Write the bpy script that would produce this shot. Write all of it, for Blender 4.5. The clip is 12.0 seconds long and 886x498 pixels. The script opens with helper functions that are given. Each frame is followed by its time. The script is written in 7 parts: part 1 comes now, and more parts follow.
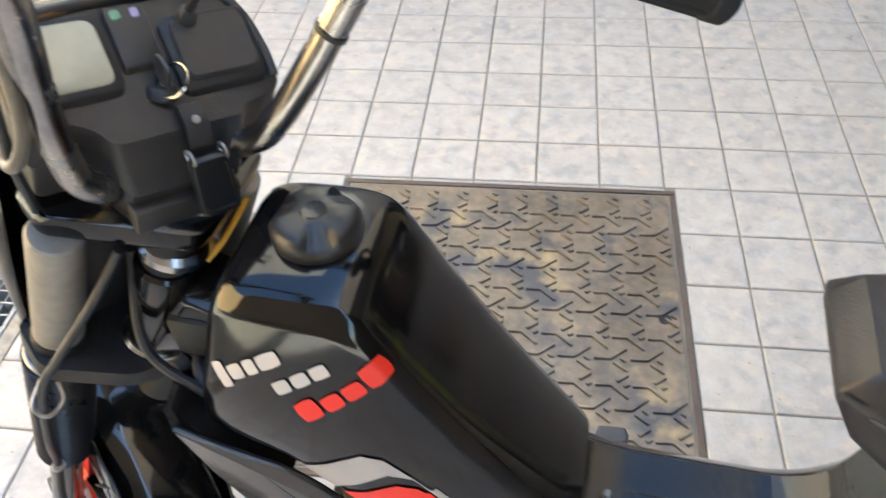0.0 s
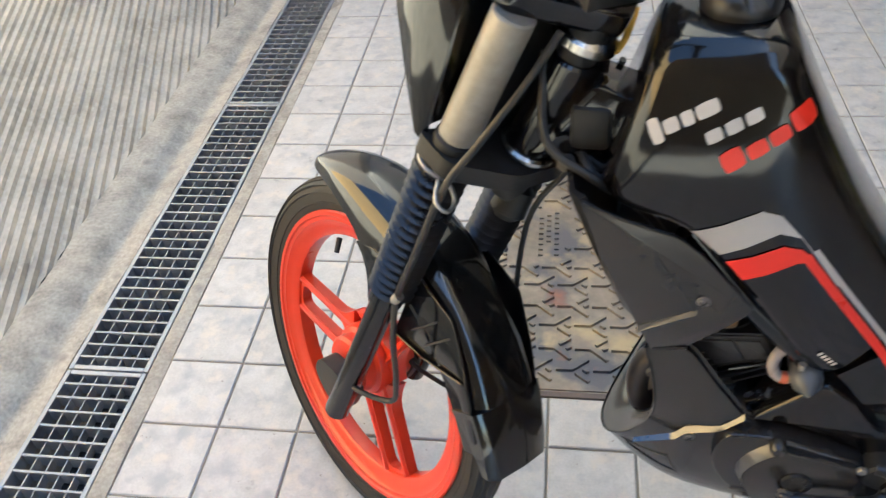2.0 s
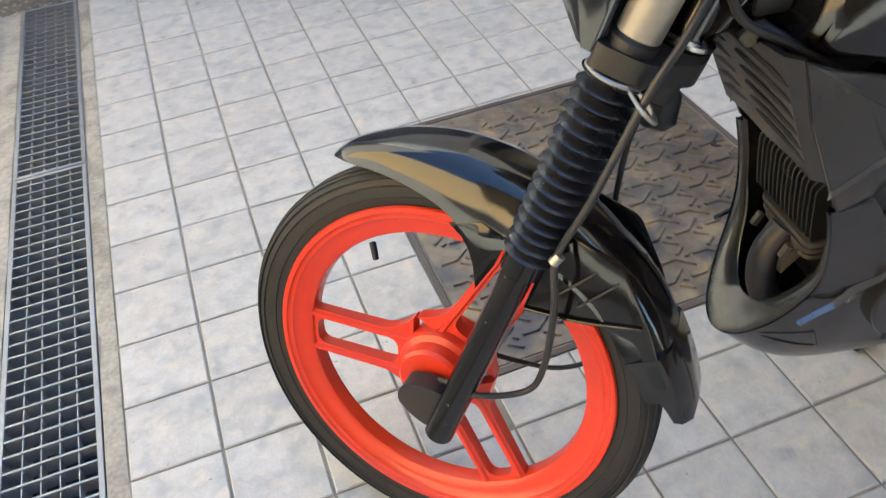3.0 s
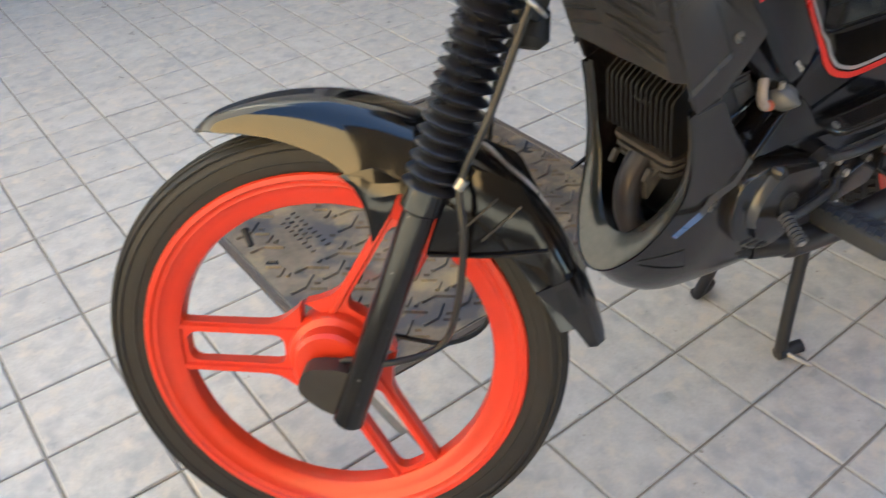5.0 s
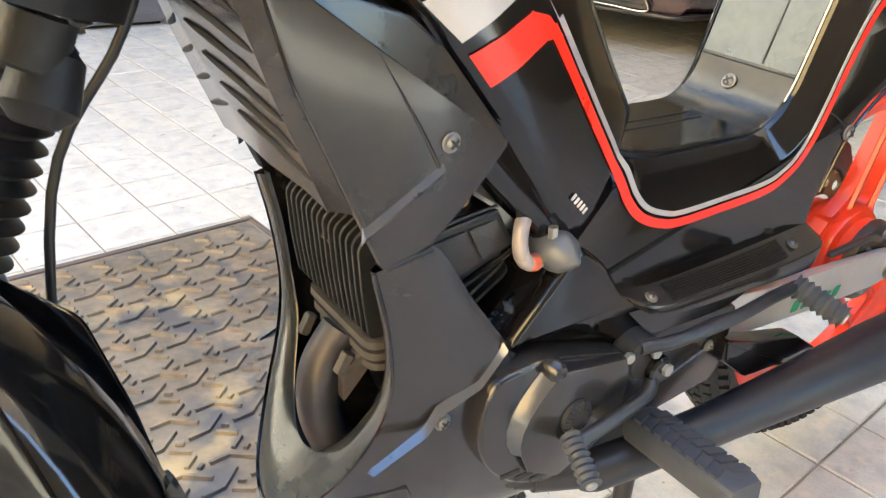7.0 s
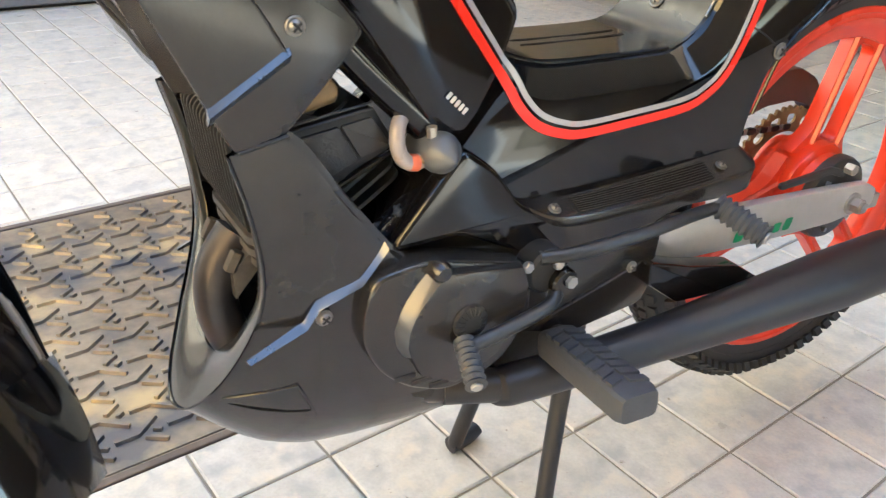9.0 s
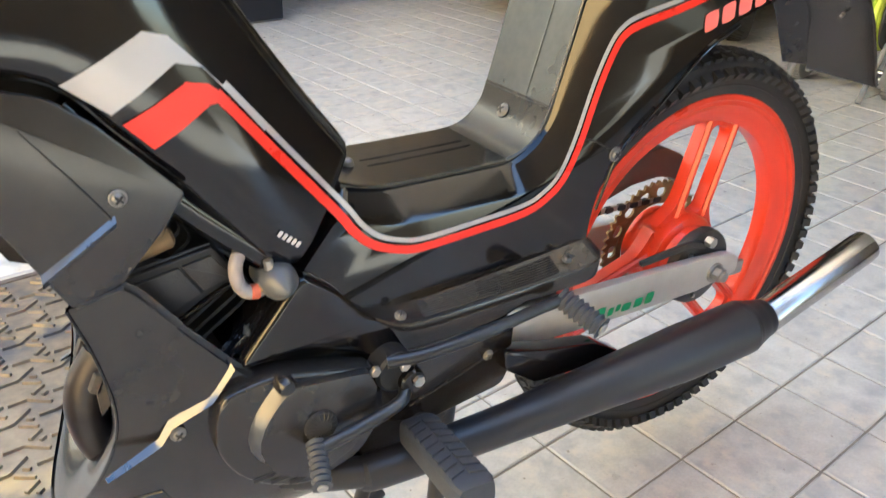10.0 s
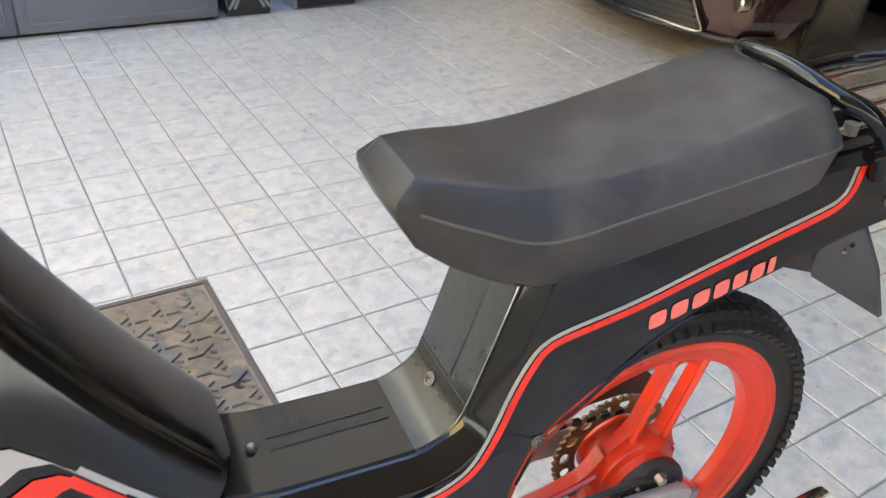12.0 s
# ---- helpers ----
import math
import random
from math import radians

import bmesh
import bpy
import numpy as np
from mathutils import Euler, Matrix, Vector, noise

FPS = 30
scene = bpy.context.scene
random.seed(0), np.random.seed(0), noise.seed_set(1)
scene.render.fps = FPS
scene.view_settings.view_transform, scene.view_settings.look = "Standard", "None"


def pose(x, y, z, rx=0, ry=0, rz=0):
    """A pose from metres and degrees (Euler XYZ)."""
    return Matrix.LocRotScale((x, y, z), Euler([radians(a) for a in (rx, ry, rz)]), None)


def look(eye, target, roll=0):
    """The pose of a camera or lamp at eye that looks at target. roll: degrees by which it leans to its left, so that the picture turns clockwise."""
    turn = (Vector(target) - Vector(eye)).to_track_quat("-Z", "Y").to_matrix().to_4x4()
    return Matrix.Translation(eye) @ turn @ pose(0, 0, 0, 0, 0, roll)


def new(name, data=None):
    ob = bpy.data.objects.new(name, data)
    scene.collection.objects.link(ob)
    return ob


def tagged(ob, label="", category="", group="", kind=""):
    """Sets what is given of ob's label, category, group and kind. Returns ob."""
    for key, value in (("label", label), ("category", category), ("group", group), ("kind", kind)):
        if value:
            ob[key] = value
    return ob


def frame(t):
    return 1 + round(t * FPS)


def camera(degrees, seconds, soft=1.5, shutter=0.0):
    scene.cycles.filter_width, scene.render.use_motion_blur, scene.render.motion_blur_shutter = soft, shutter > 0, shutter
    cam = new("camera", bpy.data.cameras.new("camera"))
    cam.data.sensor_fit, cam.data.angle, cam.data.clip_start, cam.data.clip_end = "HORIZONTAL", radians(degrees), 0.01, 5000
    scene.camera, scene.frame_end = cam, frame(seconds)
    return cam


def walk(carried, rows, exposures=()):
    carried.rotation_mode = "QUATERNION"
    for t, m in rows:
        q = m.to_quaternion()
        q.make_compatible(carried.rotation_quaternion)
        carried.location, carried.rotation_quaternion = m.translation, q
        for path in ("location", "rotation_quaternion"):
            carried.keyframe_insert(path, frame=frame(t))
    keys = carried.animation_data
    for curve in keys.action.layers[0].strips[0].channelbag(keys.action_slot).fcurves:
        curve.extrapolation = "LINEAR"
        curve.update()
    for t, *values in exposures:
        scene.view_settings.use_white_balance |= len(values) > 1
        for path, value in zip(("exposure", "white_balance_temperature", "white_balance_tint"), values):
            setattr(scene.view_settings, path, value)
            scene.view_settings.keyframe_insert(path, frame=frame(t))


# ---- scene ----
cam = camera(58.5, 12.0, soft=1.3, shutter=0.3)
PATH = [
    (0, (-0.302, -1.441, 1.285), (-0.529, -0.081, -0.166), -4.0),
    (0.5, (-0.339, -1.430, 1.320), (-0.750, -0.040, -0.058), -7.4),
    (1, (-0.324, -1.461, 1.355), (-0.826, -0.035, 0.046), -8.2),
    (1.5, (-0.346, -1.573, 1.28), (-0.873, -0.149, -0.022), -7.4),
    (1.7, (-0.423, -1.621, 1.244), (-0.87, -0.193, -0.083), -6.9),
    (2, (-0.607, -1.715, 1.201), (-0.883, -0.255, -0.138), -5.6),
    (2.3, (-0.729, -1.709, 1.183), (-0.806, -0.235, -0.166), -4.9),
    (2.5, (-0.809, -1.658, 1.134), (-0.74, -0.182, -0.215), -4.5),
    (3, (-1.051, -1.595, 1.099), (-0.638, -0.191, -0.264), -6.0),
    (4.8, (-1.232, -1.589, 0.952), (-0.316, -0.294, -0.267), -2.7),
    (5, (-1.194, -1.6, 0.961), (-0.236, -0.322, -0.243), -1.9),
    (5.3, (-1.111, -1.614, 0.957), (-0.052, -0.381, -0.207), 0.6),
    (5.5, (-1.035, -1.619, 0.969), (0.071, -0.407, -0.175), 1.5),
    (6, (-0.897, -1.568, 0.954), (0.302, -0.367, -0.106), 3.3),
    (6.5, (-0.844, -1.496, 0.874), (0.402, -0.261, -0.086), 4.2),
    (6.7, (-0.806, -1.482, 0.825), (0.441, -0.228, -0.109), 4.8),
    (8.3, (-0.733, -1.558, 0.748), (0.39, -0.182, -0.172), 3.9),
    (8.5, (-0.723, -1.57, 0.749), (0.397, -0.202, -0.187), 3.9),
    (9, (-0.696, -1.602, 0.747), (0.415, -0.243, -0.212), 3.4),
    (9.5, (-0.644, -1.643, 0.779), (0.47, -0.292, -0.189), 2.9),
    (10, (-0.614, -1.69, 0.865), (0.535, -0.347, -0.071), 2.1),
    (10.5, (-0.647, -1.709, 0.937), (0.527, -0.362, 0.037), 2.6),
    (11, (-0.612, -1.75, 1.014), (0.562, -0.4, 0.118), 4.6),
    (11.3, (-0.54, -1.733, 1.079), (0.6, -0.364, 0.169), 6.2),
    (11.5, (-0.494, -1.69, 1.107), (0.591, -0.298, 0.167), 6.5),
    (12, (-0.378, -1.613, 1.174), (0.561, -0.232, 0.073), 5.4),
]
EXPOSURES = [(0.0, 3.0, 5600, 0), (1.0, 2.80, 5550, 0), (2.0, 2.60, 5450, 0), (3.0, 2.50, 5300, 0), (5.0, 2.47, 5400, 0), (5.5, 2.74, 5500, 0), (6.5, 3.6, 5600, 0), (8.4, 3.58, 5580, 0), (9.0, 3.47, 5600, 0), (10.5, 3.4, 5480, 0), (11.5, 3.19, 5380, 0), (12.0, 3.18, 5420, 0)]
walk(cam, [(t, look(eye, target, roll)) for t, eye, target, roll in PATH], EXPOSURES)

# ---- world and light ----
world = bpy.data.worlds.new("sky")
scene.world = world
world.use_nodes = True
wn = world.node_tree
sky = wn.nodes.new("ShaderNodeTexSky")
sky.sky_type, sky.sun_disc = "NISHITA", False
sky.sun_elevation, sky.sun_rotation = radians(50.6), radians(110.6)
wn.links.new(sky.outputs["Color"], wn.nodes["Background"].inputs["Color"])
wn.nodes["Background"].inputs["Strength"].default_value = 0.095


def lamp(name, kind, matrix, strength, colour, **kw):
    data = bpy.data.lights.new(name, kind)
    data.energy, data.color = strength, colour
    for key, value in kw.items():
        if key == "angle":
            data.angle = value
        elif key == "size":
            data.shape, data.size, data.size_y = "RECTANGLE", value[0], value[1]
    ob = new(name, data)
    ob.matrix_world = matrix
    return ob


# the sun stands high behind the house, and reaches only the yard beyond the ramp
lamp("sun", "SUN", look((4, -1.5, 5.2), (0, 0, 0)), 5.0, (1.0, 0.87, 0.68), angle=radians(0.5))


# ---- materials ----
def mat(name, base, rough=0.5, metal=0.0, vary=0.12, scale=8.0, bump=0.0, bump_scale=60.0, coat=0.0, spots=None,
        rough_vary=0.1, spec=0.5, random_vary=0.0):
    """A procedural surface: base colour, large and fine variation, stains of their own colour, fine relief."""
    m = bpy.data.materials.new(name)
    m.use_nodes = True
    t = m.node_tree
    n, link = t.nodes, t.links.new
    b = n["Principled BSDF"]
    b.inputs["Metallic"].default_value = metal
    b.inputs["Specular IOR Level"].default_value = spec
    b.inputs["Coat Weight"].default_value = coat
    b.inputs["Coat Roughness"].default_value = 0.06
    co = n.new("ShaderNodeTexCoord")
    place = co.outputs["Object"]
    if random_vary:
        info, geo, both, move = n.new("ShaderNodeObjectInfo"), n.new("ShaderNodeNewGeometry"), n.new("ShaderNodeMath"), n.new("ShaderNodeVectorMath")
        both.operation, move.operation = "ADD", "MULTIPLY_ADD"
        link(info.outputs["Random"], both.inputs[0])
        link(geo.outputs["Random Per Island"], both.inputs[1])
        link(both.outputs[0], move.inputs[0])
        move.inputs[1].default_value = (37.0, 53.0, 11.0)
        link(place, move.inputs[2])
        place = move.outputs["Vector"]
    big, fine = n.new("ShaderNodeTexNoise"), n.new("ShaderNodeTexNoise")
    for tex, s, d in ((big, scale, 5.0), (fine, scale * 9, 3.0)):
        tex.inputs["Scale"].default_value, tex.inputs["Detail"].default_value = s, d
        link(place, tex.inputs["Vector"])
    grade = n.new("ShaderNodeMix")
    grade.data_type = "FLOAT"
    grade.inputs[0].default_value = 0.35
    link(big.outputs["Fac"], grade.inputs[2])
    link(fine.outputs["Fac"], grade.inputs[3])
    span = n.new("ShaderNodeMapRange")
    span.inputs["From Min"].default_value, span.inputs["From Max"].default_value = 0.3, 0.7
    span.inputs["To Min"].default_value, span.inputs["To Max"].default_value = 1 - vary, 1 + vary
    link(grade.outputs[0], span.inputs["Value"])
    colour = n.new("ShaderNodeVectorMath")
    colour.operation = "SCALE"
    colour.inputs[0].default_value = base
    strength = span.outputs["Result"]
    if random_vary:
        ran, mul = n.new("ShaderNodeMapRange"), n.new("ShaderNodeMath")
        ran.inputs["To Min"].default_value, ran.inputs["To Max"].default_value = 1 - random_vary, 1 + random_vary
        ran.inputs["From Max"].default_value = 2.0
        link(both.outputs[0], ran.inputs["Value"])
        mul.operation = "MULTIPLY"
        link(strength, mul.inputs[0])
        link(ran.outputs["Result"], mul.inputs[1])
        strength = mul.outputs[0]
    link(strength, colour.inputs["Scale"])
    out = colour.outputs["Vector"]
    for colour2, s2, low, high in spots or ():
        tex, ramp, mix = n.new("ShaderNodeTexNoise"), n.new("ShaderNodeMapRange"), n.new("ShaderNodeMix")
        tex.inputs["Scale"].default_value, tex.inputs["Detail"].default_value = s2, 6.0
        link(place, tex.inputs["Vector"])
        ramp.inputs["From Min"].default_value, ramp.inputs["From Max"].default_value = low, high
        link(tex.outputs["Fac"], ramp.inputs["Value"])
        mix.data_type = "RGBA"
        link(ramp.outputs["Result"], mix.inputs[0])
        link(out, mix.inputs[6])
        mix.inputs[7].default_value = (*colour2, 1)
        out = mix.outputs[2]
    link(out, b.inputs["Base Color"])
    rr = n.new("ShaderNodeMapRange")
    rr.inputs["To Min"].default_value, rr.inputs["To Max"].default_value = max(rough - rough_vary, 0.02), min(rough + rough_vary, 1)
    link(big.outputs["Fac"], rr.inputs["Value"])
    link(rr.outputs["Result"], b.inputs["Roughness"])
    if bump:
        grain, bp = n.new("ShaderNodeTexNoise"), n.new("ShaderNodeBump")
        grain.inputs["Scale"].default_value, grain.inputs["Detail"].default_value = bump_scale, 4.0
        link(place, grain.inputs["Vector"])
        bp.inputs["Strength"].default_value, bp.inputs["Distance"].default_value = bump, 0.002
        link(grain.outputs["Fac"], bp.inputs["Height"])
        link(bp.outputs["Normal"], b.inputs["Normal"])
    return m


PAINT = mat("black_paint", (0.005, 0.0047, 0.0046), 0.09, vary=0.3, coat=0.06, rough_vary=0.06, bump=0.03, bump_scale=25)
GLOSS = mat("glossy_black_plastic", (0.006, 0.0057, 0.0055), 0.10, vary=0.3, coat=0.45, rough_vary=0.06, bump=0.03, bump_scale=25)
PANEL = mat("black_plastic_panel", (0.0190, 0.0174, 0.0158), 0.20, vary=0.25, scale=5, bump=0.05, bump_scale=300, rough_vary=0.10, coat=0.18)
PLASTIC = mat("matt_black_plastic", (0.026, 0.0245, 0.0235), 0.42, vary=0.25, bump=0.2, bump_scale=500)
FOB = mat("fob_leather", (0.014, 0.014, 0.0145), 0.34, vary=0.3, bump=0.15, bump_scale=220)
CAPBLACK = mat("cap_plastic", (0.019, 0.0185, 0.018), 0.33, vary=0.3, bump=0.1, bump_scale=300)
RUBBER = mat("rubber", (0.016, 0.016, 0.0165), 0.60, vary=0.25, bump=0.12, bump_scale=300, spots=[((0.034, 0.032, 0.029), 14, 0.58, 0.85)])
GREY_RUBBER = mat("grey_rubber", (0.048, 0.053, 0.063), 0.55, vary=0.2, bump=0.15, bump_scale=300)
GAITER = mat("gaiter_rubber", (0.014, 0.0145, 0.018), 0.30, vary=0.25, bump=0.08, bump_scale=200)
ORANGE = mat("orange_red_paint", (0.64, 0.038, 0.008), 0.30, vary=0.06, coat=0.1, rough_vary=0.06, bump=0.04, bump_scale=120)
RED = mat("red_decal", (0.72, 0.022, 0.008), 0.3, vary=0.05)
SILVER = mat("silver_decal", (0.41, 0.40, 0.40), 0.35, metal=0.3, vary=0.06, spots=[((0.55, 0.25, 0.25), 30, 0.68, 0.8)])
WHITE = mat("white_decal", (0.47, 0.46, 0.455), 0.4, vary=0.08)
PINK = mat("faded_red_decal", (0.72, 0.16, 0.14), 0.4, vary=0.15)
SEAM = mat("seat_seam", (0.075, 0.073, 0.072), 0.5, vary=0.2)
VINYL = mat("seat_vinyl", (0.021, 0.021, 0.0235), 0.35, vary=0.3, scale=7, spots=[((0.070, 0.069, 0.068), 8, 0.50, 0.70)], bump=0.25, bump_scale=600, rough_vary=0.12)
BARCHROME = mat("worn_bar_chrome", (0.40, 0.385, 0.36), 0.24, metal=1.0, vary=0.35, scale=30, rough_vary=0.18, bump=0.05, bump_scale=40)
CHROME = mat("chrome", (0.47, 0.455, 0.43), 0.2, metal=1.0, vary=0.18, scale=14, rough_vary=0.12, spots=[((0.33, 0.30, 0.26), 26, 0.6, 0.75)])
SCREWHEAD = mat("tarnished_screw", (0.20, 0.195, 0.185), 0.45, metal=0.85, vary=0.3, scale=40)
STEEL = mat("zinc_steel", (0.40, 0.39, 0.37), 0.42, metal=0.9, vary=0.15)
ALU = mat("grey_aluminium", (0.52, 0.51, 0.49), 0.42, metal=0.55, vary=0.1, bump=0.05, bump_scale=200)
# Grey metal stands in for bright reflections on a glossy black post cover.
POSTMETAL = mat("post_reflection_metal", (0.105, 0.113, 0.115), 0.30, metal=0.9, vary=0.2, scale=12, rough_vary=0.1)
EXHAUST = mat("matt_exhaust_black", (0.018, 0.018, 0.021), 0.36, vary=0.2, bump=0.05, bump_scale=250)
PIPE = mat("hot_pipe", (0.045, 0.045, 0.051), 0.42, metal=0.5, vary=0.3, spots=[((0.062, 0.052, 0.048), 20, 0.5, 0.7)])
ENGINE = mat("engine_black", (0.010, 0.010, 0.010), 0.55, vary=0.4, bump=0.25, bump_scale=150)
CASTING = mat("aluminium_casting", (0.085, 0.077, 0.068), 0.6, metal=0.4, vary=0.35, scale=20)
BRASS = mat("brass", (0.23, 0.15, 0.07), 0.5, metal=0.6, vary=0.35)
CABLE = mat("black_cable", (0.02, 0.02, 0.02), 0.42, vary=0.2)
GREEN = mat("green_print", (0.02, 0.30, 0.12), 0.5, vary=0.3)
FILTER = mat("clear_fuel_hose", (0.27, 0.235, 0.22), 0.25, vary=0.2, coat=0.3)
HOSERED = mat("orange_hose_end", (0.50, 0.11, 0.05), 0.4, vary=0.15)
GREYCABLE = mat("worn_grey_cable", (0.11, 0.095, 0.07), 0.32, vary=0.3, scale=20)
AMBER = mat("amber_strap", (0.70, 0.42, 0.05), 0.5, vary=0.1)
# Pale yellow-green base colour carries the reflection seen in the dial glass.
DIAL = mat("dial_glass", (0.42, 0.40, 0.30), 0.12, vary=0.15, coat=0.6)
TELL = mat("green_tell_tale", (0.16, 0.34, 0.20), 0.3)
TELLB = mat("violet_tell_tale", (0.34, 0.30, 0.48), 0.3)
LENS = mat("red_lens", (0.45, 0.012, 0.02), 0.15, coat=0.5)
TILE = mat("floor_tile", (0.50, 0.492, 0.475), 0.34, vary=0.17, scale=24, bump=0.7, bump_scale=48, random_vary=0.08,
           spots=[((0.375, 0.380, 0.390), 21, 0.50, 0.70), ((0.60, 0.555, 0.49), 27, 0.53, 0.72), ((0.26, 0.235, 0.20), 80, 0.69, 0.77)], rough_vary=0.16)
# Same stand-in at the cover's bend: reflections on black gloss, set by colour.
BENDMETAL = mat("bend_reflection_metal", (0.052, 0.050, 0.046), 0.24, metal=0.6, vary=0.25, scale=12, rough_vary=0.10)
# Bluish base colour adds the sheen along the black cover's ridge.
RIDGE = mat("painted_sheen_ridge", (0.030, 0.034, 0.042), 0.30, vary=0.2, coat=0.35, spec=0.8)
SCUFFED = mat("scuffed_black_paint", (0.010, 0.011, 0.013), 0.16, vary=0.3, coat=0.3, spots=[((0.12, 0.135, 0.16), 55, 0.55, 0.66), ((0.25, 0.26, 0.27), 120, 0.66, 0.72)])
LEVER = mat("worn_satin_lever", (0.045, 0.047, 0.050), 0.32, metal=0.6, vary=0.25, scale=20)
# The sandy tint is there to warm light bounced off the unseen yard.
YARD = mat("warm_bounce_paving", (0.54, 0.40, 0.22), 0.85, vary=0.12, scale=3, bump=0.4, bump_scale=60)
# Deeper than cream, so the house front bounces warmer light.
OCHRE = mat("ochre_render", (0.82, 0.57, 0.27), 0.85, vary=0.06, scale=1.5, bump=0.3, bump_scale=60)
# Blue-grey base colour carries the sky's glint on glossy black panel edges.
EDGE = mat("panel_edge_sky_glint", (0.055, 0.062, 0.075), 0.16, metal=0.35, vary=0.2, coat=1.0, spec=0.9)
CHAINGUARD = mat("brown_black_plastic", (0.035, 0.02, 0.015), 0.4, vary=0.3)
CHIPPED = mat("chipped_black_paint", (0.006, 0.0055, 0.0055), 0.16, vary=0.3, spots=[((0.30, 0.29, 0.27), 70, 0.70, 0.73)])
# Lighter and greener than the shell: the scoop's grey reflection is in the colour.
FLANGE = mat("reflection_toned_plastic", (0.030, 0.031, 0.027), 0.18, vary=0.3, scale=12, coat=0.4, rough_vary=0.1)
TAPGREY = mat("dull_zinc_tap", (0.10, 0.105, 0.11), 0.42, metal=0.3, vary=0.25)
FORKTUBE = mat("worn_fork_tube", (0.26, 0.245, 0.215), 0.42, metal=0.35, vary=0.25, scale=12, rough_vary=0.12)
HATCH = mat("glossy_black_floor_plate", (0.007, 0.0068, 0.0066), 0.17, vary=0.3, spec=0.36, bump=0.06, bump_scale=90)
GROUT = mat("brownish_grout", (0.26, 0.235, 0.195), 0.85, vary=0.25, bump=0.2, bump_scale=200)
PLATE = mat("worn_steel_plate", (0.215, 0.183, 0.145), 0.40, metal=0.45, vary=0.45, scale=5, bump=0.15, bump_scale=120,
            spots=[((0.105, 0.104, 0.115), 9, 0.50, 0.62), ((0.40, 0.32, 0.19), 10, 0.56, 0.7), ((0.36, 0.13, 0.06), 4.5, 0.66, 0.76)])
PLATE_EDGE = mat("grey_steel_frame", (0.12, 0.098, 0.085), 0.55, metal=0.3, vary=0.25, scale=12, bump=0.2, bump_scale=120, spots=[((0.16, 0.09, 0.06), 9, 0.6, 0.75)])
# Dark brown chosen for what the black bodywork mirrors, not a known wall colour.
DARKWALL = mat("reflection_dimming_render", (0.16, 0.132, 0.098), 0.9, vary=0.2, scale=2, bump=0.3, bump_scale=60)
GALV = mat("galvanised_steel", (0.33, 0.35, 0.385), 0.48, metal=0.6, vary=0.15)
DARK = mat("drain_dark", (0.02, 0.021, 0.024), 0.8, vary=0.3)
CONCRETE = mat("ramp_concrete", (0.42, 0.39, 0.33), 0.85, vary=0.30, scale=6, bump=0.6, bump_scale=90,
               spots=[((0.26, 0.24, 0.21), 10, 0.58, 0.8), ((0.50, 0.47, 0.40), 30, 0.55, 0.75)])
CURB = mat("kerb_concrete", (0.36, 0.335, 0.285), 0.85, vary=0.5, scale=14, bump=1.0, bump_scale=60,
           spots=[((0.20, 0.19, 0.17), 14, 0.58, 0.75)])
STONE = mat("speckled_stone", (0.22, 0.22, 0.21), 0.7, vary=0.35, scale=60, bump=0.4, bump_scale=120, spots=[((0.45, 0.44, 0.42), 90, 0.55, 0.62)])
WALL = mat("white_wall", (0.74, 0.72, 0.68), 0.8, vary=0.04, scale=2, bump=0.15, bump_scale=80)
CREAM = mat("cream_render", (0.80, 0.64, 0.42), 0.85, vary=0.06, scale=1.5, bump=0.3, bump_scale=60)
BASETILE = mat("skirting_tile", (0.42, 0.40, 0.36), 0.45, vary=0.12)
CEIL = mat("ceiling_paint", (0.70, 0.68, 0.64), 0.85, vary=0.03)
CABINET = mat("blue_grey_metal", (0.145, 0.165, 0.205), 0.38, vary=0.06, bump=0.03)
NAVY = mat("dark_blue_metal", (0.013, 0.016, 0.024), 0.4, vary=0.1)
TOOLRED = mat("red_enamel", (0.42, 0.03, 0.04), 0.35, vary=0.15)
TOOLBLACK = mat("black_enamel", (0.025, 0.028, 0.028), 0.45, vary=0.2)
CARPAINT = mat("dark_plum_paint", (0.020, 0.005, 0.008), 0.12, vary=0.1, coat=1.0, rough_vary=0.03)
CARBLACK = mat("car_black", (0.016, 0.016, 0.017), 0.35, vary=0.2)
PLATEWHITE = mat("reflective_white", (0.78, 0.78, 0.76), 0.4, vary=0.05)
BLUE = mat("plate_blue", (0.02, 0.16, 0.62), 0.4)
HOSE = mat("yellow_green_hose", (0.50, 0.66, 0.07), 0.42, vary=0.1)
YELLOW = mat("yellow_plastic", (0.80, 0.60, 0.03), 0.4)
GREYPLASTIC = mat("grey_plastic", (0.17, 0.175, 0.18), 0.5, vary=0.1)
DEEPGLASS = mat("dark_glass", (0.012, 0.013, 0.015), 0.06, coat=0.6)


# ---- mesh helpers ----
def finish(bm, sharp=38):
    bmesh.ops.recalc_face_normals(bm, faces=bm.faces)
    for f in bm.faces:
        f.smooth = True
    for e in bm.edges:
        e.smooth = len(e.link_faces) != 2 or e.calc_face_angle(0) < radians(sharp)


def part(name, bm, material, parent=None, label="", sharp=38, m=None):
    if m is not None:
        bm.transform(m)
    finish(bm, sharp)
    data = bpy.data.meshes.new(name)
    bm.to_mesh(data)
    bm.free()
    data.materials.append(material)
    ob = new(name, data)
    ob.parent = parent
    if label:
        tagged(ob, label)
    return ob


def thing(name, m, label, category, kind="", group=""):
    ob = new(name)
    ob.matrix_world = m
    return tagged(ob, label, category, group, kind)


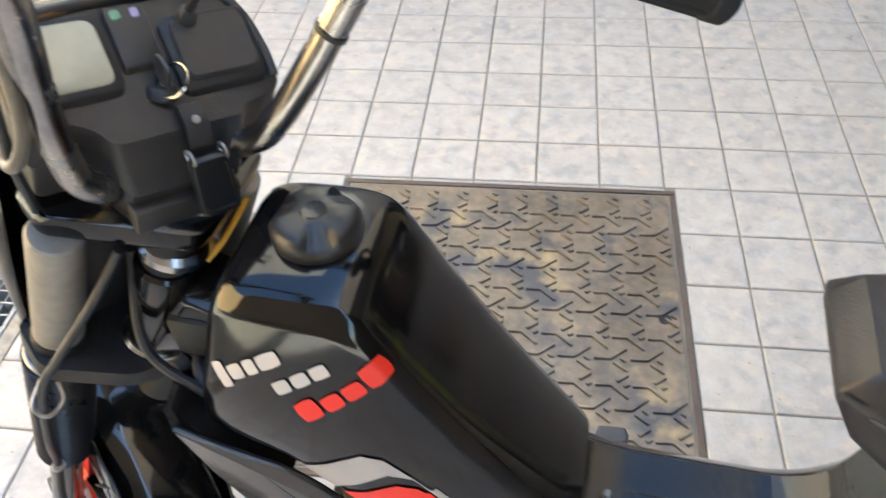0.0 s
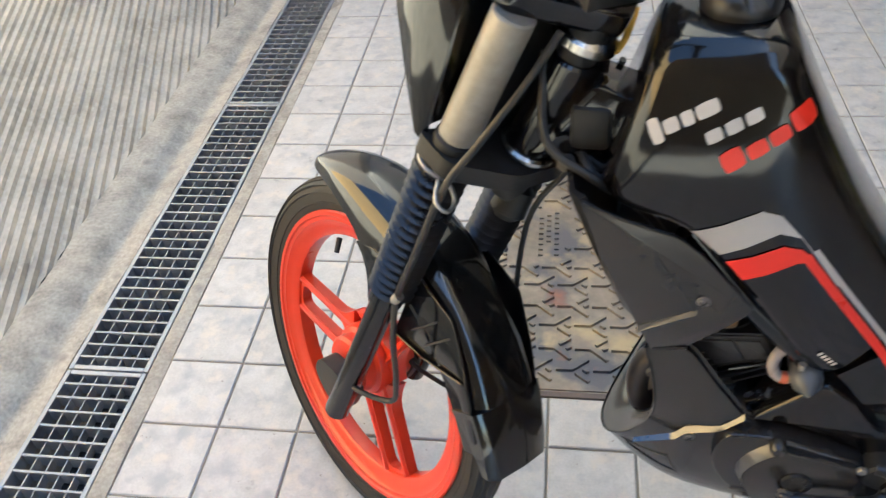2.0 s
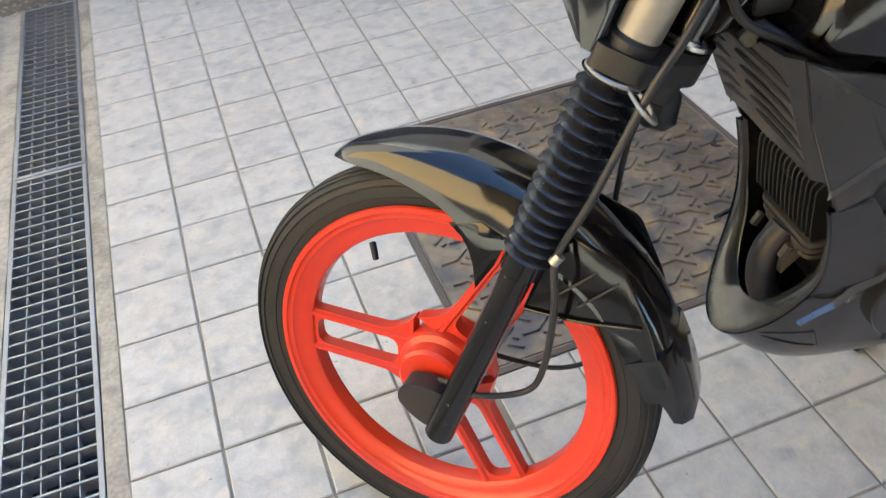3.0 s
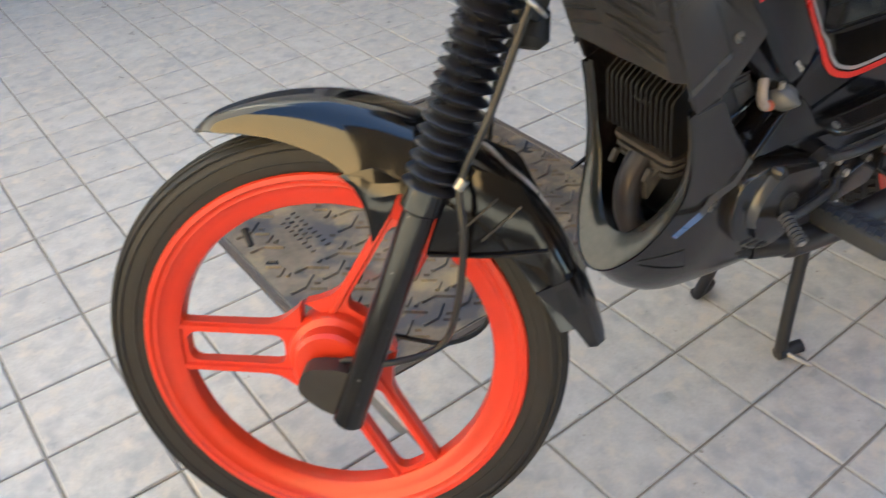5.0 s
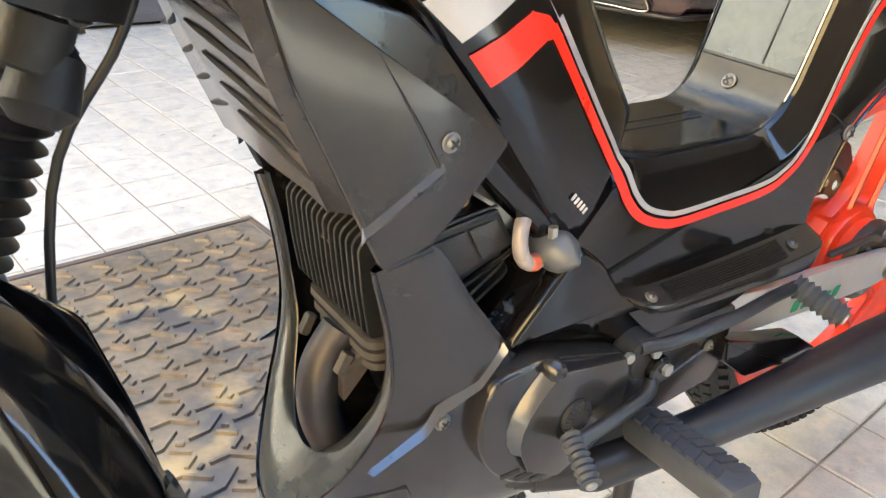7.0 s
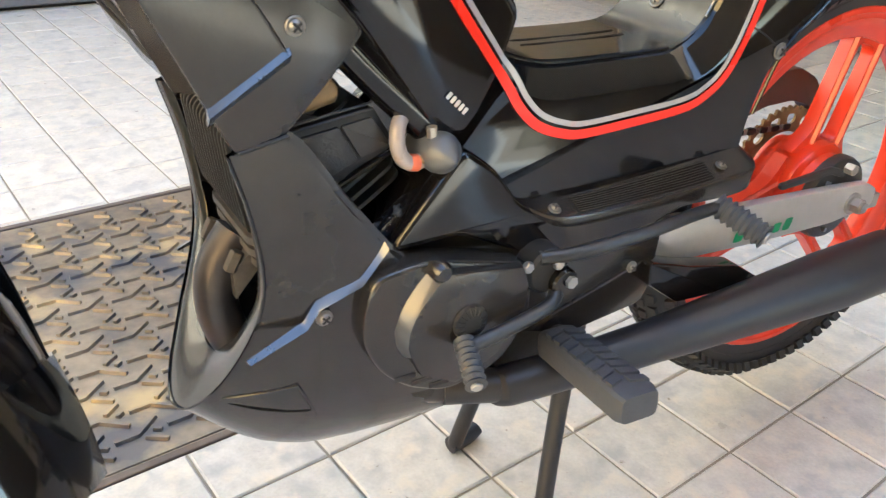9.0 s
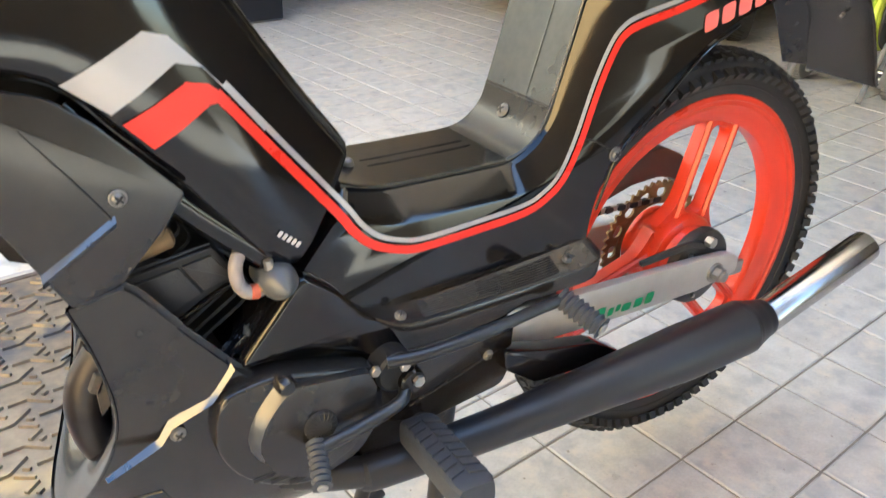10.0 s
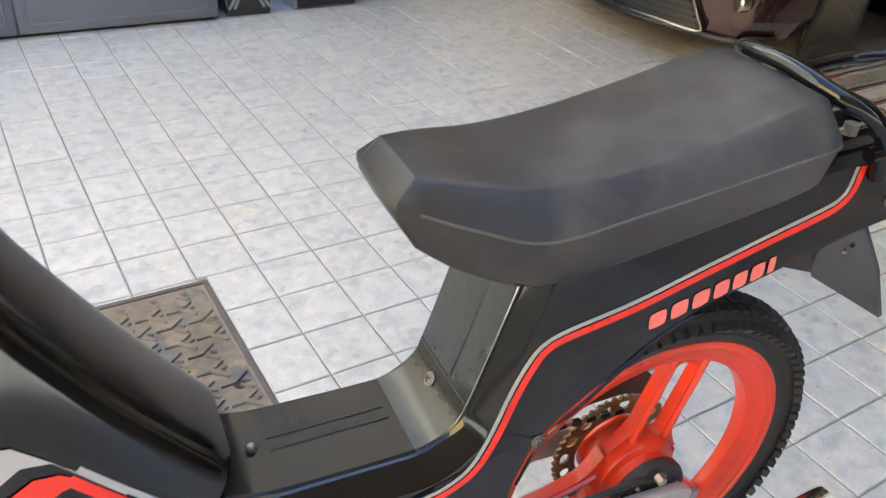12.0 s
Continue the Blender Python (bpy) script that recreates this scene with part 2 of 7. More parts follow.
def box(x0, x1, y0, y1, z0, z1, bevel=0.0, bm=None, seg=2):
    bm = bm or bmesh.new()
    made = bmesh.ops.create_cube(bm, size=1.0, matrix=Matrix.Translation(((x0 + x1) / 2, (y0 + y1) / 2, (z0 + z1) / 2)) @ Matrix.Diagonal((x1 - x0, y1 - y0, z1 - z0, 1)))
    if bevel:
        edges = {e for v in made["verts"] for e in v.link_edges}
        bmesh.ops.bevel(bm, geom=list(edges), offset=bevel, segments=seg, affect="EDGES", profile=0.5)
    return bm


def smooth_line(pts, steps=6, closed=False):
    """A Catmull-Rom line through the points."""
    p = [Vector(q) for q in pts]
    n, out = len(p), []
    for i in range(n if closed else n - 1):
        a, b = p[i], p[(i + 1) % n]
        before = p[i - 1] if (i or closed) else a + (a - b)
        after = p[(i + 2) % n] if (closed or i + 2 < n) else b + (b - a)
        for k in range(steps):
            t = k / steps
            out.append(0.5 * (2 * a + (b - before) * t + (2 * before - 5 * a + 4 * b - after) * t * t + (3 * a - before - 3 * b + after) * t ** 3))
    if not closed:
        out.append(p[-1])
    return out


def loft(rings, bm=None, caps=True, wrap=True, closed=False):
    """A skin over rings that all have the same number of points."""
    bm = bm or bmesh.new()
    rows = [[bm.verts.new(p) for p in ring] for ring in rings]
    n = len(rings[0])
    pairs = list(zip(rows, rows[1:])) + ([(rows[-1], rows[0])] if closed else [])
    for a, b in pairs:
        for i in range(n if wrap else n - 1):
            bm.faces.new((a[i], a[(i + 1) % n], b[(i + 1) % n], b[i]))
    if caps and not closed:
        bm.faces.new(rows[0][::-1])
        bm.faces.new(rows[-1])
    return bm


def tube(pts, radius, seg=10, bm=None, steps=6, closed=False, flat=1.0, smooth=True):
    """A round bar along a smooth line; radius may be one number or one for each given point."""
    line = smooth_line(pts, steps, closed) if smooth and len(pts) > 2 else [Vector(p) for p in pts]
    n = len(line)
    if isinstance(radius, (list, tuple)):
        k = [i / (n - 1) * (len(radius) - 1) for i in range(n)]
        radii = [radius[int(a)] + (radius[min(int(a) + 1, len(radius) - 1)] - radius[int(a)]) * (a - int(a)) for a in k]
    else:
        radii = [radius] * n
    rings, side = [], None
    for i, p in enumerate(line):
        ahead = (line[(i + 1) % n] - line[i - 1]) if closed else (line[min(i + 1, n - 1)] - line[max(i - 1, 0)])
        ahead.normalize()
        side = (side - ahead * side.dot(ahead)) if side else ahead.orthogonal()
        side.normalize()
        up = ahead.cross(side)
        rings.append([p + radii[i] * (math.cos(a) * side + flat * math.sin(a) * up) for a in (2 * math.pi * j / seg for j in range(seg))])
    return loft(rings, bm, caps=not closed, closed=closed)


def lathe(profile, seg=64, bm=None, centre=(0, 0, 0), closed=False):
    """Turns a profile of (radius, y) about the y axis."""
    c = Vector(centre)
    rings = [[c + Vector((r * math.cos(a), y, r * math.sin(a))) for r, y in profile] for a in (2 * math.pi * i / seg for i in range(seg))]
    return loft(rings, bm, caps=False, wrap=closed, closed=True)


def disc_bar(p0, p1, r0, r1=None, seg=20, bm=None, bevel=0.0):
    """A straight round bar with eased ends."""
    p0, p1 = Vector(p0), Vector(p1)
    r1 = r0 if r1 is None else r1
    d = (p1 - p0)
    length = d.length
    d.normalize()
    e = min(bevel, length / 3, r0 * 0.6) or 0.0
    side = d.orthogonal().normalized()
    up = d.cross(side)
    stops = [(0, r0 - e), (e, r0), (length - e, r1), (length, r1 - e)] if e else [(0, r0), (length, r1)]
    rings = [[p0 + d * s + r * (math.cos(a) * side + math.sin(a) * up) for a in (2 * math.pi * j / seg for j in range(seg))] for s, r in stops]
    return loft(rings, bm)


def rounded(pts, radius, steps=4):
    """A 2D outline with rounded corners; radius one number or one for each corner."""
    out, n = [], len(pts)
    for i in range(n):
        a, b, c = Vector(pts[i - 1]), Vector(pts[i]), Vector(pts[(i + 1) % n])
        r = radius[i] if isinstance(radius, (list, tuple)) else radius
        r = min(r, (a - b).length * 0.45, (c - b).length * 0.45)
        if r < 1e-5:
            out.append(tuple(b))
            continue
        s, e = b + (a - b).normalized() * r, b + (c - b).normalized() * r
        for k in range(steps + 1):
            t = k / steps
            out.append(tuple((1 - t) ** 2 * s + 2 * t * (1 - t) * b + t * t * e))
    return out


def slab(outline, v0, v1, bevel=0.003, bm=None, taper=0.0, seg=2):
    """A plate: an outline in (x, z), from y = v0 to v1, with eased edges on both faces."""
    bm = bm or bmesh.new()
    n = len(outline)
    start = len(bm.verts)
    a = [bm.verts.new((x, v0, z)) for x, z in outline]
    b = [bm.verts.new((x, v1, z)) for x, z in outline]
    faces = [bm.faces.new(a), bm.faces.new(b[::-1])]
    rims = []
    for i in range(n):
        f = bm.faces.new((a[i], b[i], b[(i + 1) % n], a[(i + 1) % n]))
        faces.append(f)
    bm.normal_update()
    bmesh.ops.recalc_face_normals(bm, faces=faces)
    if bevel:
        edges = [e for e in faces[0].edges] + [e for e in faces[1].edges]
        bmesh.ops.bevel(bm, geom=edges, offset=bevel, segments=seg, affect="EDGES", profile=0.5)
    return bm


def curve_band(line, half, v, thick=0.0012, bm=None):
    """A thin raised stripe along a line in (x, z), on the side surface v(x, z)."""
    bm = bm or bmesh.new()
    n = len(line)
    rings = []
    for i, p in enumerate(line):
        d = (Vector(line[min(i + 1, n - 1)]) - Vector(line[max(i - 1, 0)])).normalized()
        q = Vector((-d.y, d.x))
        a, b = Vector(p) + q * half, Vector(p) - q * half
        rings.append([(a.x, v(a.x, a.y), a.y), (a.x, v(a.x, a.y) - thick, a.y), (b.x, v(b.x, b.y) - thick, b.y), (b.x, v(b.x, b.y), b.y)])
    return loft(rings, bm)


def screw(name, at, r, parent, way=(0, -1, 0), label="zinc-plated cross-head screw"):
    """A washer, a domed head and a cross slot."""
    way = Vector(way).normalized()
    at = Vector(at)
    bm = disc_bar(at, at + way * 0.002, r * 1.0, seg=18, bevel=0.0006)
    disc_bar(at + way * 0.002, at + way * 0.005, r * 0.72, r * 0.58, seg=16, bm=bm, bevel=0.001)
    ob = part(name, bm, SCREWHEAD, parent, label)
    side = way.orthogonal().normalized()
    up = way.cross(side)
    bm = bmesh.new()
    for d, q in ((side, up), (up, side)):
        c = at + way * 0.0052
        rings = [[c - d * r * 0.55 + q * s * r * 0.12 + way * k for s, k in ((-1, -0.001), (1, -0.001), (1, 0.0003), (-1, 0.0003))],
                 [c + d * r * 0.55 + q * s * r * 0.12 + way * k for s, k in ((-1, -0.001), (1, -0.001), (1, 0.0003), (-1, 0.0003))]]
        loft(rings, bm)
    part("slot", bm, ENGINE, ob)
    return ob


# ---- the garage: ground, drain, ramp, walls ----
T = 0.152                                   # tile pitch
PX0, PX1, PY0, PY1 = -0.770, 0.021, -0.803, -0.012      # the steel cover
FX0, FX1, FY0, FY1 = -9 * T, 46 * T, -41 * T, 15 * T    # tiled floor

floor = part("floor", box(FX0 - 0.036, FX1, FY0, 5.2, -0.16, -0.0035), GROUT)
tagged(floor, "pale grey porcelain tiled garage floor with dark joints", "floor", kind="structure")

ground = part("ground", box(-60, -5.95, -60, 60, 0.20, 0.70), YARD)
tagged(ground, "sunlit paved yard above the ramp, tinted sandy to bounce warm light", "ground", kind="structure")

# drain: trough and two concrete edges
DX0, DX1 = -1.580, -1.404
bm = box(DX0 - 0.02, DX1 + 0.02, -6.2, 1.22, -0.20, -0.17)
box(DX0 - 0.02, DX0 - 0.002, -6.2, 1.22, -0.17, -0.032, bm=bm)
box(DX1 + 0.002, DX1 + 0.02, -6.2, 1.22, -0.17, -0.032, bm=bm)
tagged(part("drain_channel", bm, DARK), "dark concrete drain channel under the grates", "drain", kind="structure")


def edge_strip(name, x0, x1, tops, label):
    """A cast concrete strip along the drain, with an uneven upper edge."""
    n, rings = 100, []
    for i in range(n + 1):
        y = -6.2 + 7.42 * i / n
        ring = [(x0, y, -0.15)]
        for k, z in enumerate(tops):
            x = x0 + (x1 - x0) * k / (len(tops) - 1)
            wob = noise.noise((x * 9, y * 7, 1.0)) * 0.005 + noise.noise((x * 30, y * 25, 4.0)) * 0.004
            inner = 0 < k < len(tops) - 1
            ring.append((x + (wob if inner else 0), y, z + wob))
        ring.append((x1, y, -0.15))
        rings.append(ring)
    tagged(part(name, loft(rings), CURB, sharp=60), label, "kerb", kind="structure")


edge_strip("drain_edge", DX1 + 0.001, FX0 - 0.001, [-0.003, -0.001, -0.002], "rough mortar strip between drain and tiles")
edge_strip("kerb", -1.745, DX0 - 0.001, [0.020, 0.018, 0.014, 0.009, 0.004, -0.010, -0.009, -0.003, -0.003], "worn concrete kerb along the drain grate")


def ramp_height(x):
    return 0.008 + (-1.745 - x) * 0.165


# ribbed ramp: slanting ridges pressed into the concrete
bm = bmesh.new()
way, across, pitch = Vector((-0.292, 0.956)), Vector((-0.956, -0.292)), 0.0265
rows = []
for i in range(-120, 300):
    for shift, h in ((0.0, -0.004), (0.15, 0.0115), (0.50, 0.0125), (0.66, -0.004)):
        s = (i + shift) * pitch
        row = []
        for k in range(36):
            p = Vector((-1.745, -2.0)) + across * s + way * (-5.6 + k * 0.32)
            wob = noise.noise((p.x * 3, p.y * 3, 2.0)) * 0.004
            row.append(bm.verts.new((p.x + wob, p.y, ramp_height(p.x) + h * (0.8 + 0.5 * noise.noise((p.x * 5, p.y * 5, 7.0))))))
        rows.append(row)
for a, b in zip(rows, rows[1:]):
    for i in range(len(a) - 1):
        bm.faces.new((a[i], b[i], b[i + 1], a[i + 1]))
for co, no in (((-1.746, 0, 0), (1, 0, 0)), ((-6, 0, 0), (-1, 0, 0)), ((0, 1.08, 0), (0, 1, 0)), ((0, -6.2, 0), (0, -1, 0))):
    bmesh.ops.bisect_plane(bm, geom=bm.verts[:] + bm.edges[:] + bm.faces[:], plane_co=co, plane_no=no, clear_outer=True)
tagged(part("ramp", bm, CONCRETE, sharp=25), "ribbed concrete ramp with slanting grip ridges", "ramp", kind="structure")
bm = loft([[(-1.746, y, 0.006), (-6.0, y, ramp_height(-6.0) - 0.002), (-6.0, y, -0.2), (-1.746, y, -0.2)] for y in (1.075, 1.30)])
tagged(part("ramp_edge", bm, CURB), "smooth concrete strip beside the ribbed ramp", "ramp", kind="structure")

# pier, walls and ceiling
def wall(name, x0, x1, y0, y1, z0, z1, material, label):
    return tagged(part(name, box(x0, x1, y0, y1, z0, z1), material), label, "wall", kind="structure")


# TOP is set so unseen upper walls shade the floor as far as the ramp.
H, TOP = 2.65, 5.4
wall("wall_pier", -6.0, -1.345, 1.232, 1.60, 0.30, TOP, WALL, "white rendered wall beside the ramp")
bm = box(-6.0, -1.335, 1.215, 1.62, -0.15, 0.30, 0.006)
tagged(part("plinth", bm, STONE), "speckled grey stone plinth at the foot of the pier", "plinth", kind="structure")
wall("wall_left", -1.55, -1.345, 1.60, 2.40, -0.05, TOP, WALL, "white painted wall of the covered yard")
wall("wall_back", -1.345, 1.40, 2.26, 2.45, -0.05, TOP, WALL, "white painted back wall of the garage")
wall("wall_passage_left", 1.38, 1.40, 2.45, 5.0, -0.05, H, WALL, "white passage wall")
wall("wall_passage_right", 2.15, 2.35, 2.10, 5.0, -0.05, H, WALL, "white passage wall with a tiled skirting")
wall("wall_passage_end", 1.40, 2.15, 4.8, 5.0, -0.05, H, CREAM, "warm cream wall at the end of the passage")
wall("wall_car", 2.35, 7.0, 2.10, 2.30, -0.05, H, WALL, "white wall behind the parked car")
wall("wall_far", 7.0, 7.2, -3.5, 2.30, -0.05, H, WALL, "white far wall of the garage")
# Out of view; its dark colour dims the reflections in the moped's rear.
wall("wall_near", 1.2, 7.2, -3.55, -3.35, -0.05, TOP, DARKWALL, "unseen garage side wall, dark brown to dim reflections")
# Unseen wall added to keep direct sun off the moped and floor.
wall("wall_sun_block", 1.20, 1.40, -3.35, 2.26, 2.35, TOP, WALL, "unseen white wall added above the garage door to block the sun")
tagged(part("ceiling", box(1.41, 7.2, -3.55, 5.0, H, H + 0.15), CEIL), "plain white garage ceiling", "ceiling", kind="structure")
# Unseen wall added so the moped's left side mirrors something dark.
wall("wall_dark_screen", -4.8, 1.2, -4.7, -4.5, -0.1, TOP, DARKWALL, "unseen dark brown wall added to darken reflections in the moped")
house = part("house_front", box(-10.4, -10.0, -20, 20, 0.4, 8.0), OCHRE)
tagged(house, "sunlit ochre rendered house front across the yard", "wall", kind="structure")

for name, x0, x1, y0, y1 in (("skirting_passage", 2.138, 2.149, 2.088, 4.79), ("skirting_car", 2.138, 7.0, 2.087, 2.098), ("skirting_back", -1.344, 1.379, 2.247, 2.258)):
    strip = new(name)
    tagged(strip, "grey stone-look skirting tiles along the wall", "skirting", kind="structure")
    along_y = (y1 - y0) > (x1 - x0)
    a, b = (y0, y1) if along_y else (x0, x1)
    n = int((b - a) / 0.30) + 1
    for i in range(n):
        s, e = a + i * 0.30 + 0.001, min(a + (i + 1) * 0.30 - 0.001, b)
        if e - s > 0.02:
            bm = box(x0, x1, s, e, 0.0, 0.085, 0.002, seg=1) if along_y else box(s, e, y0, y1, 0.0, 0.085, 0.002, seg=1)
            part("skirting_tile", bm, BASETILE, strip)

# ---- steel cover with raised tread ----
cover = thing("manhole_cover", Matrix.Translation((0, 0, 0)), "rust-stained steel cover plate with raised tread, set in the tiles", "manhole cover")
bm = box(PX0 + 0.018, PX1 - 0.018, PY0 + 0.018, PY1 - 0.018, -0.02, -0.001, 0.001, seg=1)
part("plate", bm, PLATE, cover)
for x0, x1, y0, y1 in ((PX0, PX1, PY1 - 0.013, PY1), (PX0, PX1, PY0, PY0 + 0.013), (PX0, PX0 + 0.013, PY0 + 0.0135, PY1 - 0.0135), (PX1 - 0.013, PX1, PY0 + 0.0135, PY1 - 0.0135)):
    part("frame_bar", box(x0, x1, y0, y1, -0.02, 0.001, 0.0015, seg=1), PLATE_EDGE, cover, "worn grey steel angle frame")
bm = bmesh.new()


def rib(pts, w=0.0040, h=0.0042):
    """One raised tread bar, flat on top with sloping sides."""
    n, rings = len(pts), []
    for i, p in enumerate(pts):
        d = (Vector(pts[min(i + 1, n - 1)]) - Vector(pts[max(i - 1, 0)])).normalized()
        q = Vector((-d.y, d.x))
        p = Vector(p)
        rings.append([(*(p + q * w), -0.0012), (*(p + q * w * 0.6), h), (*(p - q * w * 0.6), h), (*(p - q * w), -0.0012)])
    loft(rings, bm)


inside = lambda pts: all(PX0 + 0.022 < x < PX1 - 0.022 and PY0 + 0.022 < y < PY1 - 0.022 for x, y in pts)
UP = [[(0, 0), (0.031, 0.0), (0.062, 0.025)], [(0.038, -0.009), (0.062, -0.028)], [(0.052, 0.001), (0.061, -0.006)]]
DOWN = [[(0, 0), (0.031, 0.0), (0.062, -0.028)], [(0.041, 0.009), (0.062, 0.025)], [(0.054, -0.002), (0.063, 0.004)]]
for j in range(-2, 8):
    for i in range(-8, 13):
        bx, by = PX0 + 0.174 + i * 0.0705 + j * 0.0352, PY0 + 0.066 + j * 0.115
        for bars, ox, oy in ((UP, 0.0, 0.0), (DOWN, 0.036, 0.0525)):
            for bar in bars:
                pts = [(bx + ox + x, by + oy + y) for x, y in bar]
                if inside(pts) and not any(-0.66 < x < -0.585 and -0.44 < y < -0.255 for x, y in pts):
                    rib(pts)
for row, (x, n) in enumerate(((-0.600, 9), (-0.618, 6), (-0.635, 8))):
    for k in range(n):
        y = -0.270 - k * 0.018 - row * 0.01
        rib([(x - 0.005, y), (x + 0.005, y)], 0.0026, 0.0028)
tagged(part("tread", bm, PLATE, cover, "raised tread bars"), kind="stuff")
# Flush dark discs show the shade inside the lifting holes.
for hx, hy in ((PX0 + 0.05, -0.40), (PX1 - 0.05, -0.40)):
    part("lifting_hole", disc_bar((hx, hy, -0.004), (hx, hy, 0.0002), 0.013, seg=18), DARK, cover)

# ---- drain grates ----
def grate(y0, y1):
    g = thing("drain_grate", Matrix.Translation((0, 0, 0)), "galvanised steel grid grate over the drain channel", "drain grate", group="drain grates")
    z0, z1 = -0.030, -0.001
    for x0, x1 in ((DX0 + 0.002, DX0 + 0.012), (DX1 - 0.012, DX1 - 0.002)):
        part("side_bar", box(x0, x1, y0, y1, z0, z1, 0.001, seg=1), GALV, g)
    for a, b in ((y0, y0 + 0.010), (y1 - 0.010, y1)):
        part("end_bar", box(DX0 + 0.0125, DX1 - 0.0125, a, b, z0, z1, 0.001, seg=1), GALV, g)
    for k in range(1, 5):
        x = DX0 + 0.012 + (DX1 - DX0 - 0.024) * k / 5
        part("long_bar", box(x - 0.001, x + 0.001, y0 + 0.0105, y1 - 0.0105, z0 + 0.004, z1 - 0.004), GALV, g)
    n = round((y1 - y0) / 0.0335)
    for k in range(1, n):
        y = y0 + (y1 - y0) * k / n
        part("cross_bar", box(DX0 + 0.0125, DX1 - 0.0125, y - 0.0020, y + 0.0020, z0, z1 - 0.0005), GALV, g)


for y0 in (-3.799, -2.798, -1.797, -0.796, 0.205):
    grate(y0 + 0.002, min(y0 + 0.999, 1.21))


# ---- the moped ----
# Its own frame: x to the rear, y to its right, z up. The front end turns about the raked steering axis.
BIKE = Matrix.Translation((-0.174, -1.09, 0)) @ Matrix.Rotation(radians(-6.5), 4, "Z")
FORK = Matrix.Translation((-0.477, 0, 0.695)) @ Matrix.Rotation(radians(22.3), 4, "Y") @ Matrix.Rotation(radians(-37.5), 4, "Z")
moped = thing("moped", BIKE, "black and orange step-through moped on its centre stand, handlebar turned", "moped")


def wheel(name, m, r_rim, r_tyre, half_tyre, angle, hub_r, label, knobs):
    hold = new(name)
    hold.parent = moped
    tagged(hold, label)
    w = half_tyre
    bead = r_rim - 0.004
    prof = []
    for k in range(15):
        a = -1 + 2 * k / 14
        bulge = (1 - abs(a) ** 2.6) ** 0.5
        prof.append((bead + (r_tyre - bead) * bulge ** 0.85 if abs(a) < 1 else bead, w * a * (0.80 + 0.20 * math.cos(a * 1.1)) * (1.0 if abs(a) < 0.99 else 0.62)))
    tyre = part("tyre", lathe(prof, 112), RUBBER, hold, "worn black rubber tyre", sharp=50, m=m)
    bm = bmesh.new()
    for side in (-1, 1):
        # moulded rings on the side walls
        for f, thick in ((0.30, 0.0011), (0.62, 0.0015)):
            k = max(i for i in range(8) if (prof[i][0] - bead) / (r_tyre - bead) <= f)
            (ra, ya), (rb, yb) = prof[k], prof[k + 1]
            g = (bead + f * (r_tyre - bead) - ra) / (rb - ra)
            rr, yy = ra + (rb - ra) * g, side * abs(ya + (yb - ya) * g)
            tube([(rr * math.cos(a), yy, rr * math.sin(a)) for a in (2 * math.pi * i / 72 for i in range(72))], thick, 6, bm, closed=True, smooth=False)
    part("wall_ring", bm, RUBBER, tyre, "moulded rings on the side wall", m=m)
    bm = bmesh.new()
    if knobs:
        n = 84
        for i in range(n):
            for row, (yy, drop, size) in enumerate(((-0.035, 0.022, 0.0065), (-0.021, 0.0075, 0.006), (-0.007, 0.0025, 0.006), (0.007, 0.0025, 0.006), (0.021, 0.0075, 0.006), (0.035, 0.022, 0.0065))):
                a = 2 * math.pi * (i + 0.5 * (row % 2)) / n
                block = Matrix.Rotation(-a, 4, "Y") @ Matrix.Translation((r_tyre - drop, yy, 0)) @ Matrix.Rotation(math.copysign(0.62 if drop > 0.01 else 0.22, yy), 4, "Z")
                bmesh.ops.create_cube(bm, size=1.0, matrix=block @ Matrix.Diagonal((0.011, size * 1.8, 0.0115, 1)))
        part("tread", bm, RUBBER, tyre, "chunky knobbed rubber tread", sharp=20, m=m)
    else:
        for yy in (-0.025, -0.017, -0.009, 0.009, 0.017, 0.025):
            drop = (r_tyre - bead) * (1 - (1 - abs(yy / w) ** 2.6) ** 0.425)
            tube([((r_tyre - drop + 0.0004) * math.cos(a), yy, (r_tyre - drop + 0.0004) * math.sin(a)) for a in (2 * math.pi * i / 72 for i in range(72))], 0.0019, 6, bm, closed=True, smooth=False)
        part("tread_ribs", bm, RUBBER, tyre, "round rubber tread ribs", m=m)
    r = r_rim
    half_rim = [(r, 0.0235), (r - 0.002, 0.0262), (r - 0.008, 0.0262), (r - 0.0095, 0.0238), (r - 0.0125, 0.0225), (r - 0.0155, 0.0228), (r - 0.019, 0.0195), (r - 0.027, 0.0165), (r - 0.0365, 0.0145), (r - 0.0405, 0.0115), (r - 0.0415, 0.007)]
    rim_prof = [(a, -b) for a, b in half_rim] + half_rim[::-1] + [(r - 0.006, 0.0)]
    part("rim", lathe(rim_prof, 128, closed=True), ORANGE, hold, "glossy orange-red cast rim", sharp=30, m=m)
    hub = [(0.012, -0.047), (hub_r * 0.74, -0.047), (hub_r * 0.82, -0.043), (hub_r * 0.84, -0.026), (hub_r * 0.98, -0.022), (hub_r * 1.02, -0.017), (hub_r * 1.02, 0.017), (hub_r, 0.024), (hub_r * 0.86, 0.028), (hub_r * 0.84, 0.045), (0.012, 0.045)]
    part("hub", lathe(hub, 64, closed=True), ORANGE, hold, "orange-red cast hub", m=m)
    # three arms, each of two bars with a round-ended slot between them
    slot_in, slot_out, gap, end_r = 0.063, r - 0.0470, 0.0205, 0.014
    outer = r - 0.028
    for k in range(3):
        turn = Matrix.Rotation(-(angle + k * 2 * math.pi / 3), 4, "Y")
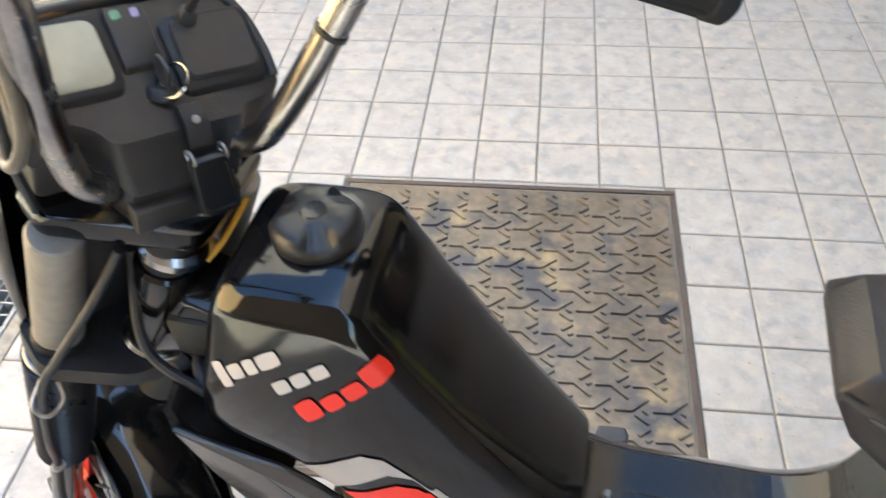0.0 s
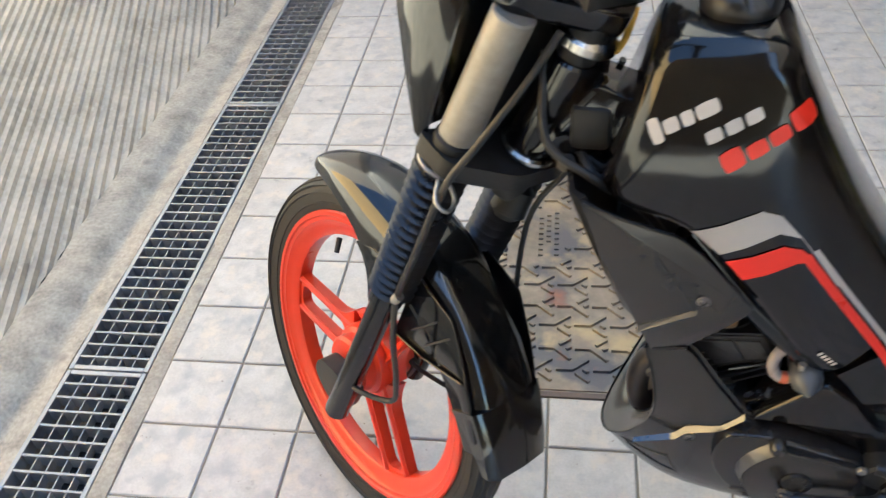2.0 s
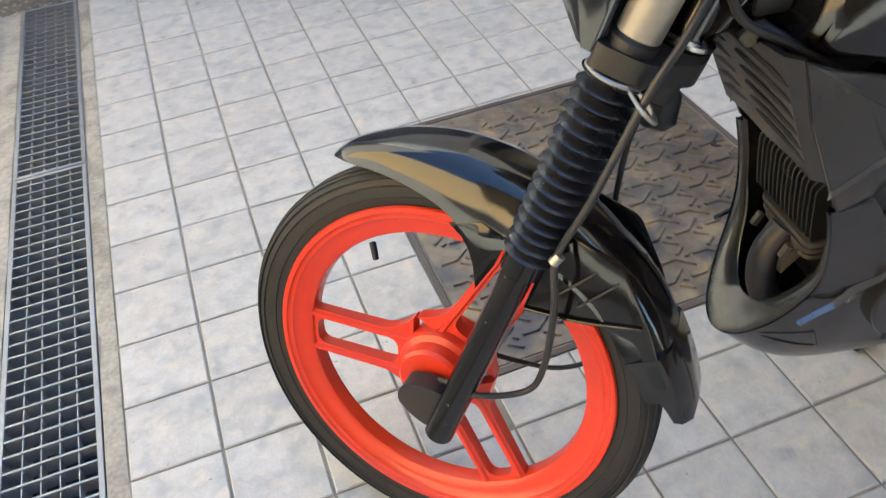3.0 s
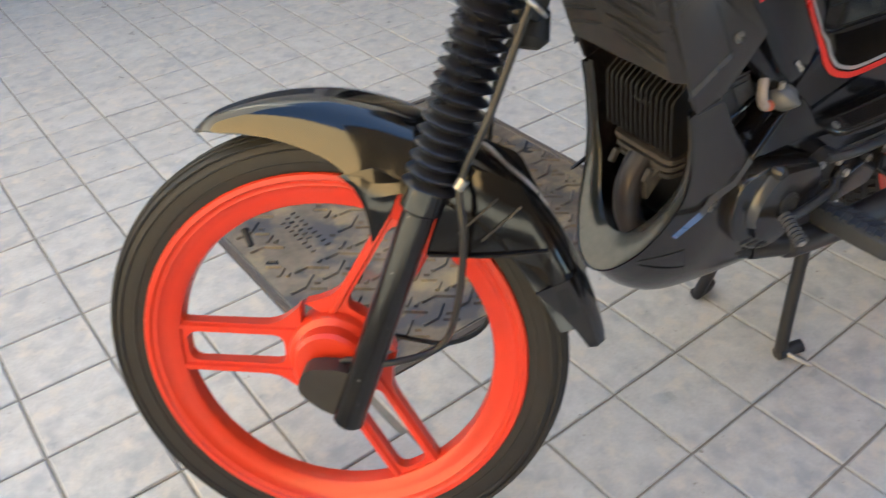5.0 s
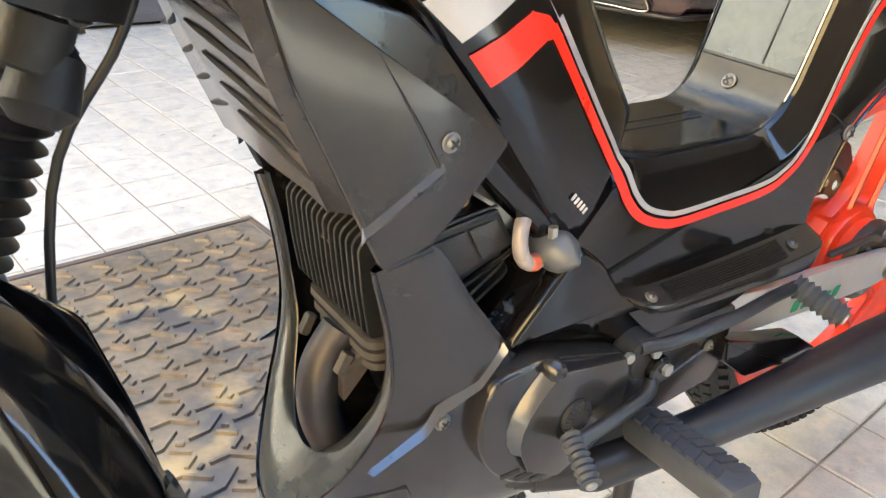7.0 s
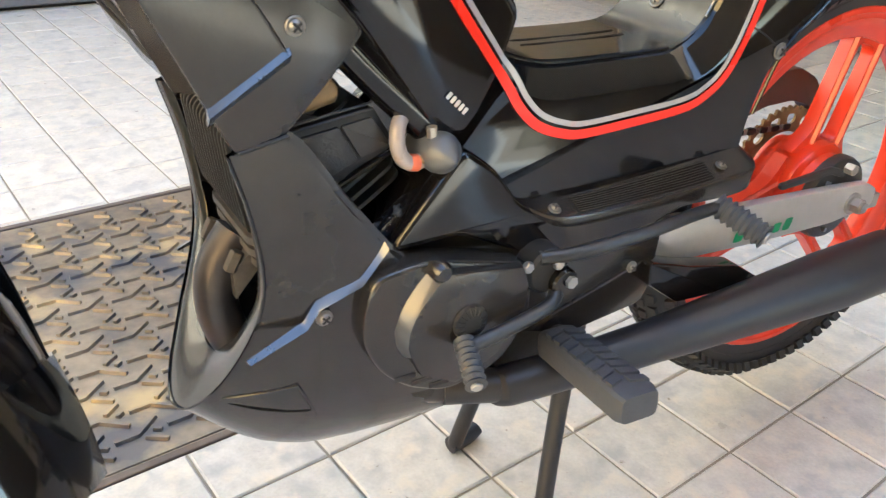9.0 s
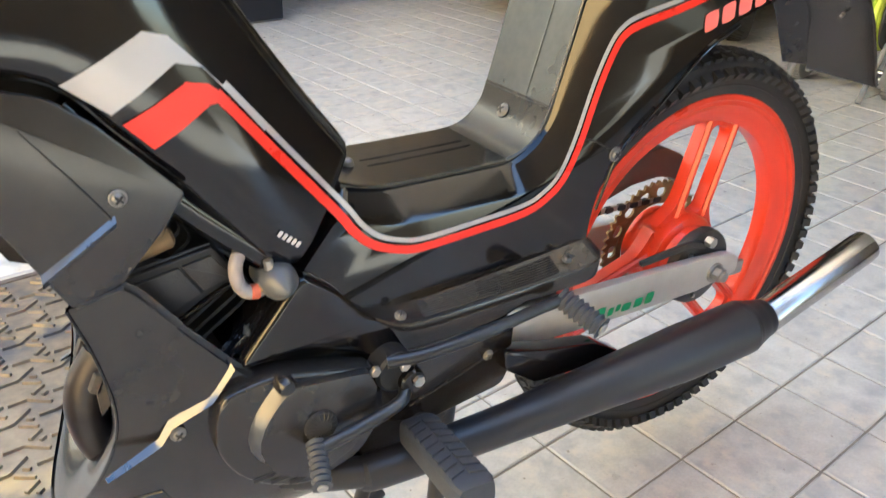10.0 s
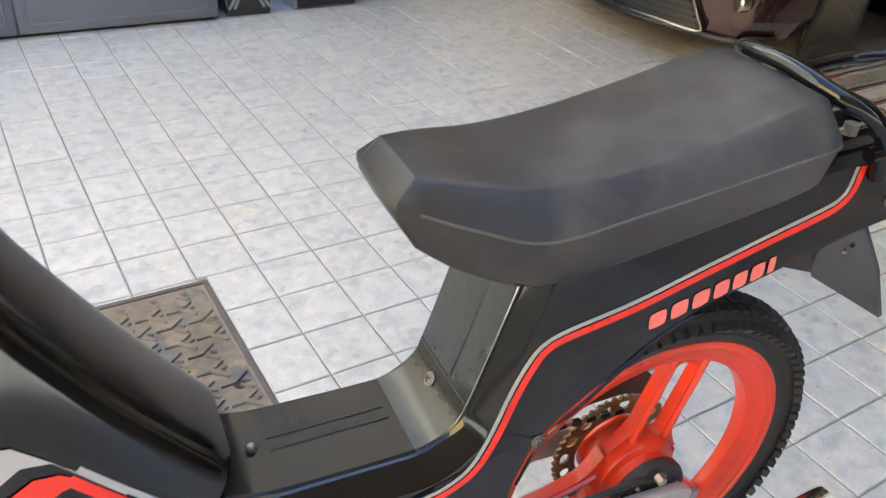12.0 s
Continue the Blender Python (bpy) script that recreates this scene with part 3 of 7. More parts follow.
        stops = sorted({0.040, 0.050, slot_in, outer, *(slot_in + end_r * (1 - math.cos(t)) for t in (0.3, 0.7, 1.1, math.pi / 2)), *(slot_out - end_r * (1 - math.cos(t)) for t in (0.0, 0.3, 0.7, 1.1, math.pi / 2)),
                        *(0.085 + 0.015 * i for i in range(6)), *(outer - 0.004 * i for i in range(1, 7))})
        for side in (-1, 1):
            rings = []
            for x in stops:
                low = gap
                for d in (x - slot_in, slot_out - x):
                    if d < end_r:
                        low = min(low, gap - end_r + math.sqrt(max(end_r ** 2 - (end_r - max(d, 0)) ** 2, 0)) if d > 0 else 0.0)
                if x < slot_in or x > slot_out:
                    low = 0.0
                high = 0.0345 + 0.018 * (max(0, 0.090 - x) / 0.040) ** 2
                flare = max(0.0, x - (outer - 0.026)) / 0.026
                high += 0.022 * (1 - math.sqrt(max(1 - flare * flare, 0)))
                deep, crest = 0.0100 - 0.002 * x / outer, 0.0280
                ring = [(-deep, low), (-deep, max(crest - 0.0045, low + 0.0005)), (-deep - 0.0042, crest - 0.0022), (-deep - 0.0042, crest + 0.0022), (-deep, crest + 0.0045), (-deep, high), (deep, high), (deep, low)]
                rings.append([turn @ Vector((x, y, side * z)) for y, z in ring])
            part("spoke", loft(rings), ORANGE, hold, sharp=35, m=m)
    return hold


FRONT_AXLE = Vector((-0.083, 0, -0.475))
REAR_AXLE = Vector((0.457, 0, 0.346))
FW = FORK @ Matrix.Translation(FRONT_AXLE + Vector((0, 0.008, 0))) @ Matrix.Rotation(radians(-1.8), 4, "Z")
RW = Matrix.Translation(REAR_AXLE)
front = wheel("front_wheel", FW, 0.235, 0.281, 0.036, radians(-162), 0.055, "front wheel with orange-red three-spoke rim", False)
rear = wheel("rear_wheel", RW, 0.235, 0.286, 0.043, radians(75), 0.062, "rear wheel with orange-red rim and knobbly tyre", True)
a = radians(141)
p = Vector((0.192 * math.cos(a), 0.0, 0.192 * math.sin(a)))
part("valve", disc_bar(p + Vector((0.006 * -math.cos(a), 0, -0.006 * math.sin(a))) , p + Vector((-0.026 * math.cos(a), -0.012, -0.026 * math.sin(a))), 0.0045, 0.004, seg=12, bevel=0.001), RUBBER, front, "black rubber valve stem", m=FW)

# front fork -------------------------------------------------------------
def fpart(name, bm, material, parent=None, label="", sharp=38):
    return part(name, bm, material, parent or moped, label, sharp, FORK)


LEG_X, LEG_Y = -0.040, 0.073
for s in (-1, 1):
    y = s * LEG_Y
    leg = fpart("fork_leg", disc_bar((LEG_X, y, -0.215), (LEG_X - 0.004, y, -0.515), 0.0175, 0.0185, seg=24, bevel=0.004), CHIPPED, label="black painted fork leg with chipped foot")
    bm = disc_bar((LEG_X, y, -0.235), (LEG_X, y, -0.200), 0.0225, 0.0225, seg=24, bevel=0.003)
    fpart("leg_collar", bm, PAINT, leg)
    # axle lug in front of the leg
    bm = bmesh.new()
    rings = []
    for yy in (y - 0.012 * s - 0.014, y - 0.012 * s + 0.014):
        rings.append([(x, yy, z) for x, z in rounded([(-0.030, -0.455), (-0.070, -0.448), (-0.110, -0.462), (-0.112, -0.492), (-0.080, -0.508), (-0.034, -0.512)], 0.015)])
    loft(rings, bm)
    fpart("axle_lug", bm, PLASTIC, leg, "black axle cover in front of the fork leg")
    fpart("stanchion", disc_bar((LEG_X + 0.001, y, -0.21), (LEG_X + 0.010, y, 0.180), 0.0155, seg=24), CHROME, label="polished fork tube")
    rings = []
    n = 15
    for k in range(n * 6 + 1):
        f = k / (n * 6)
        r = 0.0245 + 0.0052 * math.cos(2 * math.pi * (k / 6)) + 0.002 * (f)
        c = Vector((LEG_X + 0.002, y, -0.205 + 0.205 * f))
        rings.append([c + Vector((r * math.cos(t), r * math.sin(t), 0)) for t in (2 * math.pi * j / 28 for j in range(28))])
    gaiter = fpart("gaiter", loft(rings), GAITER, label="ribbed black rubber fork gaiter", sharp=60)
    fpart("gaiter_clip", tube([(LEG_X + 0.002 + 0.027 * math.cos(t), y + 0.027 * math.sin(t), 0.002) for t in (2 * math.pi * i / 30 for i in range(30))], 0.0028, 8, closed=True, smooth=False), STEEL, gaiter, "bright wire clip")
    fpart("clamp_sleeve", disc_bar((LEG_X + 0.003, y, 0.002), (LEG_X + 0.004, y, 0.040), 0.0225, seg=24, bevel=0.003), ENGINE, label="black fork clamp sleeve")
    fpart("upper_shroud", disc_bar((LEG_X + 0.005, y, 0.040), (LEG_X + 0.010, y, 0.186), 0.0210, 0.0210, seg=28, bevel=0.002), FORKTUBE, label="satin grey upper fork tube")
axle = fpart("front_axle", disc_bar((-0.083, -0.070, -0.475), (-0.083, 0.070, -0.475), 0.007, seg=16), STEEL, label="steel axle")
rings = []
for zz in (0.006, 0.028):
    rings.append([(x, y, zz) for x, y in rounded([(-0.066, -0.098), (-0.014, -0.098), (0.028, -0.035), (0.032, 0.035), (-0.014, 0.098), (-0.066, 0.098), (-0.050, 0.03), (-0.050, -0.03)], 0.012)])
fpart("fork_yoke", loft(rings), ENGINE, label="black fork yoke")
fpart("steering_stem", disc_bar((0.0, 0, -0.03), (0.0, 0, 0.19), 0.020, seg=24, bevel=0.002), ENGINE, label="black steering head")
fpart("head_ring", disc_bar((0.0, 0, 0.030), (0.0, 0, 0.040), 0.031, seg=32, bevel=0.003), CHROME, label="bright ring at the foot of the steering head")
fpart("head_nut", disc_bar((-0.004, 0.008, 0.158), (-0.004, 0.008, 0.176), 0.032, seg=32, bevel=0.005), CHROME, label="chromed steering head nut")

# front mudguard: angle, crest, crease and its half width, lower edge and its half width
GUARD = [(134, 0.3125, 0.3115, 0.006, 0.309, 0.010), (130, 0.319, 0.315, 0.020, 0.304, 0.026), (125.5, 0.321, 0.315, 0.0285, 0.296, 0.034), (118, 0.322, 0.313, 0.0385, 0.287, 0.045), (110.5, 0.322, 0.310, 0.0450, 0.275, 0.052),
         (103.5, 0.322, 0.305, 0.0485, 0.262, 0.056), (97, 0.321, 0.300, 0.0500, 0.243, 0.058), (92, 0.320, 0.297, 0.0505, 0.232, 0.0585), (84, 0.319, 0.298, 0.0505, 0.250, 0.0585), (75, 0.318, 0.299, 0.0505, 0.258, 0.058),
         (60, 0.316, 0.300, 0.0500, 0.262, 0.058), (45, 0.314, 0.301, 0.049, 0.264, 0.057), (32, 0.312, 0.301, 0.047, 0.274, 0.055)]
rings = []
for ang, rc, rk, yk, rl, yl in GUARD:
    turn = radians(ang)
    c = lambda rr, y: (FRONT_AXLE.x + rr * math.cos(turn), y, FRONT_AXLE.z + rr * math.sin(turn))
    half = [(rc, 0.0), (rc - 0.0008, yk * 0.45), (rk * 0.25 + rc * 0.75 - 0.001, yk * 0.8), (rk, yk), (rk * 0.72 + rl * 0.28 - 0.001, yk + (yl - yk) * 0.45), (rk * 0.35 + rl * 0.65, yk + (yl - yk) * 0.82), (rl, yl)]
    inner = [(a - 0.0035, max(b - 0.0035, 0.0)) for a, b in half[::-1]]
    inner[0] = (rl, yl - 0.003)
    near = [c(a, -b) for a, b in half[::-1]] + [c(a, b) for a, b in half[1:]]
    far = [c(a, b) for a, b in inner] + [c(a, -b) for a, b in inner[-2::-1]]
    rings.append(near + far)
dense = [smooth_line(line, 3) for line in zip(*rings)]
guard = fpart("front_mudguard", loft([list(ring) for ring in zip(*dense)]), GLOSS, label="glossy black plastic front mudguard", sharp=40)
for s in (-1, 1):
    # cheek that comes down in front of the fork leg
    y0, y1 = sorted((s * 0.0535, s * 0.0575))
    fpart("front_cheek", slab([(-0.132, -0.232), (-0.114, -0.240), (-0.101, -0.252), (-0.090, -0.268), (-0.077, -0.295), (-0.068, -0.255), (-0.066, -0.215), (-0.100, -0.212)], y0, y1, 0.0012), PAINT, guard, "pointed cheek in front of the fork leg")
    fpart("rear_cheek", slab(rounded([(-0.022, -0.175), (0.050, -0.180), (0.100, -0.228), (0.160, -0.300), (0.146, -0.306), (0.105, -0.262), (0.060, -0.262), (-0.020, -0.292)], 0.010), y0, y1, 0.0015), PAINT, guard)
    for x in (0.018, 0.044):
        fpart("cheek_rib", tube([(x - 0.012, s * 0.059, -0.252), (x + 0.004, s * 0.059, -0.222), (x + 0.014, s * 0.058, -0.203)], 0.0013, 8), PLASTIC, guard)
    fpart("cheek_fold", tube([(-0.018, s * 0.0585, -0.286), (0.040, s * 0.059, -0.268), (0.102, s * 0.0585, -0.240)], 0.0022, 8), PAINT, guard, "raised fold line")
rings = []
for k in range(10):
    f = k / 9
    ang = radians(44 - 17 * f)
    r = 0.312 + 0.010 * f
    c = lambda rr, y: (FRONT_AXLE.x + rr * math.cos(ang), y, FRONT_AXLE.z + rr * math.sin(ang))
    half = 0.058 - 0.006 * f
    rings.append([c(r - 0.050 + 0.030 * f, -half), c(r - 0.010, -half), c(r, -half * 0.75), c(r + 0.002, 0), c(r, half * 0.75), c(r - 0.010, half), c(r - 0.050 + 0.030 * f, half), c(r - 0.048 + 0.030 * f, half - 0.004), c(r - 0.013, half - 0.006), c(r - 0.004, 0), c(r - 0.013, -half + 0.006), c(r - 0.048 + 0.030 * f, -half + 0.004)])
fpart("mud_flap", loft(rings), GLOSS, guard, "rear flap of the mudguard", sharp=50)

# cables round the fork leg
fpart("brake_cable", tube([(0.000, -0.040, 0.182), (0.004, -0.062, 0.130), (0.002, -0.090, 0.060), (-0.004, -0.102, 0.006), (-0.006, -0.100, -0.110), (-0.011, -0.092, -0.187), (0.010, -0.096, -0.240), (0.030, -0.076, -0.330), (0.027, -0.064, -0.388), (-0.022, -0.080, -0.417), (-0.062, -0.060, -0.440), (-0.078, -0.044, -0.462)], 0.0040, 10), CABLE, label="black front brake cable")
fpart("cable_clip", disc_bar((-0.012, -0.093, -0.193), (-0.009, -0.092, -0.182), 0.0062, seg=14), STEEL)
fpart("cable_guide", tube([(LEG_X + 0.020, -0.095, 0.000), (LEG_X + 0.040, -0.112, -0.006), (LEG_X + 0.052, -0.104, -0.012), (LEG_X + 0.044, -0.088, -0.010), (LEG_X + 0.026, -0.086, 0.0)], 0.0022, 8), STEEL, label="bright wire cable guide")
fpart("speedometer_cable", tube([(0.02, 0.05, 0.15), (0.012, 0.085, 0.00), (0.000, 0.082, -0.120), (0.060, 0.110, -0.330), (0.100, 0.140, -0.440), (0.060, 0.110, -0.478), (-0.018, 0.050, -0.458), (-0.066, 0.046, -0.462)], 0.0036, 10), CABLE, label="thin black cable")
# Added dark panel: stops bright floor showing between the fork tubes.
fpart("fork_gap_panel", slab(rounded([(-0.062, 0.020), (-0.046, 0.020), (-0.044, 0.184), (-0.066, 0.184)], 0.003), -0.062, 0.062, 0.003), ENGINE, label="black panel added to darken the gap between the fork tubes")
fpart("horn", disc_bar((0.014, -0.002, -0.058), (0.006, 0.012, -0.014), 0.021, 0.018, seg=32, bevel=0.009), ENGINE, label="round black horn behind the fork")

# body -----------------------------------------------------------------------
# pressed frame: from the tank seam down to the floor, up the seat post and along to the tail
FRAME = [(-0.085, 0.582), (-0.040, 0.5695), (0.112, 0.5690), (0.1490, 0.5930), (0.1800, 0.7000), (0.2060, 0.792), (0.320, 0.812), (0.500, 0.838), (0.640, 0.850), (0.672, 0.846),
         (0.690, 0.785), (0.676, 0.752), (0.600, 0.738), (0.490, 0.707), (0.400, 0.682), (0.350, 0.657), (0.291, 0.606), (0.240, 0.568), (0.216, 0.500), (0.212, 0.445), (0.140, 0.425), (0.080, 0.404),
         (-0.020, 0.404), (-0.070, 0.414), (-0.140, 0.447), (-0.205, 0.446), (-0.140, 0.524), (-0.106, 0.566)]
RADII = [0.02, 0.02, 0.02, 0.02, 0.04, 0.02, 0.05, 0.05, 0.03, 0.012, 0.02, 0.02, 0.05, 0.05, 0.05, 0.03, 0.03, 0.05, 0.05, 0.01, 0.02, 0.02, 0.03, 0.04, 0.03, 0.004, 0.02, 0.02]
# how far the side faces step in from the outline: a broad sloping shoulder along the step-through, narrow elsewhere
SHOULDER = [0.022, 0.030, 0.030, 0.026, 0.023, 0.014] + [0.008] * (len(FRAME) - 6)


def shouldered(outline, inset, half, flat):
    """A closed body over an outline in (x, z): full width at its middle, its edges drawn in towards both side faces."""
    n, rings = len(outline), []
    for y, f in ((half, 1.0), (half - 0.0012, 0.93), (half - 0.004, 0.80), (flat + 0.006, 0.18), (flat + 0.002, 0.05), (flat - 0.002, 0.0)):
        ring = []
        for i, p in enumerate(outline):
            d = Vector(outline[(i + 1) % n]) - Vector(outline[i - 1])
            q = Vector((d.y, -d.x)).normalized() * inset[i] * f
            ring.append((p[0] + q.x, y, p[1] + q.y))
        rings.append(ring)
    return loft([[(x, -y, z) for x, y, z in ring] for ring in rings] + rings[::-1])


outline, inset = rounded(FRAME, RADII, 6), []
for wide in SHOULDER:
    inset += [wide] * (len(outline) // len(FRAME))
for _ in range(6):
    inset = [(inset[i - 1] + inset[i] + inset[(i + 1) % len(inset)]) / 3 for i in range(len(inset))]
bm = shouldered(outline, inset, 0.080, 0.056)
frame_body = part("frame_body", bm, PAINT, moped, "glossy black pressed-steel frame body", sharp=40)
# skirt below the floor, a little wider, with the ribbed footboards
for s in (-1, 1):
    y0, y1 = sorted((s * 0.074, s * 0.094))
    skirt = part("side_skirt", slab(rounded([(-0.205, 0.446), (-0.140, 0.524), (-0.108, 0.500), (-0.080, 0.464), (-0.045, 0.446), (0.150, 0.440), (0.206, 0.446), (0.208, 0.430), (0.140, 0.424), (0.080, 0.404), (-0.020, 0.404), (-0.070, 0.414), (-0.140, 0.447)], 0.012), y0, y1, 0.005, seg=3), PAINT, frame_body, "curved black side skirt")
    rings = []
    for u, vo, zo, vi, zi, deep in ((-0.077, 0.088, 0.463, 0.078, 0.464, 0.003), (-0.060, 0.098, 0.453, 0.078, 0.460, 0.006), (-0.037, 0.105, 0.447, 0.078, 0.456, 0.010), (0.020, 0.107, 0.445, 0.078, 0.456, 0.014),
                                    (0.106, 0.107, 0.445, 0.078, 0.461, 0.016), (0.180, 0.107, 0.449, 0.078, 0.466, 0.022), (0.205, 0.105, 0.453, 0.078, 0.467, 0.022), (0.214, 0.097, 0.456, 0.078, 0.463, 0.018)):
        rings.append([(u, s * vi, zi), (u, s * (vo - 0.004), zo + 0.0012), (u, s * (vo - 0.0012), zo), (u, s * vo, zo - 0.0025), (u, s * (vo - 0.002), zo - deep), (u, s * vi, zo - deep)])
    dense = [smooth_line(line, 3) for line in zip(*rings)]
    board = part("foot_strip", loft([list(ring) for ring in zip(*dense)]), PANEL, frame_body, "black moulded footboard shelf", sharp=40)
    for k in range(8):
        f = 0.16 + 0.085 * k
        line = [(u, s * (0.106 - 0.028 * f), zo + (zi - zo) * f + 0.0006) for u, zo, zi in ((-0.020, 0.446, 0.456), (0.020, 0.4455, 0.456), (0.106, 0.4455, 0.461), (0.150, 0.4475, 0.464))]
        part("foot_rib", tube(line, 0.0010, 6), PANEL, board)
    if s < 0:
        screw("trim_screw", (-0.043, -0.094, 0.4515), 0.0060, frame_body, (0, -0.4, 0.92))
        screw("trim_screw", (0.166, -0.094, 0.4565), 0.0060, frame_body, (0, -0.4, 0.92))
# rolled lip of the wheel arch and the joint across the side of the body
for s in (-1, 1):
    part("arch_lip", tube([(0.214, s * 0.0802, 0.500), (0.240, s * 0.0802, 0.563), (0.291, s * 0.0802, 0.6075), (0.350, s * 0.0802, 0.658), (0.400, s * 0.0802, 0.684)], 0.0017, 8), PAINT, frame_body, "rolled lip of the wheel arch")
    part("body_joint", tube([(0.178, s * 0.0802, 0.591), (0.200, s * 0.0804, 0.582), (0.222, s * 0.0804, 0.570)], 0.0008, 6), ENGINE, frame_body)
# floor hatch and seat post cover
def saddle(u, z, tu, tz, wide, drop):
    """One cross-section of the bent plate over the step-through: flat on top, folded down at both sides."""
    n = Vector((-tz, tu)).normalized()
    sect = [(-wide - 0.0005, -drop), (-wide, -0.0016), (-wide + 0.002, 0.0), (wide - 0.002, 0.0), (wide, -0.0016), (wide + 0.0005, -drop)]
    return [(u + n.x * h, y, z + n.y * h) for y, h in sect]


bend = [(-0.083, 0.5845), (-0.060, 0.5765), (-0.030, 0.5725), (0.030, 0.5715), (0.085, 0.5715), (0.110, 0.5735), (0.130, 0.5815), (0.1455, 0.5970), (0.1545, 0.6200), (0.1762, 0.6940), (0.2020, 0.786)]
line = [(p.x, p.z) for p in smooth_line([(a, 0, b) for a, b in bend], 3)]
split = [i for i, p in enumerate(line) if p[0] > 0.096][0]
split2 = [i for i, p in enumerate(line) if p[1] > 0.616][0]
for name, a, b, material, label in (("floor_plate", 0, split + 1, HATCH, "glossy black plate over the step-through floor"), ("cover_bend", split, split2 + 1, BENDMETAL, "bent foot of the seat post cover, toned for its reflections"), ("post_cover", split2, len(line), POSTMETAL, "cover on the front of the seat post, grey for its reflections")):
    rings = []
    for i in range(a, b):
        (u, z), q, p = line[i], line[min(i + 1, len(line) - 1)], line[max(i - 1, 0)]
        rings.append(saddle(u, z, q[0] - p[0], q[1] - p[1], 0.056, 0.004))
    ob = part(name, loft(rings), material, moped, label, sharp=35)
    if name == "floor_plate":
        for y in (0.010, -0.006):
            part("slot", tube([(-0.030, y, 0.5725), (0.030, y + 0.001, 0.5715), (0.094, y + 0.002, 0.5720)], 0.0009, 6), ENGINE, ob)
    elif name == "post_cover":
        cover_plate = ob
part("post_seam", tube([(0.1535, -0.054, 0.617), (0.1535, 0.0, 0.617), (0.1535, 0.054, 0.617)], 0.0009, 6), ENGINE, cover_plate)
part("post_groove", tube([(0.1548, -0.016, 0.622), (0.1762, -0.016, 0.694), (0.2010, -0.016, 0.784)], 0.0012, 6), POSTMETAL, cover_plate)
part("post_edge", tube([(0.1440, -0.0562, 0.596), (0.1545, -0.0562, 0.620), (0.1762, -0.0562, 0.694), (0.2018, -0.0562, 0.786)], 0.0013, 8), CHROME, cover_plate, "bright folded edge")
screw("post_screw", (0.1455, 0.009, 0.598), 0.0080, moped, (-0.85, 0, 0.52))
part("tank_bolt", disc_bar((-0.046, 0.000, 0.571), (-0.048, 0.000, 0.581), 0.005, seg=16, bevel=0.002), SCREWHEAD, moped, "small bolt behind the tank")

# tank cover
STATIONS = [((-0.386, 0.738), (-0.356, 0.850), 0.74), ((-0.366, 0.724), (-0.338, 0.880), 0.93), ((-0.306, 0.707), (-0.292, 0.886), 1.0), ((-0.270, 0.668), (-0.246, 0.882), 1.0), ((-0.250, 0.645), (-0.222, 0.850), 1.0),
            ((-0.229, 0.622), (-0.196, 0.803), 1.0), ((-0.193, 0.575), (-0.156, 0.738), 1.0), ((-0.160, 0.534), (-0.110, 0.672), 0.97), ((-0.138, 0.527), (-0.072, 0.622), 0.93)]
SHAPE = [(1.0, 0.0), (0.998, 0.038), (0.978, 0.057), (0.895, 0.070), (0.60, 0.083), (0.455, 0.088), (0.22, 0.093), (0.06, 0.091), (0.0, 0.084), (0.0, 0.0)]
rings = []
for i in range(len(STATIONS)):
    (bu, bz), (tu, tz), wide = STATIONS[i]
    half = [(f, y * wide) for f, y in SHAPE]
    pts = [(bu + (tu - bu) * f, y, bz + (tz - bz) * f) for f, y in half]
    rings.append(pts + [(u, -y, z) for u, y, z in pts[-2:0:-1]])
dense = [smooth_line(line, 4) for line in zip(*rings)]
bm = loft([list(ring) for ring in zip(*dense)])
bmesh.ops.recalc_face_normals(bm, faces=bm.faces)
edges = [e for e in bm.edges if e.calc_face_angle(0) > radians(20) and abs((e.verts[0].co - e.verts[1].co).x) > 0.002]
bmesh.ops.bevel(bm, geom=edges, offset=0.0055, segments=4, affect="EDGES", profile=0.5)
from mathutils.bvhtree import BVHTree
tank_tree = BVHTree.FromBMesh(bm)
tank = part("tank_cover", bm, PAINT, moped, "glossy black tank cover with red and silver stripes", sharp=40)


def on_tank(u, z):
    """The left surface of the tank cover, or of the frame behind it."""
    hit = tank_tree.ray_cast(Vector((u, -0.5, z)), Vector((0, 1, 0)))[0]
    return (hit.y if hit else -0.080) - 0.0006


def on_body(u, z):
    return on_tank(u, z) if u < -0.095 else -0.0806


def grid_patch(a, b, c, d, v, nx=10, ny=6, thick=0.0008, soft=0.0):
    """A four-sided decal, cut fine enough to follow the surface; soft draws its corners in."""
    rows = []
    bm = bmesh.new()
    for i in range(nx + 1):
        row = []
        for k in range(ny + 1):
            e, g = 2 * i / nx - 1, 2 * k / ny - 1
            e, g = e * math.sqrt(1 - soft * g * g / 2), g * math.sqrt(1 - soft * e * e / 2)
            w = Vector(a).lerp(Vector(b), (e + 1) / 2).lerp(Vector(d).lerp(Vector(c), (e + 1) / 2), (g + 1) / 2)
            row.append(bm.verts.new((w.x, v(w.x, w.y) - thick, w.y)))
        rows.append(row)
    for r0, r1 in zip(rows, rows[1:]):
        for k in range(ny):
            bm.faces.new((r0[k], r1[k], r1[k + 1], r0[k + 1]))
    return bm


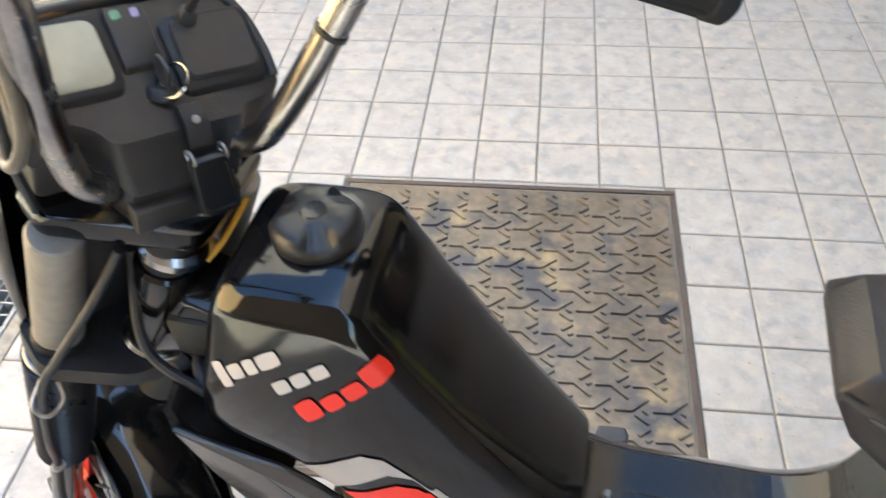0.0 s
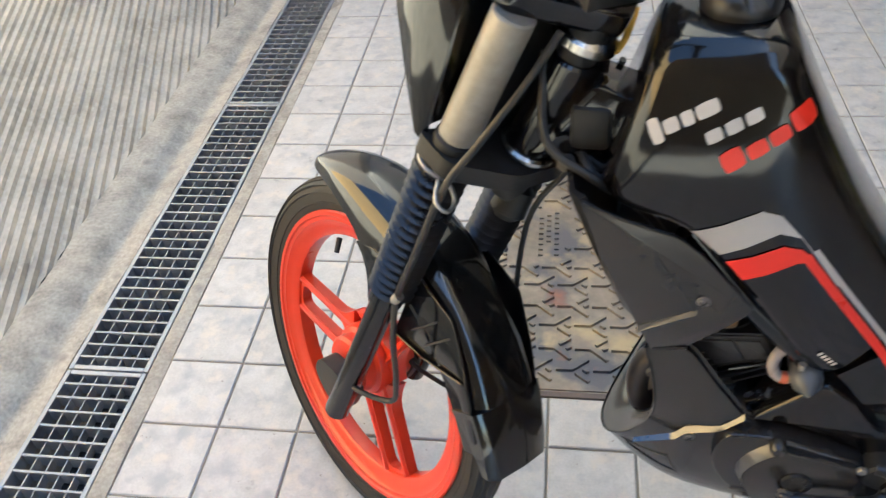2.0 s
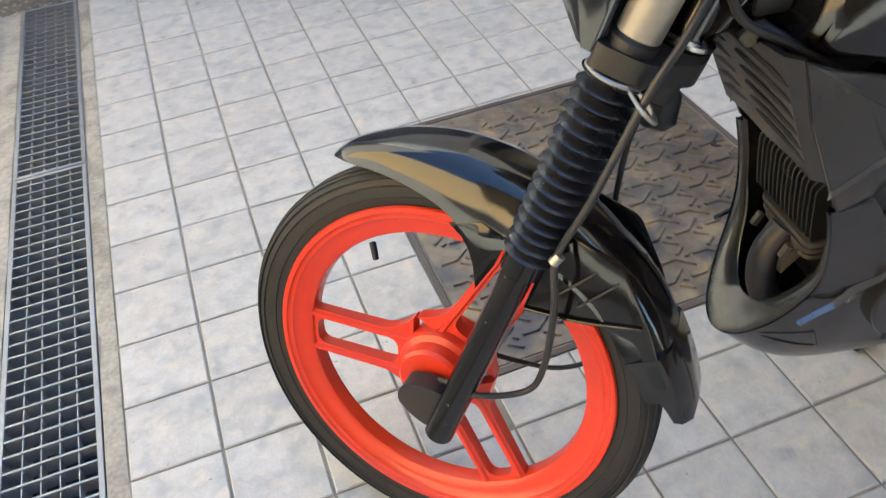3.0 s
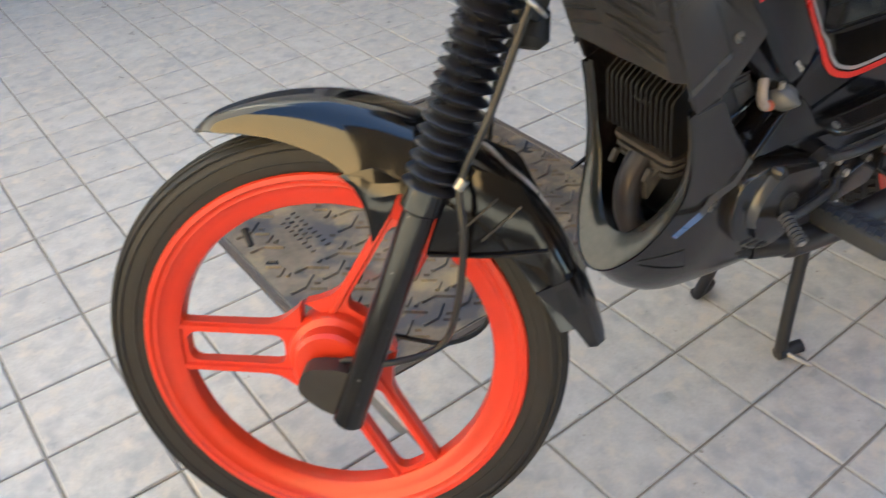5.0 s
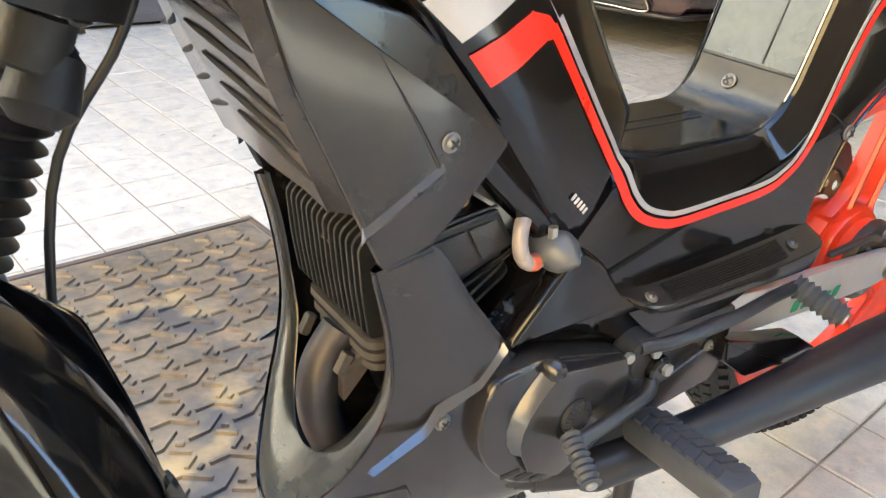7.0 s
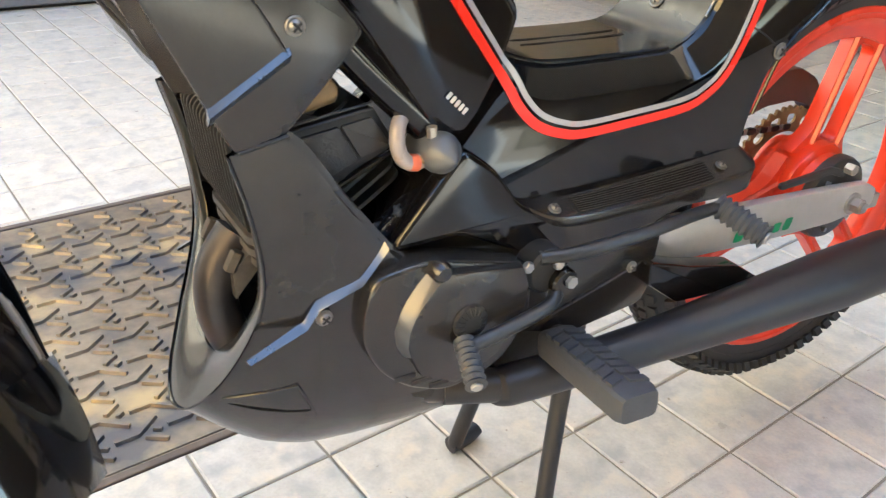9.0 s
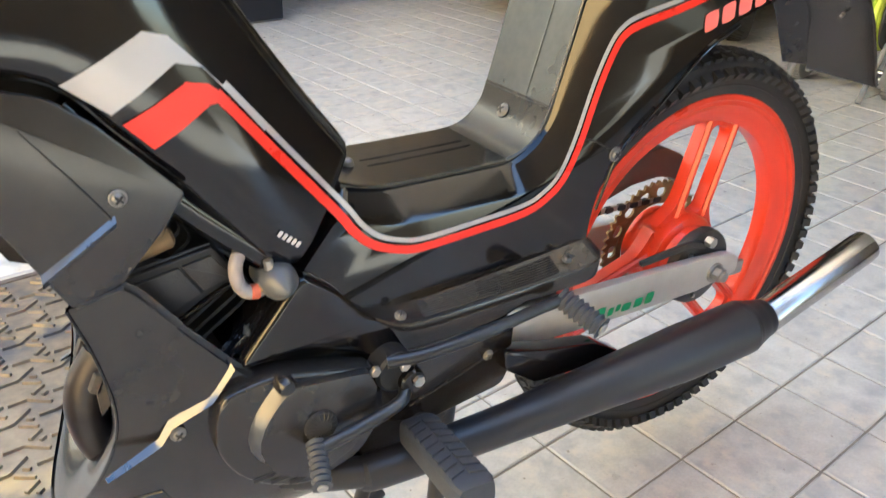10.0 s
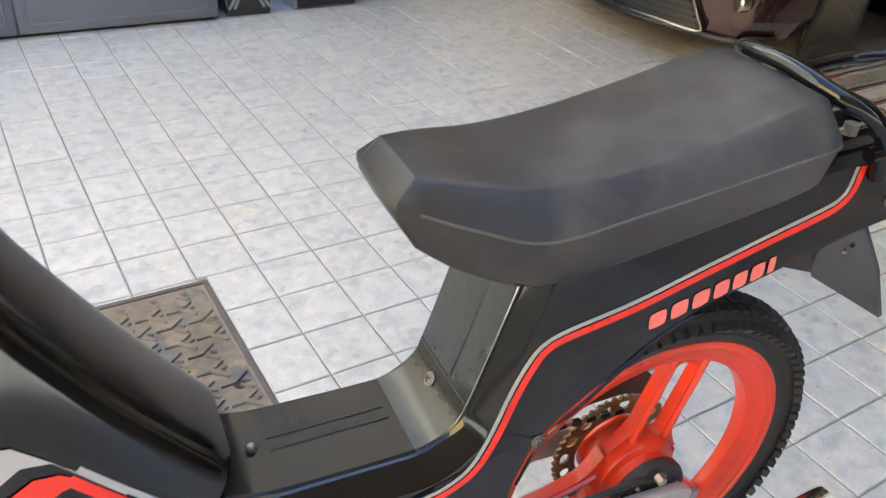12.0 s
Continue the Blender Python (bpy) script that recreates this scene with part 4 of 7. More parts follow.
# stripes
line = [(-0.196, 0.690), (-0.150, 0.632), (-0.100, 0.570), (-0.082, 0.545), (-0.062, 0.527), (-0.035, 0.516), (-0.008, 0.512), (0.056, 0.515), (0.108, 0.519), (0.135, 0.527), (0.160, 0.546), (0.178, 0.582), (0.196, 0.640), (0.210, 0.674), (0.222, 0.690), (0.244, 0.699), (0.315, 0.714), (0.392, 0.737), (0.470, 0.760), (0.540, 0.780), (0.562, 0.790), (0.573, 0.806), (0.574, 0.834)]
fine = [(p.x, p.y) for p in (Vector((a, b, 0)) for a, b in [(q.x, q.y) for q in smooth_line([(a, b, 0) for a, b in line], 5)])]
shift = lambda pts, d: [(p[0] + n.x * d, p[1] + n.y * d) for p, n in ((pts[i], (lambda t: Vector((-t.y, t.x)))((Vector(pts[min(i + 1, len(pts) - 1)]) - Vector(pts[max(i - 1, 0)])).normalized())) for i in range(len(pts)))]
part("red_stripe", curve_band(fine, 0.0042, on_body, 0.0007), RED, moped, "red pinstripe along the body")
part("silver_stripe", curve_band(shift(fine, 0.0095), 0.0024, on_body, 0.0007), SILVER, moped, "thin silver pinstripe above the red one")
part("red_block", grid_patch((-0.265, 0.6780), (-0.217, 0.7020), (-0.203, 0.6820), (-0.246, 0.6570), on_tank), RED, tank, "red flash on the tank side")
part("red_block", grid_patch((-0.219, 0.7020), (-0.201, 0.6980), (-0.185, 0.6840), (-0.204, 0.6825), on_tank, 6, 4), RED, tank, "red flash on the tank side")
part("silver_block", grid_patch((-0.300, 0.7100), (-0.242, 0.7400), (-0.223, 0.7160), (-0.271, 0.6860), on_tank), SILVER, tank, "silver flash with worn corners")
part("silver_block", grid_patch((-0.244, 0.7400), (-0.226, 0.7350), (-0.203, 0.7100), (-0.224, 0.7160), on_tank, 6, 4), SILVER, tank, "silver flash with worn corners")

part("silver_block", grid_patch((-0.226, 0.7350), (-0.1570, 0.6580), (-0.1605, 0.6545), (-0.203, 0.7100), on_tank, 14, 4), SILVER, tank, "silver flash that narrows into the pinstripe")


def marks(name, start, end, height, sizes, v, material, parent, lean=0.3, gap=0.28):
    """Unlettered marks: plain slanted blocks with the widths and heights of the print."""
    s, e = Vector(start), Vector(end)
    along = e - s
    up = Vector((-along.y, along.x)).normalized() * height
    total = sum(w for w, low, high in sizes)
    at = 0.0
    for w, low, high in sizes:
        a = s + along * (at / total) + up * low + along.normalized() * height * lean * low
        b = a + along * (w / total) * (1 - gap)
        tall = (up + along.normalized() * height * lean) * (high - low)
        part(name, grid_patch(a, b, b + tall, a + tall, v, 8, 8, 0.0007, 0.42), material, parent)
        at += w


marks("white_mark", (-0.344, 0.801), (-0.288, 0.835), 0.018, [(0.8, -0.25, 1.0), (1, 0, 0.72), (0.8, 0, 0.72), (1.5, 0, 0.72)], on_tank, WHITE, tank, 0.1, 0.16)
marks("white_mark", (-0.298, 0.802), (-0.254, 0.829), 0.012, [(1, 0, 1), (1, 0, 1), (1, 0, 1)], on_tank, WHITE, tank, 0.1, 0.16)
marks("red_mark", (-0.279, 0.776), (-0.211, 0.826), 0.020, [(1, 0, 1), (0.9, 0, 0.72), (0.9, 0, 0.72), (1, 0, 1.05)], on_tank, RED, tank, 0.1, 0.14)
marks("faded_mark", (0.341, 0.680), (0.498, 0.721), 0.021, [(1, 0, 1), (1, 0, 1), (1, 0, 1), (0.9, 0, 1), (0.85, 0, 1), (0.85, 0, 1), (0.45, 0, 1)], on_body, PINK, frame_body, 0.1, 0.2)

# filler cap
cap_at = Vector((-0.284, 0.002, 0.884))
CAP_TURN = radians(-5)
rings = []
for r, lobe, dip in ((0.0005, 0.0235, 0.0235), (0.010, 0.0234, 0.0234), (0.0165, 0.0231, 0.0228), (0.0200, 0.0228, 0.0205), (0.0245, 0.0222, 0.0165), (0.0285, 0.0210, 0.0138), (0.0315, 0.0185, 0.0122), (0.0332, 0.0140, 0.0100), (0.0338, 0.0060, 0.0050), (0.0325, 0.0, 0.0)):
    ring = []
    for j in range(96):
        t = 2 * math.pi * j / 96
        w = min(1.0, max(0.0, 0.5 + 1.6 * (math.cos(3 * (t - CAP_TURN)) + 0.40)))
        w = w * w * (3 - 2 * w)
        flute = 0.0005 * (j % 4 in (0, 1)) * (1 - w) * (0.018 < r < 0.032)
        ring.append(cap_at + Vector((r * math.cos(t), r * math.sin(t), lobe * w + dip * (1 - w) + flute)))
    rings.append(ring)
cap = part("filler_cap", loft(rings), CAPBLACK, moped, "black plastic filler cap with three grip lobes and fluted hollows", sharp=30)
part("cap_badge", lathe([(0.0, 0.0246), (0.0088, 0.0244), (0.0098, 0.0232)], 28), PANEL, cap, m=Matrix.Translation(cap_at) @ Matrix.Rotation(radians(90), 4, "X"))
# leg shield -------------------------------------------------------------------
UPPER = [(-0.402, 0.738), (-0.366, 0.722), (-0.310, 0.705), (-0.284, 0.684), (-0.228, 0.621), (-0.246, 0.598), (-0.286, 0.556), (-0.320, 0.547), (-0.336, 0.580), (-0.380, 0.672)]
for s in (-1, 1):
    y0, y1 = sorted((s * 0.090, s * 0.097))
    shield = part("leg_shield_panel", slab(rounded(UPPER, 0.006), y0, y1, 0.0025), PANEL, moped, "satin black plastic leg shield panel")
    bm = loft([[(-0.281, s * 0.0955, 0.617), (-0.281, s * 0.1005, 0.611), (-0.281, s * 0.0955, 0.603)], [(-0.336, s * 0.0955, 0.583), (-0.336, s * 0.1005, 0.576), (-0.336, s * 0.0955, 0.569)]])
    part("panel_fold", bm, EDGE, shield, "edge of a moulded fold with the sky's glint in its colour")
    part("panel_crease", tube([(-0.283, s * 0.0968, 0.611), (-0.300, s * 0.0968, 0.640), (-0.330, s * 0.0968, 0.686)], [0.0014, 0.0012, 0.0005], 6), PANEL, shield)
    if s < 0:
        screw("panel_screw", (-0.277, -0.097, 0.628), 0.0068, shield)
# nose between the two panels, with slanting louvres
LEVELS = [(0.738, -0.430, -0.402), (0.700, -0.412, -0.388), (0.660, -0.392, -0.372), (0.620, -0.370, -0.354), (0.590, -0.352, -0.340)]
rings = []
for z, uc, us in LEVELS:
    out = [(us, -0.093, z), (us - 0.012, -0.082, z), ((us + uc) / 2 - 0.004, -0.045, z), (uc, 0, z), ((us + uc) / 2 - 0.004, 0.045, z), (us - 0.012, 0.082, z), (us, 0.093, z)]
    rings.append(out + [(u + 0.005, y * 0.95, z) for u, y, z in out[::-1]])
nose = part("nose_panel", loft(rings), PANEL, moped, "satin black nose of the leg shield with louvres", sharp=30)


def on_nose(y, z):
    """How far forward the skin of the nose lies at this half width and height."""
    for (z1, c1, s1), (z0, c0, s0) in zip(LEVELS, LEVELS[1:]):
        if z >= z0 or z0 == LEVELS[-1][0]:
            f = (z - z0) / (z1 - z0)
            uc, us = c0 + (c1 - c0) * f, s0 + (s1 - s0) * f
            break
    line = [(0.0, uc), (0.045, (us + uc) / 2 - 0.004), (0.082, us - 0.012), (0.093, us)]
    for (a, ua), (b, ub) in zip(line, line[1:]):
        if y <= b:
            return ua + (ub - ua) * (y - a) / (b - a)
    return us


# Dark beads on the skin stand for the shade in the open slots.
for k in range(6):
    for s in (-1, 1):
        slot = []
        for y in (0.080, 0.070, 0.060, 0.045, 0.030, 0.018, 0.008):
            z = 0.716 - 0.019 * k - 0.30 * (y - 0.045)
            slot.append((on_nose(y, z), s * y, z))
        part("louvre", tube(slot, [0.0006, 0.0018, 0.0022, 0.0022, 0.0020, 0.0016, 0.0006], 8, smooth=False), DARK, nose, "dark slanting bead for the shade in a louvre slot")
# lower shell with the air scoop
OUT0 = [(-0.324, 0.093, 0.546), (-0.312, 0.094, 0.500), (-0.305, 0.092, 0.446), (-0.312, 0.083, 0.400), (-0.334, 0.063, 0.346), (-0.355, 0.033, 0.306), (-0.363, 0.0, 0.293)]
IN0 = [(-0.320, 0.084, 0.546), (-0.309, 0.083, 0.500), (-0.304, 0.079, 0.456), (-0.304, 0.066, 0.418), (-0.317, 0.046, 0.374), (-0.328, 0.022, 0.348), (-0.332, 0.0, 0.340)]
MID = [(-0.286, 0.095, 0.554), (-0.268, 0.096, 0.495), (-0.255, 0.096, 0.435), (-0.252, 0.093, 0.375), (-0.268, 0.077, 0.300), (-0.292, 0.041, 0.250), (-0.302, 0.0, 0.238)]
MID2 = [(-0.250, 0.095, 0.508), (-0.226, 0.096, 0.470), (-0.208, 0.097, 0.420), (-0.196, 0.093, 0.362), (-0.202, 0.076, 0.272), (-0.216, 0.038, 0.224), (-0.222, 0.0, 0.214)]
END = [(-0.212, 0.094, 0.452), (-0.192, 0.096, 0.434), (-0.130, 0.096, 0.380), (-0.100, 0.091, 0.328), (-0.070, 0.074, 0.252), (-0.055, 0.036, 0.220), (-0.052, 0.0, 0.214)]
whole = lambda half: [(u, -y, z) for u, y, z in half] + half[-2::-1]
fine_ring = lambda half: smooth_line(whole(half), 4)
thinner = lambda half: [(u + 0.004, y * 0.95, z + 0.004) for u, y, z in half]
along = lambda rings: [list(r) for r in zip(*[smooth_line(line, 4) for line in zip(*rings)])]
shell_rings = along([fine_ring(h) for h in (OUT0, MID, MID2, END)])
back = along([fine_ring(thinner(h)) for h in (END, MID2, MID, OUT0)])
bm = loft(shell_rings + back, caps=False, wrap=False, closed=True)
shell_tree = BVHTree.FromBMesh(bm)
shell = part("belly_shell", bm, PANEL, moped, "satin black lower shell with rounded air scoop", sharp=34)


def on_shell(u, z, s):
    """The outer skin of the lower shell at one side."""
    hit = shell_tree.ray_cast(Vector((u, 0.4 * s, z)), Vector((0, -s, 0)))[0]
    return (u, (hit.y if hit else 0.085 * s), z)


for s in (-1, 1):
    # a shallow triangular recess pressed into the belly
    line = [on_shell(-0.335 + 0.055 * k / 8, 0.3245 + 0.0125 * k / 8, s) for k in range(9)] + [on_shell(-0.279 + 0.017 * k / 5, 0.334 - 0.040 * k / 5, s) for k in range(6)]
    part("belly_crease", tube(line, [0.0006] + [0.0015] * 7 + [0.0022] + [0.0014] * 5 + [0.0005], 8, smooth=False), PANEL, shell, "pressed crease in the belly")
    line = [on_shell(-0.330 + 0.066 * k / 8, 0.3170 - 0.014 * math.sin(math.pi * k / 8 * 0.55), s) for k in range(9)]
    part("belly_crease", tube(line, [0.0005, 0.0012, 0.0015, 0.0016, 0.0016, 0.0015, 0.0014, 0.0012, 0.0005], 8, smooth=False), PAINT, shell, "pressed crease in the belly")
flange_in, flange_out = fine_ring(IN0), fine_ring(OUT0)
back_in, back_out = [(u + 0.003, y * 0.985, z + 0.002) for u, y, z in flange_in], [(u + 0.003, y * 0.99, z + 0.002) for u, y, z in flange_out]
mid_line = [((a[0] + b[0]) / 2 - 0.003, (a[1] + b[1]) / 2, (a[2] + b[2]) / 2) for a, b in zip(flange_in, flange_out)]
part("scoop_flange", loft([back_in, flange_in, mid_line, flange_out, back_out], caps=False, wrap=False, closed=True), FLANGE, shell, "glossy rolled flange round the air scoop, greenish reflection in its colour", sharp=60)
part("scoop_lip", tube([(u - 0.0005, y, z) for u, y, z in fine_ring(OUT0)], 0.0014, 6, smooth=False), PAINT, shell, "thin rolled lip of the air scoop")
for s in (-1, 1):
    zig = [(-0.210, 0.455), (-0.232, 0.428), (-0.268, 0.416), (-0.278, 0.402), (-0.285, 0.399), (-0.324, 0.384)]
    rings = []
    for i, (u, z) in enumerate(zig):
        h = 0.006 if i in (1, 2) else 0.0045 if i < 5 else 0.001
        rings.append([(u, s * 0.0955, z + h), (u + 0.001, s * 0.1015, z), (u, s * 0.0955, z - h)])
    part("panel_step", loft(rings), EDGE, shell, "stepped edge where two panels overlap, sky glint in its colour")
    part("panel_joint", tube([(-0.318, s * 0.096, 0.549), (-0.284, s * 0.0975, 0.5565)], 0.0016, 6, smooth=False), ENGINE, shell)
    if s < 0:
        screw("shell_screw", (-0.262, -0.0965, 0.406), 0.0070, shell)

# engine -----------------------------------------------------------------------
axis = Vector((-0.55, 0, 0.83)).normalized()
side = Vector((0.83, 0, 0.55))
c0 = Vector((-0.215, 0.0, 0.455))
engine = new("engine")
engine.parent = moped
tagged(engine, "black air-cooled single-cylinder engine")
for k in range(9):
    c = c0 + axis * (0.010 + k * 0.0115)
    h = 0.060 - 0.001 * abs(k - 4)
    ring = rounded([(-h * 0.3, -h), (h, -h), (h, h), (-h * 0.3, h)], 0.012)
    bm = loft([[c + side * a + Vector((0, b, 0)) + axis * t for a, b in ring] for t in (0, 0.0032)])
    part("cooling_fin", bm, ENGINE, engine)
part("cylinder", disc_bar(c0, c0 + axis * 0.115, 0.042, seg=28), ENGINE, engine)
bm = loft([[c0 + axis * t + side * a * k + Vector((0, b * k, 0)) for a, b in rounded([(-0.012, -0.06), (0.055, -0.06), (0.055, 0.06), (-0.012, 0.06)], 0.012)] for t, k in ((0.113, 1.0), (0.128, 0.98), (0.136, 0.8))])
part("cylinder_head", bm, ENGINE, engine, "black finned cylinder head")
part("spark_plug", disc_bar(c0 + axis * 0.135 + side * 0.01, c0 + axis * 0.185 + side * 0.02, 0.010, 0.008, seg=16, bevel=0.002), BRASS, engine, "brass-coloured plug and cap")
for k in range(14):
    b = 0.056 - k * 0.0086
    prof = rounded([(-0.304, 0.468), (-0.311, 0.505), (-0.316, 0.545), (-0.290, 0.566), (-0.240, 0.550), (-0.240, 0.470)], 0.006)
    part("head_fin", slab(prof, b - 0.0013, b + 0.0013, 0.0005, seg=1), ENGINE, engine)
for k, (u0, z0) in enumerate(((-0.302, 0.458), (-0.300, 0.446), (-0.296, 0.434))):
    ring = rounded([(u0, -0.056 + 0.003 * k), (-0.215, -0.056), (-0.215, 0.052), (u0, 0.050 - 0.003 * k)], 0.014)
    part("cylinder_fin", loft([[(u, v, z0 + 0.05 * (u - u0) - 0.0 * v + h) for u, v in ring] for h in (-0.003, 0.003)]), CASTING, engine, "brown-grey cast fin")
part("exhaust_port", loft([[(-0.29 - 0.010 * k, -0.006 + y, 0.436 - 0.012 * k + z) for y, z in ((-0.032 + 0.004 * k, 0.012), (0.032 - 0.004 * k, 0.012), (0.028, -0.012), (-0.028, -0.012))] for k in (0, 1, 2)]), CASTING, engine, "grey cast exhaust port")
for y in (-0.028, 0.034):
    part("port_nut", disc_bar((-0.304, y, 0.440), (-0.312, y, 0.424), 0.0058, seg=6, bevel=0.001), CASTING, engine)
part("crankcase", slab(rounded([(-0.230, 0.440), (-0.060, 0.420), (0.020, 0.400), (0.060, 0.340), (0.010, 0.270), (-0.130, 0.262), (-0.215, 0.300), (-0.240, 0.370)], 0.03), -0.082, 0.070, 0.006), ENGINE, engine, "black crankcase")
part("head_shroud", slab(rounded([(-0.284, 0.545), (-0.206, 0.557), (-0.186, 0.525), (-0.243, 0.499)], 0.004), -0.068, 0.060, 0.003, seg=2), ENGINE, engine, "black ribbed head shroud")
for quad in ([(-0.276, 0.5405), (-0.236, 0.5465), (-0.220, 0.5185), (-0.247, 0.5065)], [(-0.234, 0.5468), (-0.209, 0.5505), (-0.193, 0.5265), (-0.218, 0.5195)]):
    part("shroud_panel", slab(rounded(quad, 0.002), -0.0705, -0.066, 0.0012), PLASTIC, engine)
for k in range(2):
    part("shroud_rib", tube([(-0.284 + 0.002 * k, -0.0690, 0.5505 - 0.0045 * k), (-0.209 + 0.001 * k, -0.0690, 0.5615 - 0.0045 * k)], 0.0012, 6), PLASTIC, engine)
part("shroud_ledge", tube([(-0.244, -0.0690, 0.4965), (-0.216, -0.0700, 0.5095), (-0.187, -0.0690, 0.5225)], 0.0024, 8), PAINT, engine)
cover_out = rounded([(-0.224, 0.436), (-0.181, 0.441), (-0.162, 0.438), (-0.076, 0.415), (-0.070, 0.391), (-0.070, 0.354), (-0.096, 0.316), (-0.150, 0.302), (-0.192, 0.320), (-0.220, 0.346), (-0.235, 0.379), (-0.233, 0.413)], 0.018)
cover2 = part("engine_cover", slab(cover_out, -0.110, -0.080, 0.004, seg=3), PANEL, engine, "satin black engine side cover")
ARC = [((-0.178, 0.434), (-0.166, 0.431)), ((-0.190, 0.421), (-0.178, 0.420)), ((-0.198, 0.410), (-0.187, 0.409)), ((-0.204, 0.398), (-0.194, 0.398)), ((-0.208, 0.384), (-0.199, 0.385)), ((-0.206, 0.370), (-0.200, 0.372)), ((-0.200, 0.358), (-0.197, 0.361))]
plateau = [b for a, b in ARC] + [(-0.186, 0.338), (-0.150, 0.318), (-0.110, 0.335), (-0.084, 0.368), (-0.082, 0.400), (-0.090, 0.419)]
part("cover_plateau", slab(plateau, -0.120, -0.108, 0.0025, seg=2), PANEL, cover2, "raised face of the side cover")
part("cover_rib", loft([[(a[0], -0.1085, a[1]), (a[0] * 0.7 + b[0] * 0.3, -0.1145, a[1] * 0.7 + b[1] * 0.3), (b[0], -0.1206, b[1]), (b[0] + 0.003, -0.109, b[1])] for a, b in ARC]), RIDGE, cover2, "curved ridge of the cover with a blue-grey sheen in its colour")
part("cover_nub", lathe([(0.0, -0.124), (0.006, -0.1235), (0.009, -0.120), (0.0095, -0.108)], 24, centre=(-0.171, 0, 0.434)), PANEL, cover2)
boss = part("cover_boss", lathe([(0.0, -0.126), (0.008, -0.1255), (0.0155, -0.1235), (0.0165, -0.119)], 28, centre=(-0.142, 0, 0.380)), ENGINE, cover2, "small ribbed black cap")
for k in range(18):
    t = 2 * math.pi * k / 18
    part("cap_rib", tube([(-0.142 + r * math.cos(t), -0.1258 + 0.0002 * n, 0.380 + r * math.sin(t)) for n, r in ((0, 0.0085), (6, 0.0135), (18, 0.0160))], 0.0008, 5, smooth=False), ENGINE, boss)
# Solid dark bars put the vents' inner shade on the cover's face.
for x, z in ((-0.196, 0.334), (-0.180, 0.325), (-0.162, 0.316)):
    part("vent", box(x - 0.010, x + 0.010, -0.1112, -0.108, z - 0.0022, z + 0.0022, 0.001), DARK, cover2, "dark bar for the shade in a vent slot")
bracket = part("rear_plate", slab(rounded([(-0.075, 0.412), (0.010, 0.412), (0.103, 0.404), (0.101, 0.336), (0.092, 0.316), (0.000, 0.306), (-0.070, 0.330)], 0.012), -0.092, -0.084, 0.003), PANEL, moped, "satin black plate behind the engine")
screw("plate_screw", (0.068, -0.092, 0.365), 0.0065, bracket)
part("plate_fold", tube([(-0.030, -0.0925, 0.336), (0.030, -0.0925, 0.352), (0.084, -0.0925, 0.368)], 0.0016, 6), PANEL, bracket)

# fuel tap, hose and carburettor
tap = part("fuel_tap", lathe([(0.0, -0.110), (0.003, -0.109), (0.0150, -0.0945), (0.0165, -0.088), (0.0165, -0.060)], 36, centre=(-0.159, 0, 0.521)), TAPGREY, moped, "grey cone-shaped fuel tap")
part("tap_nut", disc_bar((-0.166, -0.086, 0.533), (-0.167, -0.086, 0.543), 0.0042, seg=6), STEEL, tap, "small steel nut")
part("tap_union", disc_bar((-0.171, -0.086, 0.518), (-0.179, -0.084, 0.514), 0.0048, seg=6), BRASS, tap, "brass union")
part("fuel_hose", tube([(-0.172, -0.083, 0.516), (-0.181, -0.083, 0.514), (-0.190, -0.083, 0.520), (-0.194, -0.082, 0.532), (-0.191, -0.078, 0.545), (-0.180, -0.070, 0.553), (-0.168, -0.062, 0.553)], 0.0062, 14), FILTER, moped, "short clear pinkish fuel hose")
part("hose_sleeve", disc_bar((-0.176, -0.0832, 0.514), (-0.184, -0.0832, 0.5155), 0.0068, seg=16, bevel=0.001), HOSERED, moped, "orange-red hose end")
carb = part("carburettor", disc_bar((-0.272, -0.066, 0.567), (-0.236, -0.062, 0.573), 0.0095, seg=24, bevel=0.003), BRASS, engine, "dusty brown carburettor above the cylinder")
part("carburettor_top", disc_bar((-0.250, -0.064, 0.570), (-0.245, -0.064, 0.589), 0.0075, 0.007, seg=18, bevel=0.002), BRASS, carb)
part("carburettor_cap", disc_bar((-0.244, -0.064, 0.592), (-0.241, -0.064, 0.600), 0.005, seg=16, bevel=0.002), AMBER, carb, "small yellow cap")
part("down_tube", tube([(-0.300, -0.062, 0.690), (-0.230, -0.066, 0.605), (-0.160, -0.070, 0.535)], 0.014, 16), PAINT, moped, "black frame tube behind the leg shield")
# Added block that keeps the gap between shield and tank dark.
part("dark_gap_block", slab(rounded([(-0.362, 0.722), (-0.300, 0.712), (-0.240, 0.660), (-0.250, 0.640), (-0.310, 0.670), (-0.370, 0.690)], 0.008), -0.055, 0.055, 0.006), ENGINE, moped, "dull black block added to darken the gap under the tank")
part("gusset", slab([(-0.208, 0.453), (-0.164, 0.488), (-0.129, 0.488), (-0.200, 0.427)], -0.074, -0.060, 0.0015), SCUFFED, moped, "scuffed black gusset under the tank")
marks("white_mark", (-0.160, 0.566), (-0.140, 0.548), 0.006, [(1, 0, 1)] * 5, on_tank, WHITE, tank, 0.0, 0.3)

# exhaust --------------------------------------------------------------------------
part("exhaust_pipe", tube([(-0.296, -0.004, 0.445), (-0.314, -0.006, 0.420), (-0.320, -0.010, 0.395), (-0.316, -0.014, 0.365), (-0.298, -0.020, 0.330), (-0.262, -0.030, 0.300), (-0.180, -0.050, 0.280), (-0.100, -0.086, 0.276)], 0.0178, 22), PIPE, moped, "bent exhaust pipe inside the scoop")
